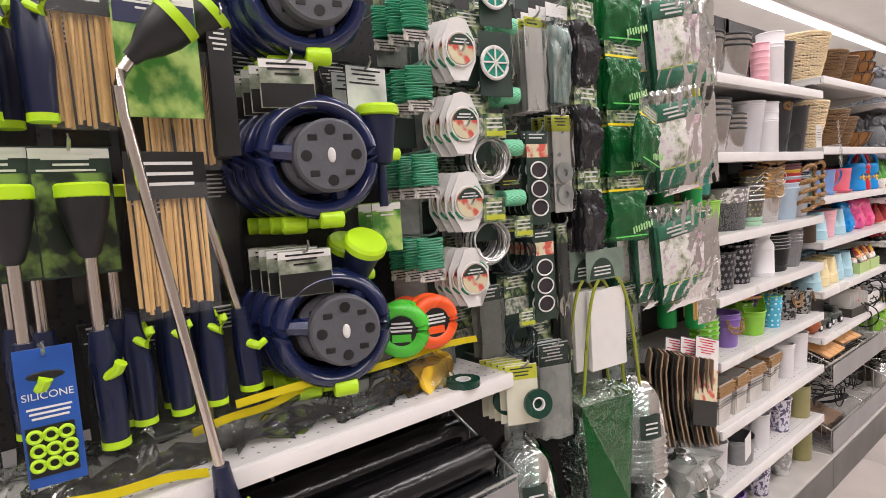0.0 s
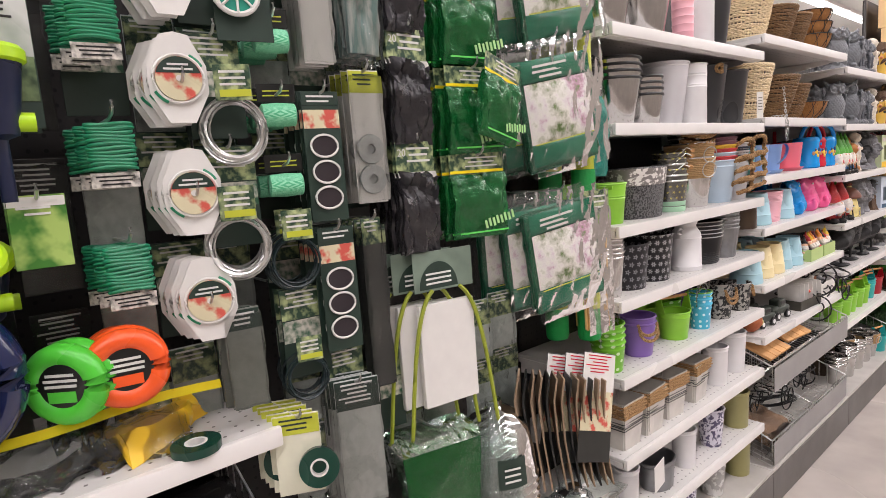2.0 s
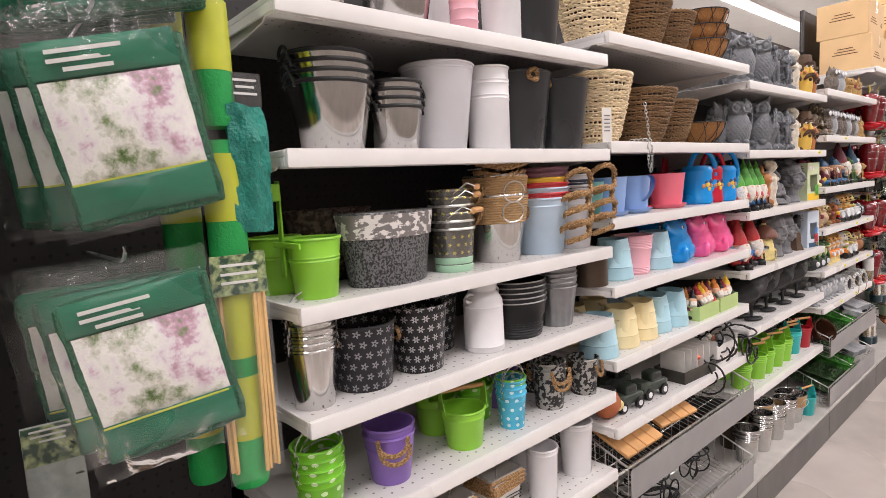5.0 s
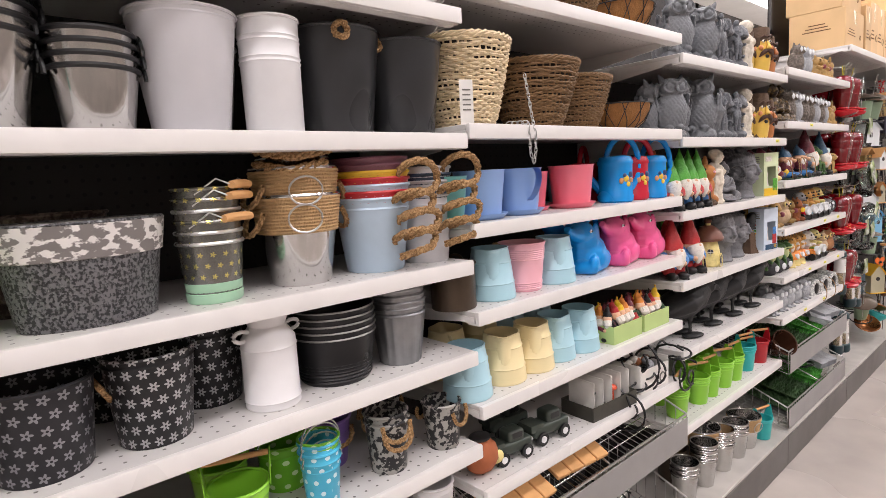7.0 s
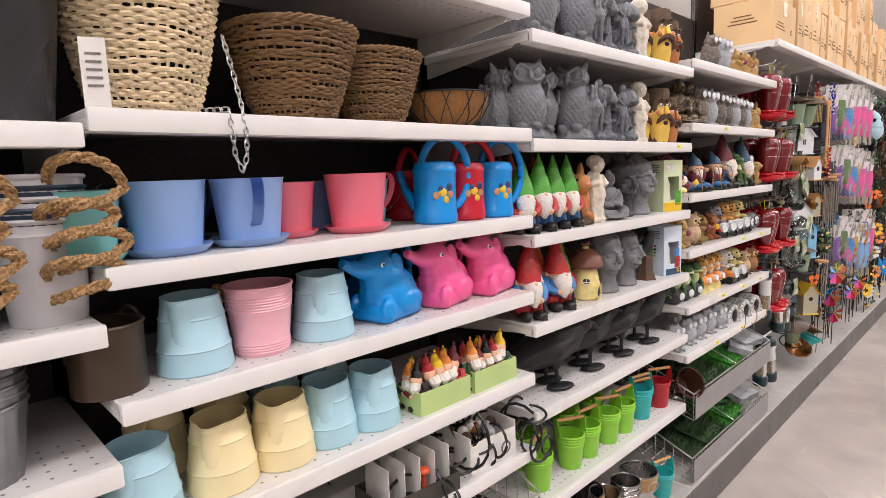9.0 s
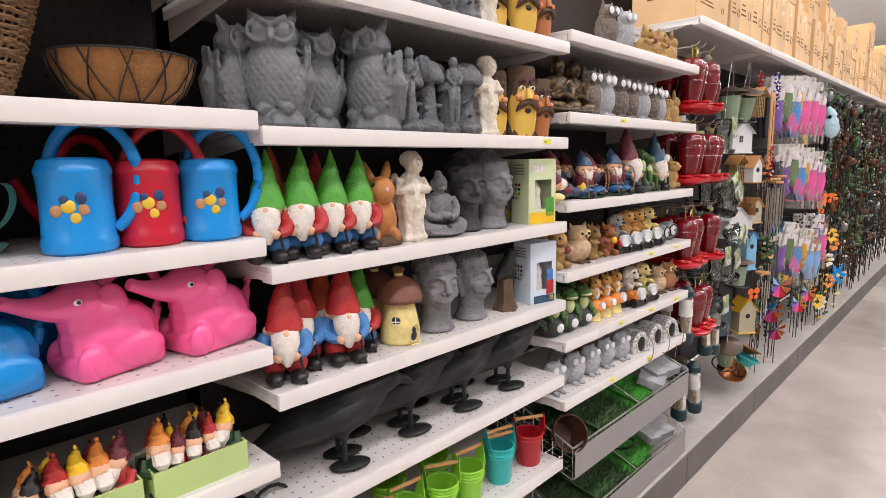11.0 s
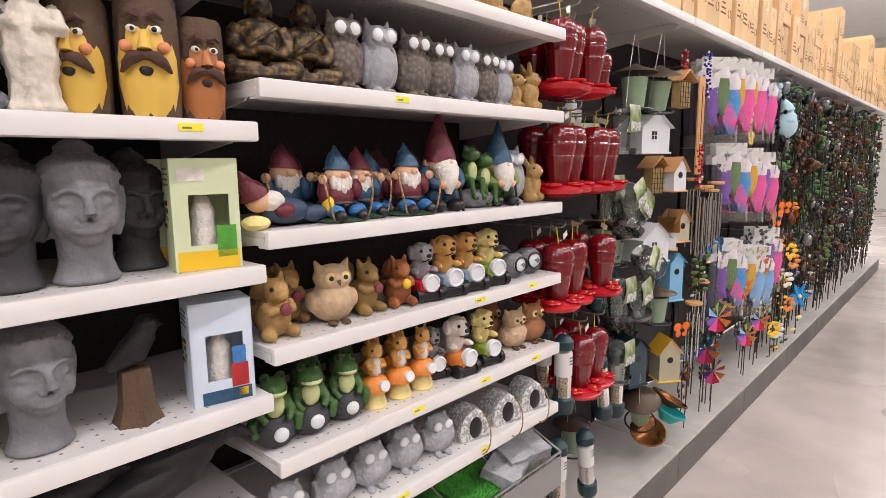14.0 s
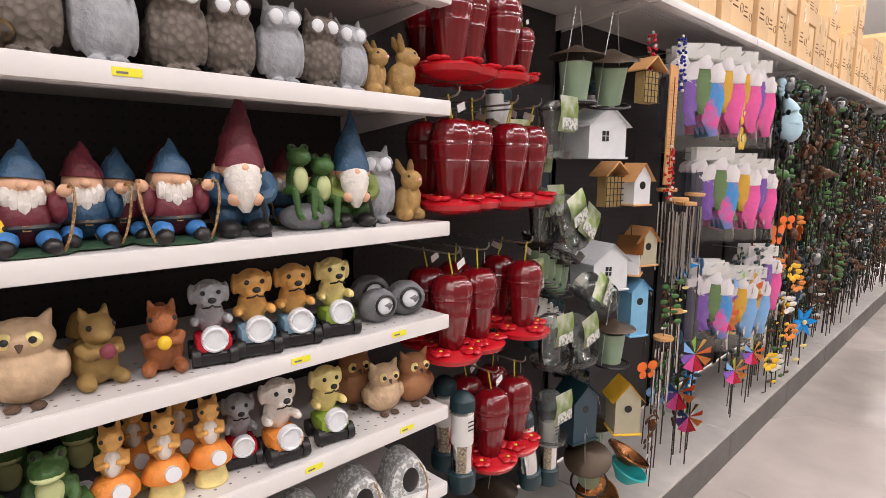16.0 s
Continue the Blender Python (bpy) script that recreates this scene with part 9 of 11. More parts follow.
put("spray_head", sp, -0.95, 0.7, 1.27, 0, 1.0, 0, 30)
nc = lambda m: card(m, 0.085, 0.16, CARDD, "sprinkler hang card with sky and lawn photo", (mottled("sky_photo", "d4d5d4", "8f9791", 14, 0.4, 0.75, 0.25, 0, 0), 0.075), (mottled("dark_lawn", "2c3f2a", "7c9065", 40, 0.4, 0.7, 0.3, 0, 0), 0.47, 0.8), 4, ink=CARDK)
hang("nozzle_card", nc, -0.915, 0.745, 1.585, 2, 0.05)
hang("nozzle_card2", lambda m: card(m, 0.06, 0.09, GRASSP, "small lawn photo hang card", (CARDW, 0.012), None, 3), -0.91, 0.765, 1.345, 2, 0.05)
put("line_orange", lambda m: line_spool(m, ORANGEP, "orange trimmer line spool with black label"), -0.875, 0.828, 1.116, -10, 1.15)
put("line_green", lambda m: line_spool(m, GREENP, "green trimmer line spool in clear pack"), -0.885, 0.762, 1.112, -40, 1.15)
put("line_green", None, -0.95, 0.765, 1.105, -30)
put("line_orange", None, -0.95, 0.83, 1.11, -10)


def strip(name, p, q, wdt, label):
    th = thing("shelf_label_strip", Matrix.Identity(4), label, "label strip")
    a, b = Vector(p), Vector(q)
    bm = bmesh.new()
    n = 14
    vs = []
    for i in range(n + 1):
        c = a.lerp(b, i / n) + Vector((0.003 * math.sin(i * 0.9), 0, 0.003 * math.sin(i * 0.7)))
        vs.append((bm.verts.new(c), bm.verts.new(c + Vector((0.004, 0, -wdt)))))
    for u, v in zip(vs, vs[1:]):
        bm.faces.new((u[0], v[0], v[1], u[1]))
    bmesh.ops.solidify(bm, geom=bm.faces[:], thickness=0.001)
    part("strip", bm, YELB, th)
    return th


strip("yellow", (-0.89, 0.12, 1.018), (-0.875, 0.405, 0.985), 0.012, "bright yellow plastic label strip lying on the shelf")
strip("yellow", (-0.9, 0.46, 1.062), (-0.89, 0.945, 1.064), 0.012, "bright yellow plastic label strip above the shelf")
strip("yellow", (-0.92, 0.4, 1.03), (-0.92, 0.62, 1.052), 0.012, "bright yellow plastic label strip behind the sprinklers")
for i, (yy, w) in enumerate(((0.36, 0.22), (0.56, 0.2), (0.72, 0.18), (0.84, 0.12), (0.24, 0.2))):
    put("film%d" % i, lambda m, i=i, w=w: crumple(m, w, 0.09, 0.05, CRINK, "crumpled clear plastic bag on the shelf", i * 3.1, 0.03, CRINK), -0.955, yy, 0.972 + 0.03)
put("yellow_straps", lambda m: crumple(m, 0.13, 0.06, 0.03, YELP, "folded yellow plastic straps on the shelf", 4.4, 0.03), -0.96, 0.87, 1.0, 20)


def tape_roll(m, R, w, mt, label):
    th = thing("tape_roll", m, label, "tape")
    bm = bmesh.new()
    lathe(bm, [(R * 0.45, 0), (R, 0), (R, w), (R * 0.45, w), (R * 0.45, 0)], 28)
    part("tape", bm, mt, th)
    bm = bmesh.new()
    lathe(bm, [(R * 0.36, -0.0005), (R * 0.46, -0.0005), (R * 0.46, w + 0.0005), (R * 0.36, w + 0.0005), (R * 0.36, -0.0005)], 24)
    part("core", bm, CARDW, th, "white cardboard core")
    return th


tpr = lambda m: tape_roll(m, 0.034, 0.012, mat("green_tape", "123c30", 0.25, 0, 0.1, 30), "roll of dark green garden tape")
put("tape_roll", tpr, -0.885, 0.9, 0.972)


def hose_roll(m):
    th = thing("landscape_fabric_roll", m, "glossy black film wrapped roll of landscape fabric", "fabric roll")
    bm = bmesh.new()
    lathe(bm, [(0.014, -0.43), (0.04, -0.43), (0.041, -0.42), (0.0415, 0.0), (0.041, 0.42), (0.04, 0.43), (0.014, 0.43)], 24, Matrix.Rotation(radians(90), 4, "X"), wob=0.012)
    part("roll", bm, mat("black_gloss_film", "141416", 0.16, 0, 0.2, 12, 0.25, 30), th)
    return th


for xx, zz in ((-0.89, 0.715), (-0.975, 0.735), (-1.06, 0.755), (-0.93, 0.79), (-1.02, 0.81), (-1.1, 0.83)):
    put("hose_roll", hose_roll, xx, 0.545, zz, random.uniform(-1, 1))

# the second and third rows of packs, further in on the same hooks
black_pack = lambda m: card(m, 0.075, 0.2, CARDK, "black printed stake card in a clear sleeve", (CARDK, 0.03), None, 6, film=CRINK)
for zz in (1.93, 1.66, 1.42, 1.19):
    for i in range(8):
        put("black_pack", black_pack, -1.06 - 0.03 * (i % 2), 0.14 + 0.092 * i, zz - 0.02 * (i % 2), -6 + 4 * (i % 3))
tie_pack = lambda m: card(m, 0.078, 0.15, CARDD, "dark green garden tie card with bright printing", (GARDH, 0.05), (mottled("tie_photo", "c8c4b8", "2d5a40", 70, 0.4, 0.65, 0.4, 0, 0), 0.36, 0.6), 4)
sleeve_pack = lambda m: card(m, 0.07, 0.17, mat("pale_sleeve", "a9b0ac", 0.3, 0, 0.3, 70), "clear sleeve of plant labels with a garden photo header", (GARDH, 0.055), None, 3, film=CRINK)
for zz in (1.95, 1.78, 1.6, 1.43, 1.26, 1.09):
    for i in range(6):
        key = ("tie_pack", "sleeve_pack")[(i + int(zz * 50)) % 2]
        put(key, tie_pack if key == "tie_pack" else sleeve_pack, -0.99 - 0.025 * (i % 3), 0.86 + 0.085 * i, zz, -8 + 5 * (i % 3))
for zz in (1.06, 0.93):
    for i in range(6):
        put("sleeve_pack", sleeve_pack, -0.94 - 0.02 * (i % 2), 1.1 + 0.1 * i, zz, -14 + 4 * (i % 3))
for yy, zz in ((1.0, 1.72), (1.0, 1.56), (1.005, 1.40), (1.16, 1.05), (1.24, 1.02), (1.1, 1.17)):
    hang("tie_pack", tie_pack, -0.915, yy, zz, 2, 0.02, -8)

# between the bays: ties, spools and coils
for zz in (1.69, 1.562, 1.4, 1.24):
    for k in range(3):
        put("tie_bundle", tie_bundle, -0.9 - 0.04 * k, 0.852 - 0.006 * k, zz, -8)
    put("hook", hook, -0.885, 0.855, zz + 0.036)
for zz in (1.628, 1.485, 1.334, 1.182):
    hang("twist_disc", twist_disc, -0.885, 0.942, zz, 4, 0.02, -10, -0.004)
scoil = lambda m: silver_coil(m, WIRE, "coil of silver garden wire with printed card")
put("silver_coil", scoil, -0.895, 1.012, 1.462, -20, 1.22)
put("silver_coil", scoil, -0.895, 0.998, 1.295, -20, 1.22)
bcoil = lambda m: silver_coil(m, mat("dark_green_wire", "14272a", 0.4, 0, 0.1, 40), "coil of dark green garden wire with printed card", 14, 0.036)
put("dark_coil", bcoil, -0.9, 1.085, 1.255, -15, 1.15)
put("dark_coil", bcoil, -0.9, 1.085, 1.06, -15)
for zz in (1.695, 1.552, 1.442, 1.335):
    for k in range(3):
        put("twine_spool", twine_spool, -0.9 - 0.045 * k, 1.085, zz, -15)
    put("hook", hook, -0.885, 1.085, zz + 0.03)


def tie_wheel(m):
    th = thing("tie_dispenser", m, "teal and white wire dispenser wheel on a green card", "plant ties")
    bm = bmesh.new()
    box(bm, (-0.004, 0.01, 0.0), (0.0016, 0.08, 0.13), 0.0005)
    part("card", bm, CARDD, th)
    bm = bmesh.new()
    tube(bm, ring_pts(0.031, 26, (0.008, 0, 0), "x"), 0.004, 7, closed=True)
    part("rim", bm, CARDW, th, "white plastic rim")
    bm = bmesh.new()
    tube(bm, [(0.0, 0, 0), (0.009, 0, 0)], 0.029, 24)
    part("wire", bm, mat("teal_wire", "188a74", 0.4, 0, 0.1, 60), th)
    for k in range(4):
        a = k * math.pi / 4
        bm = bmesh.new()
        tube(bm, [(0.011, -0.029 * math.cos(a), -0.029 * math.sin(a)), (0.011, 0.029 * math.cos(a), 0.029 * math.sin(a))], 0.002, 5)
        part("spoke", bm, CARDW, th)
    return th


put("tie_wheel", tie_wheel, -0.885, 1.032, 1.61, -10)
put("tie_wheel", tie_wheel, -0.885, 1.04, 1.75, -10)
hang("oval_card", oval_card, -0.88, 1.148, 1.478, 5, 0.018, -6)
hang("oval_card", oval_card, -0.88, 1.15, 1.262, 5, 0.018, -6)
hang("washer_pack", washer_pack, -0.88, 1.23, 1.515, 4, 0.02, -6)
hang("white_stake", lambda m: card(m, 0.05, 0.2, CARDW, "white plastic plant marker pack with yellow foot", (YELC, 0.02), None, 2, film=CRINK, ink=CARDD), -0.88, 1.155, 1.72, 4, 0.02, -6)
hang("foil_pack", lambda m: film_bag(m, 0.078, 0.24, CRINK, "clear sleeve of teal plant stakes", (CARDW, 0.03), 0, 0.01, 0.034, None, False, mottled("teal_sticks", "8fb0ac", "e0e6e2", 90, 0.4, 0.65, 0.3, 0, 0, (1, 1, 0.12))), -0.885, 1.242, 1.76, 4, 0.025)
bb = lambda m: film_bag(m, 0.086, 0.2, BLKF, "black weed fabric bag with printed header", (GARDH, 0.055), 0, 0.019, 0.045, None, True)
for zz in (1.395, 1.59, 1.78):
    hang("black_bag", bb, -0.885, 1.325, zz, 4, 0.024, -4)
    th = put("black_bag", bb, -0.878, 1.325, zz)
    text_part(th, "20", 0.018, Matrix.Translation((0.0018, -0.03, -0.02)), INKW, "number")
hang("dark_strips", lambda m: card(m, 0.04, 0.3, mat("dark_strip", "3a3c39", 0.5, 0, 0.3, 160), "long dark pack of plant ties", (GARDH, 0.045), None, 3, film=CRINK), -0.885, 1.222, 1.27, 4, 0.02)
gb = lambda m: film_bag(m, 0.125, 0.165, GREENF, "translucent green bag of garden mesh", (GARDH, 0.04), 0, 0.009, 0.04, YELB, False, NETG)
for zz, ry in ((1.70, 0), (1.535, 12), (1.37, 0), (1.86, 0)):
    hang("green_bag", gb, -0.875, 1.475, zz, 4, 0.024, -8, -0.006)
put("green_bag", gb, -0.835, 1.525, 1.54, 10, 0.95, -14, 0)
npk = lambda m: net_pack(m)
for zz in (1.60, 1.28, 1.87):
    for k in range(3):
        put("net_pack", npk, -0.845 - 0.055 * k, 1.685 - 0.012 * k, zz, -18, 1.0, 10 - 3 * k, 6)
    put("hook", hook, -0.84, 1.69, zz)
fm = lambda m: thing("foam_roll", m, "green foam plant sleeve hanging behind the nets", "foam sleeve")


def foam_roll(m):
    th = fm(m)
    bm = bmesh.new()
    lathe(bm, [(0.026, -0.2), (0.029, -0.19), (0.029, -0.03), (0.024, 0.0)], 18)
    part("foam", bm, FOAM, th)
    bm = bmesh.new()
    lathe(bm, [(0.0296, -0.12), (0.0298, -0.07), (0.0296, -0.02)], 18)
    part("label", bm, YELC, th, "yellow green paper band")
    return th


for zz in (1.86, 1.66, 1.44, 1.23, 1.1):
    put("foam_roll", foam_roll, -0.895, 1.845, zz)
    put("foam_roll", foam_roll, -0.96, 1.80, zz)
put("teal_net", lambda m: film_bag(m, 0.06, 0.24, mat("teal_net", "1d7f70", 0.5, 0, 0.3, 90, 0.5, 160), "teal folded net hanging in a bag", (CLEAR, 0.05), 0, 0.012, 0.04), -0.875, 1.88, 1.54)
put("stakes", lambda m: stick_bundle(m, 0.075, 0.34, 14, "long bamboo plant stakes in a sleeve", GARDH), -0.872, 1.845, 1.27, -10)
put("stakes", None, -0.91, 1.86, 1.27, -10)


def tag_pack(m):
    th = thing("yellow_tie_pack", m, "clear pack of white plant boards with green ties", "packet")
    w, h = 0.13, 0.3
    bm = bmesh.new()
    box(bm, (0, 0, -h * 0.65), (0.012, w * 0.93, h * 0.66), 0.001)
    part("board", bm, CARDW, th, "blank white board")
    bm = bmesh.new()
    box(bm, (0.002, 0, -0.035), (0.0016, w, 0.075), 0.0005)
    hd = part("header", bm, mat("grey_green_card", "6f7f72", 0.4, 0, 0.2, 40), th)
    bm = bmesh.new()
    vs = [bm.verts.new((0.0034, -0.012 + 0.042 * math.cos(a), -0.068 + 0.05 * math.sin(a))) for a in [math.pi * i / 16 for i in range(17)]]
    bm.faces.new(vs)
    part("arch", bm, CARDD, hd, "dark green arch print")
    bm = bmesh.new()
    for k in range(3):
        box(bm, (0.004, -0.012, -0.04 - 0.009 * k), (0.0006, 0.055, 0.0035))
    part("printing", bm, INKW, hd)
    for sg in (-1, 1):
        bm = bmesh.new()
        tube(bm, bez(((0.008, sg * 0.03, -0.07), (0.012, sg * 0.075, -0.1), (0.01, sg * 0.085, -0.25), (0.01, sg * 0.1, -0.36)), 12), 0.004, 6)
        part("tie", bm, mat("olive_tie", "8f9a2e", 0.4, 0, 0.1, 40), th, "olive green cord")
    return th


for k in range(3):
    put("tag_pack", tag_pack, -0.872 - 0.025 * k, 1.365 - 0.03 * k, 1.192, -8)
put("grey_pack", lambda m: card(m, 0.052, 0.15, mat("grey_stakes", "7c8079", 0.4, 0, 0.2, 90), "pack of grey plastic plant tags", (CARDD, 0.03), None, 3, film=CRINK), -0.885, 0.985, 1.16, -8)
put("grey_pack", None, -0.905, 0.98, 1.16, -8)
hang("clear_stakes", lambda m: card(m, 0.075, 0.22, mat("pale_stakes", "b9bdb9", 0.3, 0, 0.15, 90), "fan of clear plastic plant labels in packs", (CARDD, 0.05), None, 5, film=CRINK), -0.87, 1.155, 1.005, 6, 0.014, -20)
tp = lambda m: card(m, 0.07, 0.13, mat("cream_card", "d9d8c2", 0.5, 0, 0.1, 30), "cream hang card holding a roll of garden tape", (YELC, 0.03), None, 3, ink=CARDD)
hang("tape_card", tp, -0.86, 1.04, 0.985, 5, 0.02, -25)
put("tape_roll", tpr, -0.838, 1.06, 0.9, -25, 0.9, 0, 80)
put("tape_roll", tpr, -0.9, 1.03, 0.9, -25, 0.9, 0, 80)


def seed_tray(m):
    th = thing("seed_tray_stack", m, "stack of glossy dark green plastic trays", "plant tray")
    for k in range(6):
        bm = bmesh.new()
        x = -0.012 * k
        lo, hi = 0.055, 0.075
        v = [bm.verts.new((x + 0.03, s * (lo if i else hi), -0.02 if not i else -0.27)) for i in (0, 1) for s in (-1, 1)]
        bm.faces.new((v[0], v[1], v[3], v[2]))
        w = [bm.verts.new((x + 0.002, p.co.y * 1.12, p.co.z + (0.012 if p.co.z > -0.1 else -0.012))) for p in v]
        for a, b in ((0, 1), (1, 3), (3, 2), (2, 0)):
            bm.faces.new((v[a], v[b], w[b], w[a]))
        bmesh.ops.solidify(bm, geom=bm.faces[:], thickness=0.0015)
        t = part("tray", bm, GREENF, th)
    return th


put("seed_tray", seed_tray, -0.865, 1.31, 0.86, -12, 1.08)
put("hook", hook, -0.85, 1.31, 0.865)


def cloche(m):
    th = thing("plant_cloche", m, "stack of clear plastic plant cloche domes with label", "cloche")
    for k in range(7):
        bm = bmesh.new()
        s = 1 + 0.0
        z = -0.018 * k
        lathe(bm, [(0.018, 0.11 + z), (0.02, 0.1 + z), (0.045, 0.085 + z), (0.07, 0.05 + z), (0.082, 0.0 + z), (0.086, -0.05 + z), (0.09, -0.055 + z)], 28)
        part("dome", bm, PET, th)
    bm = bmesh.new()
    lathe(bm, [(0.0845, -0.03), (0.0845, 0.02)], 8, None)
    bm.clear()
    vs = []
    for i in range(9):
        a = -0.75 + 0.75 * i / 8
        vs.append((bm.verts.new((0.0865 * math.cos(a), 0.0865 * math.sin(a), -0.05)), bm.verts.new((0.083 * math.cos(a), 0.083 * math.sin(a), 0.012))))
    for a, b in zip(vs, vs[1:]):
        bm.faces.new((a[0], b[0], b[1], a[1]))
    lb = part("label", bm, CARDD, th, "dark green paper label")
    bm = bmesh.new()
    for k in range(3):
        a = -0.4
        box(bm, (0.0872, 0, -0.034 + 0.013 * k), (0.0008, 0.035, 0.004), 0, Matrix.Rotation(a, 4, "Z"))
    part("printing", bm, INKW, lb)
    return th


put("cloche", cloche, -0.9, 1.5, 0.74)
put("cloche", cloche, -0.94, 1.1, 0.69)


def fan_card(m, mt):
    th = thing("seed_bag", m, "brown paper fabric grow bag hanging in a fan", "bag")
    bm = bmesh.new()
    pr = [(-0.028, 0), (0.028, 0), (0.04, -0.05), (0.022, -0.16), (0.034, -0.24), (-0.03, -0.26), (-0.016, -0.15), (-0.036, -0.05)]
    f = bm.faces.new([bm.verts.new((0.012 * math.sin(z * 20), y, z)) for y, z in pr])
    ex = bmesh.ops.extrude_face_region(bm, geom=[f])
    bmesh.ops.translate(bm, vec=(0.004, 0, 0), verts=[q for q in ex["geom"] if isinstance(q, bmesh.types.BMVert)])
    part("bag", bm, mt, th)
    return th


for k in range(13):
    mt = [SACK, CARDK, SACK][k % 3]
    put("fan_card%d" % (k % 3), lambda m, mt=mt: fan_card(m, mt), -0.87 + 0.003 * k, 1.55 + 0.02 * k, 0.9 - 0.006 * k, 40 + 2 * k, 1.0, 0, 0)
seedp = lambda m: card(m, 0.1, 0.25, mat("seed_dark", "2a2b28", 0.4, 0, 0.2, 40), "seed packet with red poppy photo and white print", (CARDW, 0.09), (FLOWP, 0.36, 0.72), 6, "seed_packet", ink=REDPL)
for k in range(3):
    put("seed_packet", seedp, -0.835 - 0.03 * k, 1.80 - 0.03 * k, 0.885, -10, 1.0, -18, -10)
put("white_tag", lambda m: card(m, 0.075, 0.075, CARDW, "blank white shelf ticket on a clip", None, None, 0, "shelf_ticket"), -0.83, 2.045, 0.51, 10)
put("white_bag", lambda m: crumple(m, 0.2, 0.12, 0.12, GREYF, "white plastic bag bundle below the packets", 7.7, 0.03, CARDW), -0.92, 1.82, 0.43)
for yy in (1.12, 1.36, 1.62, 1.8):
    put("cloche", cloche, -0.93, yy, 0.4 if yy > 1.2 else 0.42)
for yy in (1.15, 1.4, 1.65):
    put("black_tub", lambda m: pail(m, 0.1, 0.08, 0.14, BLACK, "black plastic nursery pot on the base deck"), -0.95, yy, BASE)

# ---- bird feeders, houses and chimes on the further pegboards ----
REDG = mat("red_clear_plastic", "6e0a14", 0.07, 0, 0.12, 30, 0.04, 60, 0.05, coat=0.6)
REDF = mat("red_flower_plastic", "bd1a26", 0.22, 0, 0.1, 30, 0.03)
TEALD = mat("dark_teal_plastic", "17343a", 0.4, 0, 0.12, 30, 0.04)
SEEDM = mottled("bird_seed", "5a4128", "b39a72", 240, 0.4, 0.6, 0.7, 0, 0.3)
GREENT = mat("pale_green_plastic", "a8cf6e", 0.2, 0, 0.1, 30, 0.05, 60)
GREENT.node_tree.nodes["Principled BSDF"].inputs["Alpha"].default_value = 0.6
SAGE = mat("sage_metal", "8fa58a", 0.45, 0.2, 0.12, 30, 0.05)
HOUSEW = mat("white_wood", "d9dcdd", 0.55, 0, 0.08, 30, 0.06, 90)
HOUSEB = mat("sky_blue_wood", "7fb8d8", 0.5, 0, 0.08, 30, 0.06, 90)
HOUSEG = mat("grey_green_wood", "b3ad93", 0.6, 0, 0.1, 30, 0.06, 90)
ROOFY = mat("yellow_wood", "f0c53c", 0.5, 0, 0.08, 30, 0.05, 90)
COPPER = mat("copper_bowl", "8a5a35", 0.3, 0.9, 0.2, 40, 0.05)
CORD = mat("yellow_cord", "d6c93c", 0.6)


def hum_feeder(m):
    th = thing("hummingbird_feeder", m, "red plastic hummingbird feeder with flower base", "bird feeder", "hummingbird feeders")
    bm = bmesh.new()
    lathe(bm, [(0.006, -0.012), (0.024, -0.014), (0.036, -0.024), (0.0405, -0.042), (0.041, -0.05), (0.0395, -0.053), (0.041, -0.057), (0.039, -0.06), (0.040, -0.064), (0.0375, -0.075), (0.0355, -0.086), (0.037, -0.089), (0.0345, -0.093), (0.032, -0.11), (0.0265, -0.14), (0.022, -0.16)], 60, ribs=18, rib=0.022)
    part("bottle", bm, REDG, th, "glossy red bottle")
    bm = bmesh.new()
    lathe(bm, [(0.02, -0.158), (0.054, -0.162), (0.061, -0.168), (0.056, -0.178), (0.03, -0.188), (0.0, -0.19)], 26)
    part("base", bm, REDF, th, "red dish base")
    for k in range(4):
        a = k * 1.571 + 0.3
        bm = bmesh.new()
        c = Vector((0.043 * math.cos(a), 0.043 * math.sin(a), -0.16))
        for q in range(5):
            b = q * 1.257
            ball(bm, c + Vector((0.012 * math.cos(b), 0.012 * math.sin(b), 0.003)), (0.011, 0.011, 0.005), u=9, v=6)
        f = part("flower", bm, REDF, th)
        bm = bmesh.new()
        ball(bm, c + Vector((0, 0, 0.005)), (0.004, 0.004, 0.003), u=7, v=5)
        part("flower_eye", bm, CORD, f, "yellow feeding port")
    bm = bmesh.new()
    tube(bm, [(0, -0.01, 0.03), (0, -0.002, 0.0), (0, 0.006, -0.03)], 0.0016, 5)
    part("cord", bm, CORD, th, "yellow hanging cord")
    bm = bmesh.new()
    box(bm, (0.014, 0.012, 0.004), (0.0006, 0.026, 0.014), 0, pose(0, 0, 0, 20, 0, 10))
    part("swing_tag", bm, CARDW, th, "small white swing tag")
    return th


for zz, ys in ((1.765, (5.635, 5.70, 5.80)), (1.478, (5.64, 5.72, 5.84, 5.935)), (1.135, (5.645, 5.745, 5.915)), (0.82, (5.79, 5.9))):
    for i, yy in enumerate(ys):
        put("hum_feeder", hum_feeder, -0.905 - 0.012 * (i % 2), yy, zz, 30 * i, 1.18)
        put("hum_feeder", hum_feeder, -1.01, yy + 0.02, zz, 50 * i, 1.15)
        put("hook", hook, -0.89, yy, zz + 0.03)
put("hum_feeder", hum_feeder, -0.91, 5.885, 1.70, 10, 0.75)


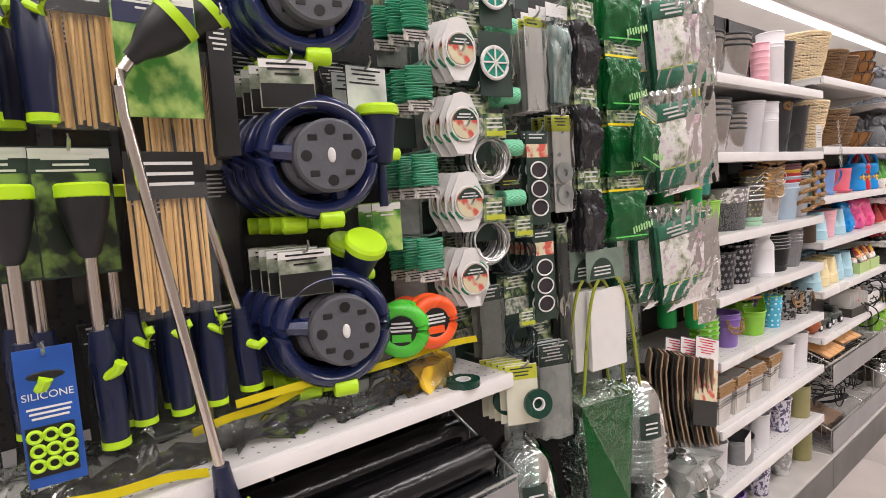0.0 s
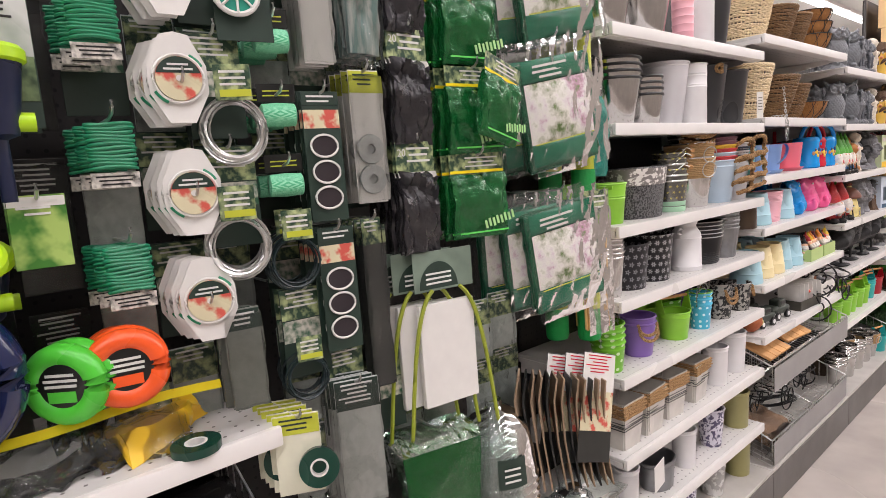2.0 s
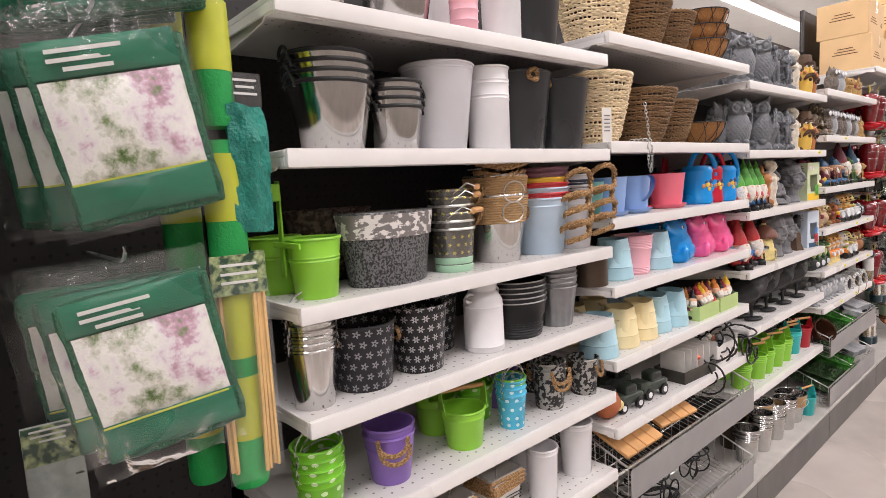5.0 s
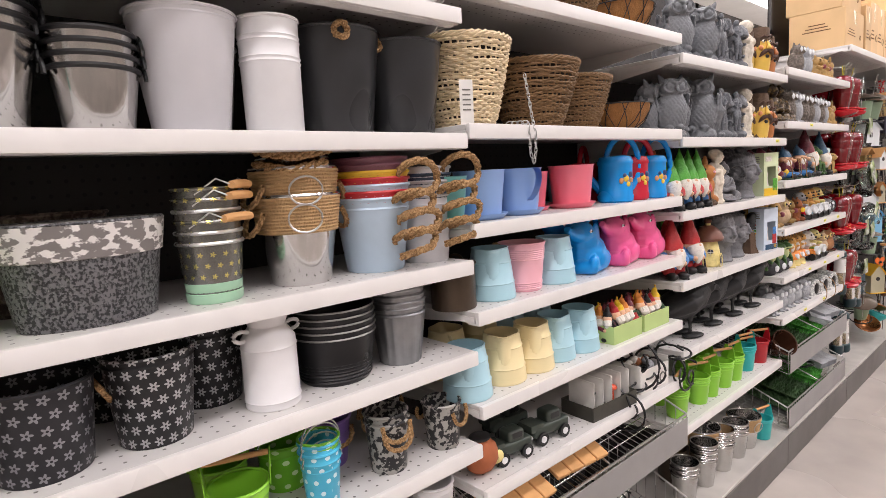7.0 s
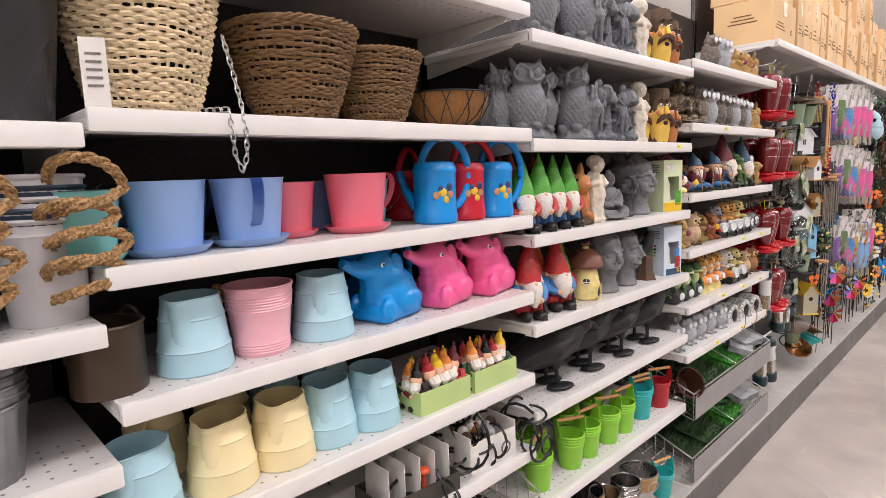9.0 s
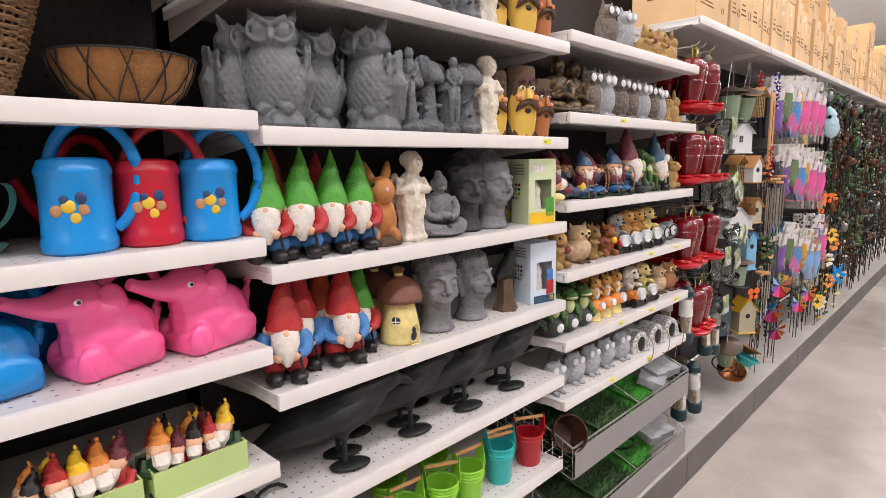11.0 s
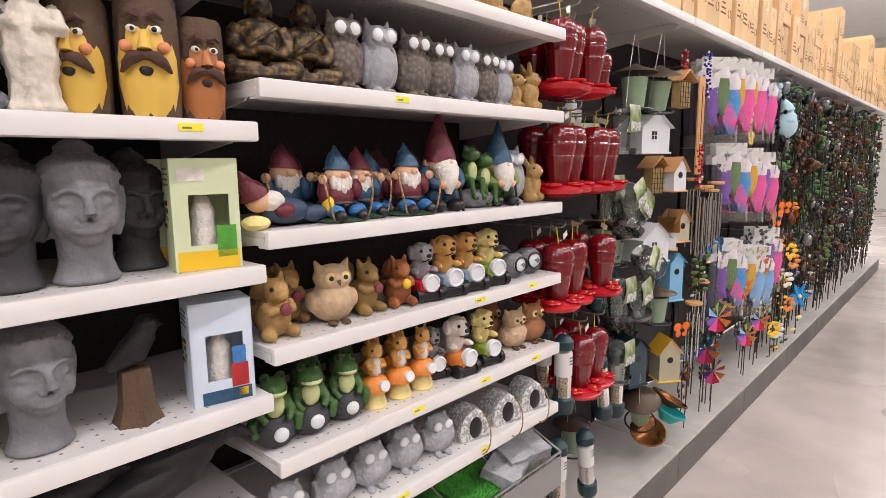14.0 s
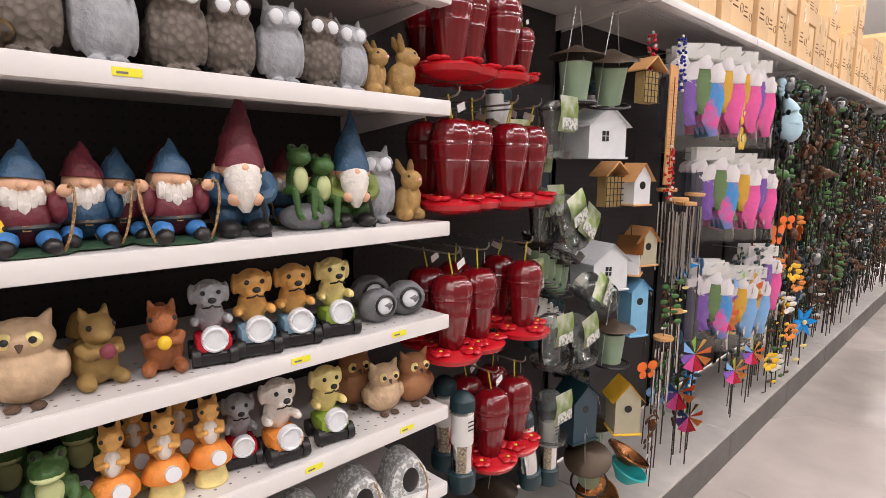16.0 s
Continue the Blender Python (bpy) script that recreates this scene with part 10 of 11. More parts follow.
def seed_tube(m):
    th = thing("seed_feeder", m, "tube bird feeder with dark teal cap and label", "bird feeder")
    bm = bmesh.new()
    lathe(bm, [(0.005, 0.0), (0.018, -0.006), (0.03, -0.02), (0.031, -0.045), (0.028, -0.046)], 24)
    part("cap", bm, TEALD, th)
    bm = bmesh.new()
    lathe(bm, [(0.027, -0.045), (0.027, -0.2)], 24)
    part("tube", bm, PET, th)
    bm = bmesh.new()
    lathe(bm, [(0.0, -0.12), (0.0255, -0.121), (0.0255, -0.198), (0.0, -0.199)], 20)
    part("seed", bm, SEEDM, th, "mixed bird seed")
    bm = bmesh.new()
    lathe(bm, [(0.0275, -0.055), (0.0278, -0.06), (0.0278, -0.125), (0.0275, -0.13)], 24)
    lb = part("label", bm, CARDW, th, "white paper label")
    bm = bmesh.new()
    for k in range(3):
        box(bm, (0.0282, 0, -0.07 - 0.01 * k), (0.0008, 0.018, 0.003))
    part("printing", bm, CARDK, lb)
    bm = bmesh.new()
    lathe(bm, [(0.03, -0.2), (0.034, -0.204), (0.034, -0.24), (0.03, -0.25), (0.0, -0.25)], 24)
    part("base", bm, TEALD, th)
    return th


for xx, yy, zz, ry in ((-0.9, 5.68, 0.835, 0), (-0.92, 5.94, 0.70, 12), (-1.0, 5.72, 0.835, 0), (-0.9, 5.66, 0.5, 0), (-0.91, 6.06, 0.69, 0), (-0.92, 5.86, 0.45, 8)):
    put("seed_tube", seed_tube, xx, yy, zz, 0, 1.0, ry, 0)


def birdhouse(m, wall, roof, label, w=0.085, d=0.08, h=0.1, slope=0.055, window=False):
    """Gable roof house; the ridge runs towards the aisle."""
    th = thing("bird_house", m, label, "bird house")
    bm = bmesh.new()
    fr = [(-w / 2, 0), (w / 2, 0), (w / 2, h), (0, h + slope), (-w / 2, h)]
    a = [bm.verts.new((d / 2, y, z)) for y, z in fr]
    b = [bm.verts.new((-d / 2, y, z)) for y, z in fr]
    bm.faces.new(a)
    bm.faces.new(b[::-1])
    for i in range(5):
        j = (i + 1) % 5
        bm.faces.new((a[j], a[i], b[i], b[j]))
    part("wall", bm, wall, th, smooth=False)
    for sg in (-1, 1):
        bm = bmesh.new()
        v = [bm.verts.new(p) for p in ((d / 2 + 0.012, 0, h + slope + 0.004), (-d / 2 - 0.008, 0, h + slope + 0.004), (-d / 2 - 0.008, sg * (w / 2 + 0.014), h - 0.012), (d / 2 + 0.012, sg * (w / 2 + 0.014), h - 0.012))]
        bm.faces.new(v if sg < 0 else v[::-1])
        bmesh.ops.solidify(bm, geom=bm.faces[:], thickness=-0.006)
        part("roof_board", bm, roof, th, smooth=False)
    bm = bmesh.new()
    if window:
        box(bm, (d / 2 + 0.001, -0.01, h * 0.62), (0.0015, 0.024, 0.03))
        wn = part("window", bm, BOOT, th, "dark square window")
        bm = bmesh.new()
        box(bm, (d / 2 + 0.0022, -0.01, h * 0.62), (0.001, 0.024, 0.002))
        box(bm, (d / 2 + 0.0022, -0.01, h * 0.62), (0.001, 0.002, 0.03))
        part("glazing_bar", bm, wall, wn)
    else:
        tube(bm, [(d / 2 - 0.001, 0, h * 0.72), (d / 2 + 0.0012, 0, h * 0.72)], 0.013, 18)
        part("entrance_hole", bm, BOOT, th, "round dark entrance hole")
    bm = bmesh.new()
    box(bm, (0, 0, -0.003), (d + 0.014, w + 0.012, 0.006), 0.001)
    part("floor_board", bm, roof, th)
    bm = bmesh.new()
    tube(bm, [(0, 0, h + slope), (0, 0.004, h + slope + 0.06)], 0.0014, 5)
    part("hanging_wire", bm, BOOT, th)
    return th


put("house_white", lambda m: birdhouse(m, HOUSEW, HOUSEW, "white wooden cottage bird feeder with dark window", 0.14, 0.12, 0.1, 0.05, True), -0.965, 6.335, 1.39, -20)
put("house_white", None, -0.99, 6.44, 0.96, -20)
put("house_cream", lambda m: birdhouse(m, HOUSEW, WOODL, "small white bird house with natural wood roof", 0.075, 0.07, 0.085, 0.045), -0.92, 6.52, 1.24, -15)
put("house_cream", None, -0.96, 6.6, 0.99, 20)
put("house_blue", lambda m: birdhouse(m, HOUSEB, HOUSEB, "tall sky blue wooden bird house", 0.07, 0.075, 0.17, 0.03), -0.95, 6.62, 0.77, -25)
put("house_tan", lambda m: birdhouse(m, HOUSEG, WOODL, "tan wooden bird house with sloping roof", 0.08, 0.08, 0.09, 0.04), -0.95, 6.65, 1.02, -20)
put("house_yellow", lambda m: birdhouse(m, HOUSEG, ROOFY, "grey green bird house with bright yellow roof", 0.09, 0.09, 0.125, 0.055), -0.92, 6.53, 0.445, -40)
put("house_dark", lambda m: birdhouse(m, mat("slate_wood", "2f4450", 0.5, 0, 0.12, 30), TEALD, "dark slate blue bird house", 0.1, 0.09, 0.15, 0.04), -0.98, 6.32, 0.47, -15)


def pail_feeder(m):
    th = thing("lantern_feeder", m, "sage green metal pail feeder under a round bronze roof", "bird feeder")
    bm = bmesh.new()
    lathe(bm, [(0.034, -0.15), (0.045, -0.05), (0.046, -0.048), (0.043, -0.05), (0.03, -0.145), (0, -0.145)], 26)
    part("pail", bm, SAGE, th)
    bm = bmesh.new()
    lathe(bm, [(0.005, 0.0), (0.03, -0.012), (0.075, -0.028), (0.078, -0.032), (0.03, -0.02), (0, -0.01)], 28)
    part("roof", bm, BRONZE, th, "bronze metal roof")
    bm = bmesh.new()
    tube(bm, ring_pts(0.06, 28, (0, 0, -0.155)), 0.004, 6, closed=True)
    part("perch_ring", bm, BOOT, th)
    bm = bmesh.new()
    for sg in (-1, 1):
        tube(bm, [(0, sg * 0.01, 0.1), (0, sg * 0.045, -0.05), (0, sg * 0.06, -0.155)], 0.0014, 5)
    part("hanging_wire", bm, WIRE, th)
    bm = bmesh.new()
    box(bm, (0.0425, 0, -0.095), (0.001, 0.02, 0.02), 0, pose(0, 0, 0, 0, 5, 0))
    part("printed_square", bm, CARDW, th)
    return th


put("pail_feeder", pail_feeder, -0.9, 6.30, 1.70, 0, 1.05, 10, 8)
put("pail_feeder", pail_feeder, -0.92, 6.14, 1.69, 0, 1.0)
put("pail_feeder", pail_feeder, -0.93, 6.44, 0.86, 0, 1.0)
put("pail_feeder", pail_feeder, -0.92, 6.30, 0.44, 20, 1.0, 25, 0)


def clear_feeder(m):
    th = thing("window_feeder", m, "clear and green plastic window bird feeder in its card", "bird feeder")
    bm = bmesh.new()
    lathe(bm, [(0.03, -0.14), (0.034, -0.08), (0.045, -0.02), (0.02, 0.0), (0.0, 0.002)], 22)
    part("bottle", bm, PET, th, "clear plastic body")
    bm = bmesh.new()
    lathe(bm, [(0.0, -0.15), (0.05, -0.15), (0.056, -0.13), (0.054, -0.13), (0.048, -0.145), (0, -0.145)], 24)
    part("dish", bm, PET, th)
    bm = bmesh.new()
    n = 8
    g = [[bm.verts.new((0.046 + 0.005 * math.sin(j * 0.5), -0.04 + 0.08 * i / n, 0.01 - 0.09 * j / n)) for i in range(n + 1)] for j in range(n + 1)]
    for j in range(n):
        for i in range(n):
            bm.faces.new((g[j][i], g[j][i + 1], g[j + 1][i + 1], g[j + 1][i]))
    bmesh.ops.solidify(bm, geom=bm.faces[:], thickness=0.001)
    c = part("wrap_card", bm, mottled("leaf_print_card", "a8c070", "e3e8d0", 26, 0.42, 0.62, 0.3, 0, 0), th, "lime leaf print card")
    bm = bmesh.new()
    box(bm, (0.0525, 0.0, -0.06), (0.0008, 0.07, 0.03), 0, pose(0, 0, 0))
    part("print_panel", bm, mottled("feeder_print", "c9cbc2", "6e7268", 120, 0.45, 0.6, 0.4, 0, 0), c)
    return th


for xx, yy, zz, rx in ((-0.905, 6.02, 1.53, 0), (-0.9, 6.06, 1.28, 25), (-0.9, 6.16, 1.24, -30), (-0.9, 6.2, 1.02, 60), (-0.91, 6.05, 0.95, 0), (-0.91, 6.18, 0.92, 15), (-0.91, 6.06, 0.72, 0), (-0.99, 6.1, 1.3, 0), (-0.98, 6.0, 1.1, 0)):
    put("clear_feeder", clear_feeder, xx, yy, zz, 0, 1.0, rx, 0)


def suet_cage(m):
    th = thing("suet_feeder", m, "wooden roofed suet feeder with black wire cage", "bird feeder")
    bm = bmesh.new()
    for i in range(6):
        tube(bm, [(0.025, -0.045 + 0.018 * i, -0.13), (0.025, -0.045 + 0.018 * i, -0.03)], 0.0014, 4)
        tube(bm, [(0.025, -0.045, -0.13 + 0.02 * i), (0.025, 0.045, -0.13 + 0.02 * i)], 0.0014, 4)
    part("cage", bm, BOOT, th, "black wire grid")
    bm = bmesh.new()
    box(bm, (0, 0, -0.08), (0.04, 0.08, 0.1), 0.003)
    part("suet_block", bm, mat("suet", "b59a63", 0.8, 0, 0.2, 60, 0.2), th)
    for sg in (-1, 1):
        bm = bmesh.new()
        box(bm, (0, 0, 0), (0.075, 0.075, 0.006), 0.001, pose(0, sg * 0.03, -0.006, sg * -38, 0, 0))
        part("roof_board", bm, WOODL, th)
    return th


for i in range(34):
    yy, zz = 5.98 + 0.6 * ((i * 0.618) % 1.0), 0.42 + 1.32 * ((i * 0.377) % 1.0)
    key = ("pail_feeder", "seed_tube", "clear_feeder", "house_dark")[i % 4]
    put(key, None, -1.04 - 0.05 * (i % 2), yy, zz, 40 * i, 0.9)
put("suet_cage", suet_cage, -0.93, 6.59, 1.70, -10)
put("suet_cage", suet_cage, -0.97, 6.45, 1.36, -10)
put("copper_bowl", lambda m: pail(m, 0.075, 0.03, 0.035, COPPER, "hammered copper hanging bird bath bowl", "bowl", "bird_bath", lip=0.004), -0.9, 6.52, 0.33, 0, 1.0, -20, 20)
put("teal_bowl", lambda m: pail(m, 0.065, 0.03, 0.05, TEALP, "teal glazed hanging dish", "bowl", "bird_bath", lip=0.004), -0.9, 6.52, 0.26, 0, 1.0, -12, 20)
put("copper_bowl", None, -0.91, 6.36, 0.25, 0, 0.9, 30, 20)


def thermometer(m):
    th = thing("garden_thermometer", m, "tall wooden garden thermometer with painted scale", "thermometer")
    bm = bmesh.new()
    box(bm, (0, 0, -0.2), (0.008, 0.045, 0.4), 0.002)
    part("board", bm, WOODL, th)
    bm = bmesh.new()
    for k in range(22):
        for sg in (-1, 1):
            box(bm, (0.0045, sg * 0.012, -0.06 - 0.012 * k), (0.0006, 0.006, 0.0016))
    part("scale", bm, BOOT, th, "black scale marks")
    bm = bmesh.new()
    tube(bm, [(0.005, 0, -0.04), (0.005, 0, -0.34)], 0.0016, 5)
    part("glass_tube", bm, REDG, th)
    return th


put("thermometer", thermometer, -0.885, 6.69, 1.70, -10)


def bead_string(m, mt, label):
    th = thing("bead_garland", m, label, "garland")
    r2 = random.Random(9)
    for i in range(46):
        bm = bmesh.new()
        ball(bm, (r2.uniform(-0.016, 0.016), r2.uniform(-0.02, 0.02), -0.004 * i), 0.0055, u=7, v=5)
        part("bead", bm, mt if i % 5 else CARDW, th)
    return th


put("bead_red", lambda m: bead_string(m, REDF, "string of red and white glass beads"), -0.875, 6.69, 1.43)
put("bead_blue", lambda m: bead_string(m, mat("cobalt_bead", "27309a", 0.2, 0, 0.1), "string of cobalt blue glass beads"), -0.88, 6.74, 1.80)
put("bead_red", None, -0.93, 6.62, 1.80)


def chime(m):
    th = thing("wind_chime", m, "bamboo topped wind chime with steel tubes", "wind chime")
    bm = bmesh.new()
    lathe(bm, [(0.0, 0.0), (0.036, 0.0), (0.038, 0.006), (0.036, 0.012), (0.0, 0.012)], 20)
    part("top_disc", bm, WOODL, th, "pale wooden disc")
    for k in range(5):
        a = k * 1.257
        bm = bmesh.new()
        tube(bm, [(0.026 * math.cos(a), 0.026 * math.sin(a), -0.04), (0.026 * math.cos(a), 0.026 * math.sin(a), -0.24 - 0.02 * k)], 0.0048, 8)
        part("tube", bm, GALV, th, "steel tube")
        bm = bmesh.new()
        tube(bm, [(0.026 * math.cos(a), 0.026 * math.sin(a), 0), (0.026 * math.cos(a), 0.026 * math.sin(a), -0.04)], 0.0008, 4)
        part("string", bm, BOOT, th)
    bm = bmesh.new()
    tube(bm, [(0, 0, 0.01), (0, 0, 0.1)], 0.001, 4)
    part("cord", bm, BOOT, th)
    return th


for xx, yy, zz in ((-0.885, 6.79, 1.24), (-0.89, 6.88, 1.22), (-0.95, 6.84, 1.27), (-0.9, 6.98, 1.25), (-0.96, 6.95, 1.22), (-0.9, 6.78, 0.72), (-0.92, 6.9, 0.8)):
    put("chime", chime, xx, yy, zz, 0, 1.0)

BAGCOL = {"pink": "e0529a", "rainbow": "e8702c", "lime": "86b83c", "sky": "78a8d8", "gold": "d6a42c", "violet": "7a4fa8"}
RAINB = mottled("rainbow_print", "e0509a", "3f8fd0", 16, 0.42, 0.58, 0.4, 0, 0)
RAINB2 = mottled("sunset_print", "ef6a22", "efc22e", 18, 0.42, 0.58, 0.4, 0, 0)


def spinner_bag(m, cols, label, w=0.15, h=0.32):
    """A flat clear bag: white header, pale folded fabric above, coloured tails below."""
    th = thing("windsock_pack", m, label, "packet")
    bm = bmesh.new()
    box(bm, (0, 0, -0.022), (0.002, w * 0.92, 0.044), 0.0005)
    part("header", bm, CARDW, th, "white card header")
    n = 4
    for i in range(n):
        y = -w * 0.38 + w * 0.76 * i / (n - 1)
        top, low = -0.05 - 0.012 * (i % 2), -h * (0.86 - 0.1 * (i % 3))
        mid = top + (low - top) * (0.2 + 0.14 * (i % 2))
        for z0, z1, mt, nm in ((top, mid, mat("pale_fabric", "dcd6d8", 0.6, 0, 0.1, 40), "pale_fold"), (mid + 0.02, low, cols[i % len(cols)], "fabric")):
            bm = bmesh.new()
            tube(bm, [(0.004 * (i % 2), y, z0), (0.006, y + 0.004, z0 + (z1 - z0) * 0.3), (0.007, y - 0.004, z0 + (z1 - z0) * 0.7), (0.003, y + 0.003, z1)], [0.024, 0.031, 0.031, 0.026], 12)
            for v in bm.verts:
                v.co.x *= 0.3
            rough_up(bm, 0.007, 40, i)
            part(nm, bm, mt, th)
    bm = bmesh.new()
    n = 14
    g = [[bm.verts.new((0.02 + 0.01 * (0.5 - abs(noise.noise(Vector((i * 0.5 + j * 0.3, j * 0.35, w * 90))))), -w / 2 + w * i / n, -h * j / n)) for i in range(n + 1)] for j in range(n + 1)]
    for j in range(n):
        for i in range(n):
            bm.faces.new((g[j][i], g[j][i + 1], g[j + 1][i + 1], g[j + 1][i]))
    part("film", bm, CRINK, th, "crinkled clear film")
    return th


def cm(c):
    return mat("fabric_" + c, BAGCOL[c], 0.5, 0, 0.15, 40, 0.1)


sb1 = lambda m: spinner_bag(m, [cm("pink"), mat("leaf_fabric", "3f8a4a", 0.6, 0, 0.2, 40), cm("gold"), cm("pink")], "clear pack of pink and rainbow windsock")
sb2 = lambda m: spinner_bag(m, [RAINB2, cm("rainbow"), cm("gold"), cm("sky")], "clear pack of orange sunburst wind spinner")
sb3 = lambda m: spinner_bag(m, [cm("pink"), cm("pink"), cm("violet")], "clear pack of hot pink flamingo windsock")
sb4 = lambda m: spinner_bag(m, [mat("dusk_fabric", "4a4a58", 0.6, 0, 0.3, 40), cm("violet"), mat("moss_fabric", "5f7a4a", 0.6, 0, 0.2, 40), RAINB], "clear pack of butterfly wind spinner")
for k, (fn, yy, zz) in enumerate(((sb4, 6.88, 1.78), (sb1, 7.1, 1.80), (sb1, 7.3, 1.81), (sb3, 7.5, 1.80), (sb4, 7.12, 1.42), (sb1, 7.4, 1.40), (sb3, 7.65, 1.38), (sb2, 7.5, 0.88), (sb2, 7.7, 0.86), (sb3, 7.86, 0.95), (sb4, 7.16, 0.95))):
    key = "sb%d" % (fn is sb1 and 1 or fn is sb2 and 2 or fn is sb3 and 3 or 4)
    for j in range(3):
        put(key, fn, -0.885 - 0.035 * j, yy + 0.04 * j, zz + 0.02, -38 - 5 * j, 1.18)
    put("hook", hook, -0.875, yy, zz)


def flower_cut(m):
    th = thing("flower_ornament", m, "flat yellow flower garden ornament", "garden ornament")
    for k in range(6):
        a = k * 1.047
        bm = bmesh.new()
        ball(bm, (0, 0.03 * math.cos(a), 0.03 * math.sin(a)), (0.004, 0.017, 0.017), u=10, v=6)
        part("petal", bm, YELP, th)
    bm = bmesh.new()
    ball(bm, (0.004, 0, 0), (0.004, 0.013, 0.013), u=10, v=6)
    part("centre", bm, CREAMY, th)
    return th


put("flower_cut", flower_cut, -0.86, 7.33, 1.58, 0, 1.1)
put("flower_cut", flower_cut, -0.86, 7.33, 1.48, 0, 1.1)


def bird_sock(m):
    b = bmesh.new()
    tube(b, bez(((0, 0.0, 0.0), (0, 0.03, 0.12), (0, -0.09, 0.12), (0, -0.055, 0.2)), 10), [0.055, 0.05, 0.042, 0.034, 0.026, 0.02, 0.017, 0.016, 0.018, 0.014], 12)
    ball(b, (0, 0.0, -0.02), (0.05, 0.065, 0.075))
    ball(b, (0, -0.062, 0.205), (0.02, 0.026, 0.022))
    tube(b, [(0, -0.08, 0.2), (0, -0.12, 0.185)], [0.011, 0.002], 8, mi=1)
    return statue("bird_windsock", m, "pale blue bird shaped fabric windsock with yellow beak", b, [mat("pale_bird_fabric", "b9d9e6", 0.6, 0, 0.1, 30), YELP], "windsock")


put("bird_sock", bird_sock, -0.88, 8.08, 1.58, -45, 1.0)

# ---- garden stakes: a thicket of small ornaments hung to the far end ----
STK = mat("stake_rod", "3b352c", 0.5, 0.4, 0.2, 40)
LEAFS = mat("stake_leaf", "3f6a34", 0.5, 0, 0.2, 40)
RUST = mat("rust_metal", "5c3d2a", 0.6, 0.5, 0.3, 50, 0.2)
PEWT = mat("pewter_metal", "7d7f80", 0.4, 0.7, 0.2, 50, 0.1)
WGHT = mat("white_petal", "d9d6d0", 0.5, 0, 0.08)


def stake(m, kind, c1, c2, label):
    th = thing("garden_stake", m, label, "garden stake", "garden stakes on hooks")
    bm = bmesh.new()
    tube(bm, [(0, 0, 0), (0.002, 0.003, -0.14), (0, 0, -0.3)], 0.0024, 5)
    part("rod", bm, STK, th)
    bm = bmesh.new()
    if kind == "flower":
        for k in range(7):
            a = k * 0.898
            ball(bm, (0.004, 0.03 * math.cos(a), 0.03 * math.sin(a)), (0.003, 0.022, 0.011), Matrix.Identity(4), u=8, v=5)
            for v in bm.verts:
                v.co.x += 0.25 * math.hypot(v.co.y, v.co.z)
            part("petal", bm, c1, th)
            bm = bmesh.new()
    elif kind == "butterfly":
        for sg in (-1, 1):
            ball(bm, (0.004, sg * 0.026, 0.014), (0.002, 0.026, 0.02), u=9, v=5)
            ball(bm, (0.004, sg * 0.02, -0.018), (0.002, 0.018, 0.016), u=9, v=5)
            part("wing", bm, c1, th)
            bm = bmesh.new()
    elif kind == "scroll":
        for s in (-1, 1):
            tube(bm, [(0, s * (0.006 + 0.03 * (1 - k / 14)) * math.cos(k * 0.7), 0.03 * (1 - k / 14) * math.sin(k * 0.7)) for k in range(14)], 0.0028, 5)
        ball(bm, (0.0, 0, -0.02), (0.016, 0.02, 0.022), u=8, v=6)
    elif kind == "bird":
        ball(bm, (0, 0, 0), (0.02, 0.036, 0.022), u=9, v=6)
        ball(bm, (0, -0.032, 0.02), (0.013, 0.014, 0.013), u=8, v=6)
        ball(bm, (0, 0.045, -0.006), (0.006, 0.03, 0.008), u=8, v=5)
    elif kind == "star":
        for k in range(6):
            a = k * 1.047
            tube(bm, [(0.004, 0, 0), (0.012, 0.03 * math.cos(a), 0.03 * math.sin(a)), (0.02, 0.062 * math.cos(a), 0.062 * math.sin(a))], [0.004, 0.013, 0.001], 6)
            for v in bm.verts:
                v.co.x *= 0.5
            part("petal", bm, c1, th)
            bm = bmesh.new()
    else:
        for k in range(9):
            a = k * 2.4
            ball(bm, (0.01 * math.cos(a * 2), 0.03 * math.cos(a), 0.02 - 0.018 * k), (0.004, 0.016, 0.009), u=7, v=5)
    if kind in ("flower", "butterfly", "star"):
        bm.free()
    else:
        part("ornament", bm, c1, th)
    bm = bmesh.new()
    ball(bm, (0.012, 0, 0), (0.007, 0.009, 0.009), u=8, v=6)
    if kind in ("flower", "star", "leaf"):
        for k in range(3):
            ball(bm, (0.004, 0.014 * (-1) ** k, -0.09 - 0.05 * k), (0.003, 0.018, 0.007), u=7, v=5)
    part("detail", bm, c2, th)
    return th


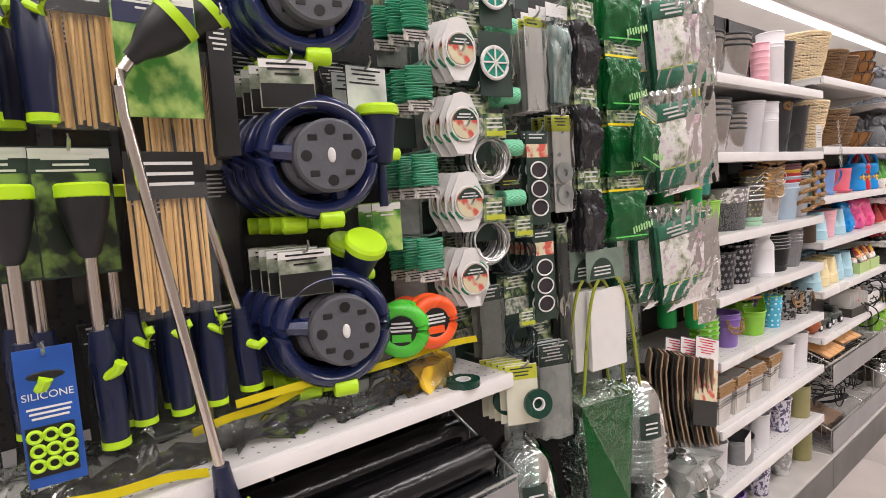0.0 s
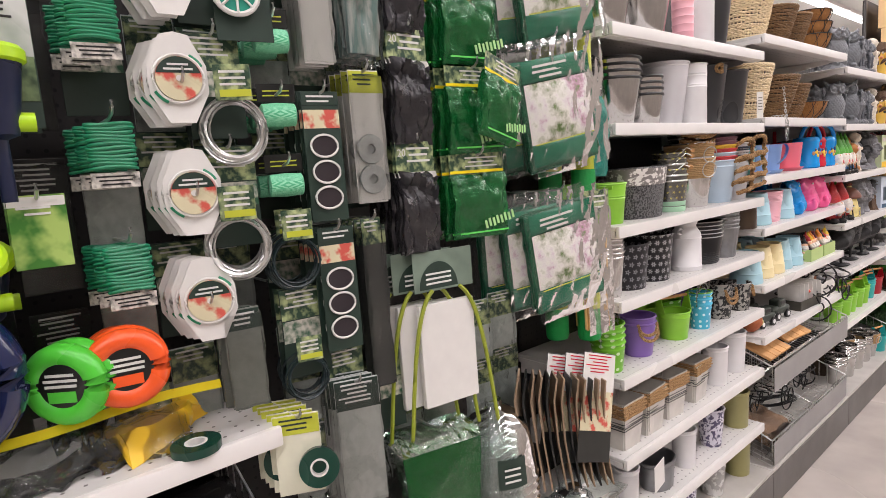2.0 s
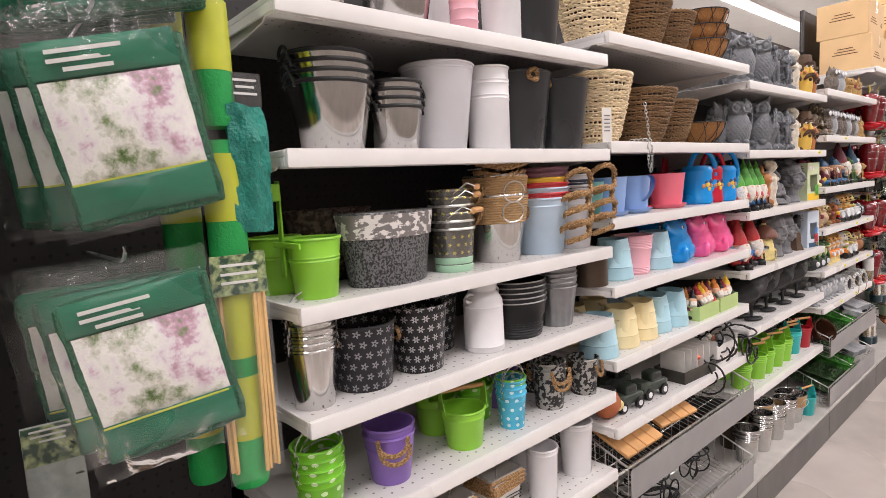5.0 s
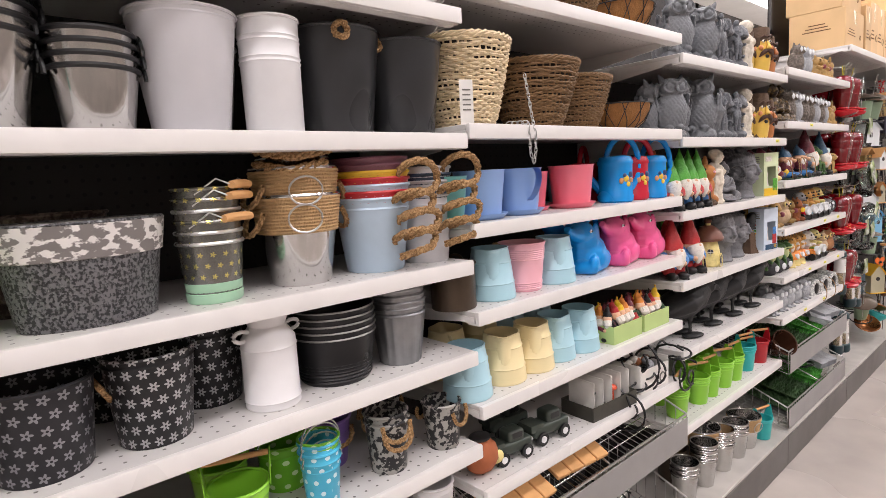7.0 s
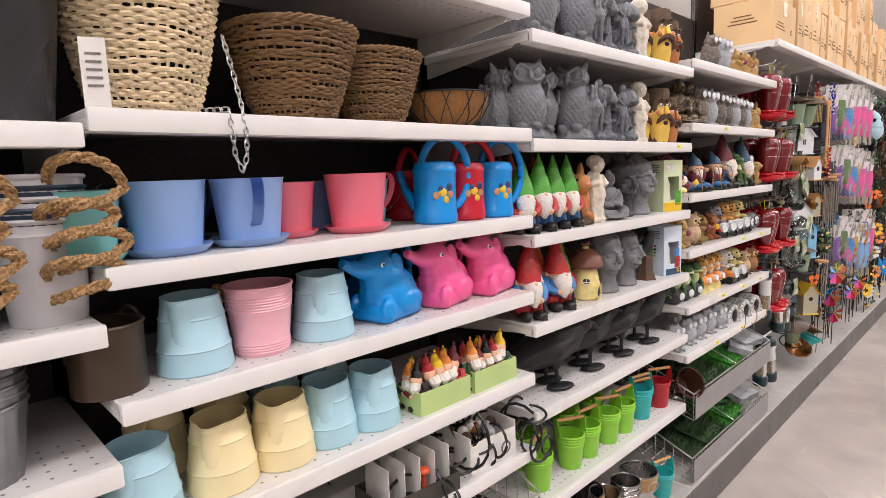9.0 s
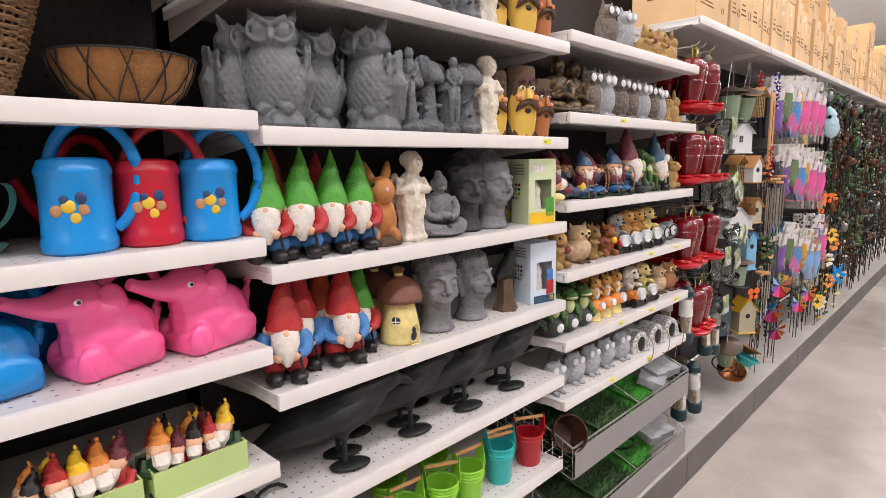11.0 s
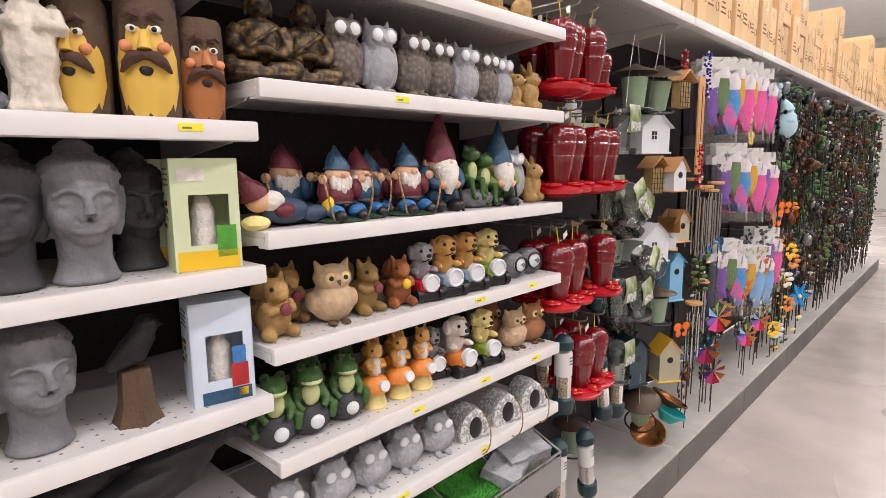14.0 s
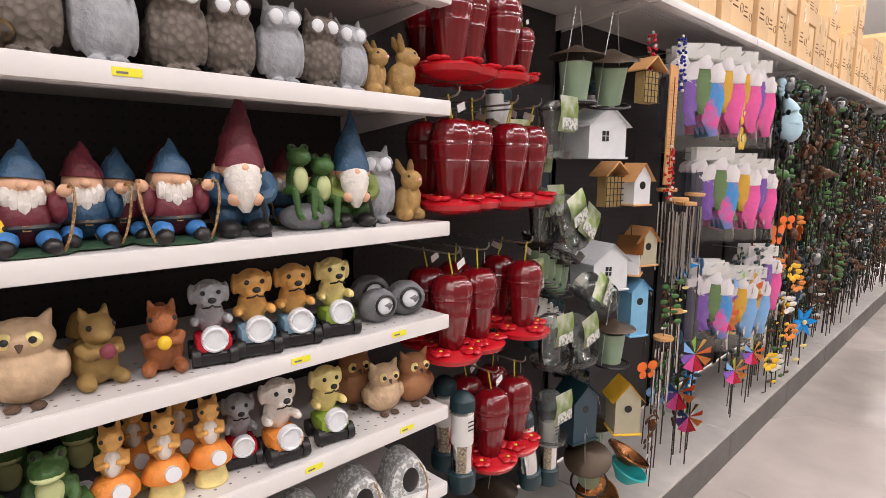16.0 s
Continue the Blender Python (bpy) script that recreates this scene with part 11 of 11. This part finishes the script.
KINDS = (
    ("flower", WGHT, YELP, "white daisy garden stake with yellow centre"),
    ("flower", ORANGE, BROWNW, "orange sunflower garden stake"),
    ("flower", YELP, BROWNW, "yellow sunflower garden stake"),
    ("butterfly", cm("sky"), BOOT, "blue butterfly garden stake"),
    ("butterfly", cm("rainbow"), BOOT, "orange butterfly garden stake"),
    ("scroll", RUST, COPPER, "rusted scroll metal garden ornament"),
    ("scroll", BOOT, PEWT, "black scroll metal garden hook"),
    ("bird", RUST, COPPER, "bronze metal bird garden ornament"),
    ("bird", LEAFS, YELP, "green metal bird garden ornament"),
    ("leaf", LEAFS, FROG, "green leafy garden stake"),
    ("leaf", BROWNW, RUST, "brown leaf garden stake"),
    ("leaf", TEALD, PEWT, "dark teal leaf wind chime"),
    ("star", BLUEPL, CREAMY, "blue star lily garden stake"),
    ("leaf", RUST, WGHT, "copper leaf chime with pale beads"),
    ("scroll", PEWT, WGHT, "pewter scroll metal wind chime"),
)
rs = random.Random(21)
FAR = []


def stake_at(k, x, y, z, rz, sc, near=True):
    kd, c1, c2, lb = KINDS[k]
    if near or ("stake%d" % k) not in CACHE:
        put("stake%d" % k, lambda m: stake(m, kd, c1, c2, lb), x, y, z, rz, sc)
    else:
        FAR.append((k, pose(x, y, z, 0, 0, rz) @ Matrix.Scale(sc, 4)))


for bay_y in range(0, 66):
    y = 8.02 + bay_y * 0.068
    for row, z0 in enumerate((1.74, 1.5, 1.27, 1.04, 0.82, 0.6)):
        for dpt in range(2):
            w = (5, 6, 7, 9, 10, 11, 13, 14, 10, 6, 5, 6, 7, 9, 11, 8) if row < 3 or bay_y > 9 else (0, 1, 2, 3, 4, 8, 9, 9, 5, 11, 10, 7)
            k = rs.choice(w)
            stake_at(k, -0.9 - 0.07 * dpt + rs.uniform(-0.03, 0.03), y + rs.uniform(-0.03, 0.03), z0 + rs.uniform(-0.06, 0.06), rs.uniform(-50, 50), rs.uniform(1.0, 1.6), dpt == 0 and bay_y < 36)


def joined_stakes():
    """The rest of the thicket, past what one can tell apart, in one mesh."""
    vs, fs, ms, slots = [], [], [], []
    for k, m in FAR:
        for ch in CACHE["stake%d" % k].children:
            me = ch.data
            if me.materials[0] not in slots:
                slots.append(me.materials[0])
            base = len(vs)
            vs += [m @ v.co for v in me.vertices]
            for q in me.polygons:
                fs.append([base + i for i in q.vertices])
                ms.append(slots.index(me.materials[0]))
    me = bpy.data.meshes.new("garden_stakes")
    me.from_pydata(vs, [], fs)
    for q in slots:
        me.materials.append(q)
    me.polygons.foreach_set("material_index", ms)
    me.shade_smooth()
    return tagged(new("garden_stakes", me), "dense thicket of mixed metal garden stakes on hooks", "garden stakes", "", "stuff")


joined_stakes()
for yy, zz, k in ((8.05, 0.33, 2), (8.15, 0.3, 0), (8.22, 0.36, 9), (8.4, 0.42, 1), (8.3, 0.6, 0), (8.45, 0.7, 1), (8.35, 0.78, 2)):
    stake_at(k, -0.87, yy, zz, -20, 1.3)
stake_at(12, -0.864, 8.676, 0.426, -30, 1.7)


def pinwheel(m):
    th = thing("pinwheel_stake", m, "multicoloured pinwheel spinner on a stick", "pinwheel")
    bm = bmesh.new()
    tube(bm, [(0, 0, 0), (0, 0, -0.26)], 0.003, 6)
    part("stick", bm, STK, th)
    for k in range(8):
        a = k * 0.785
        bm = bmesh.new()
        v = [bm.verts.new(p) for p in ((0.006, 0, 0), (0.004, 0.075 * math.cos(a), 0.075 * math.sin(a)), (0.022, 0.07 * math.cos(a + 0.5), 0.07 * math.sin(a + 0.5)))]
        bm.faces.new(v)
        bmesh.ops.solidify(bm, geom=bm.faces[:], thickness=0.001)
        part("vane", bm, [cm("rainbow"), cm("gold"), cm("lime"), cm("sky"), cm("violet"), cm("pink"), REDPL, ORANGE][k], th)
    return th


for yy, zz, s in ((7.55, 0.8, 1.25), (7.0, 0.62, 1.0), (7.3, 0.72, 1.0), (6.86, 0.5, 1.0), (6.98, 0.36, 0.9), (7.5, 0.42, 0.9), (7.75, 0.45, 0.9)):
    put("pinwheel", pinwheel, -0.865, yy, zz, -30, s)
for yy in (6.72, 6.8, 6.88, 6.96, 7.04, 7.12, 7.6, 7.7, 7.8, 7.9):
    for zz in (0.92, 0.62, 0.42):
        k = rs.choice((4, 12, 9, 11, 13, 5, 3))
        stake_at(k, -0.91 + rs.uniform(-0.04, 0.02), yy + rs.uniform(-0.03, 0.03), zz + rs.uniform(-0.05, 0.05), rs.uniform(-50, 50), rs.uniform(0.9, 1.2))
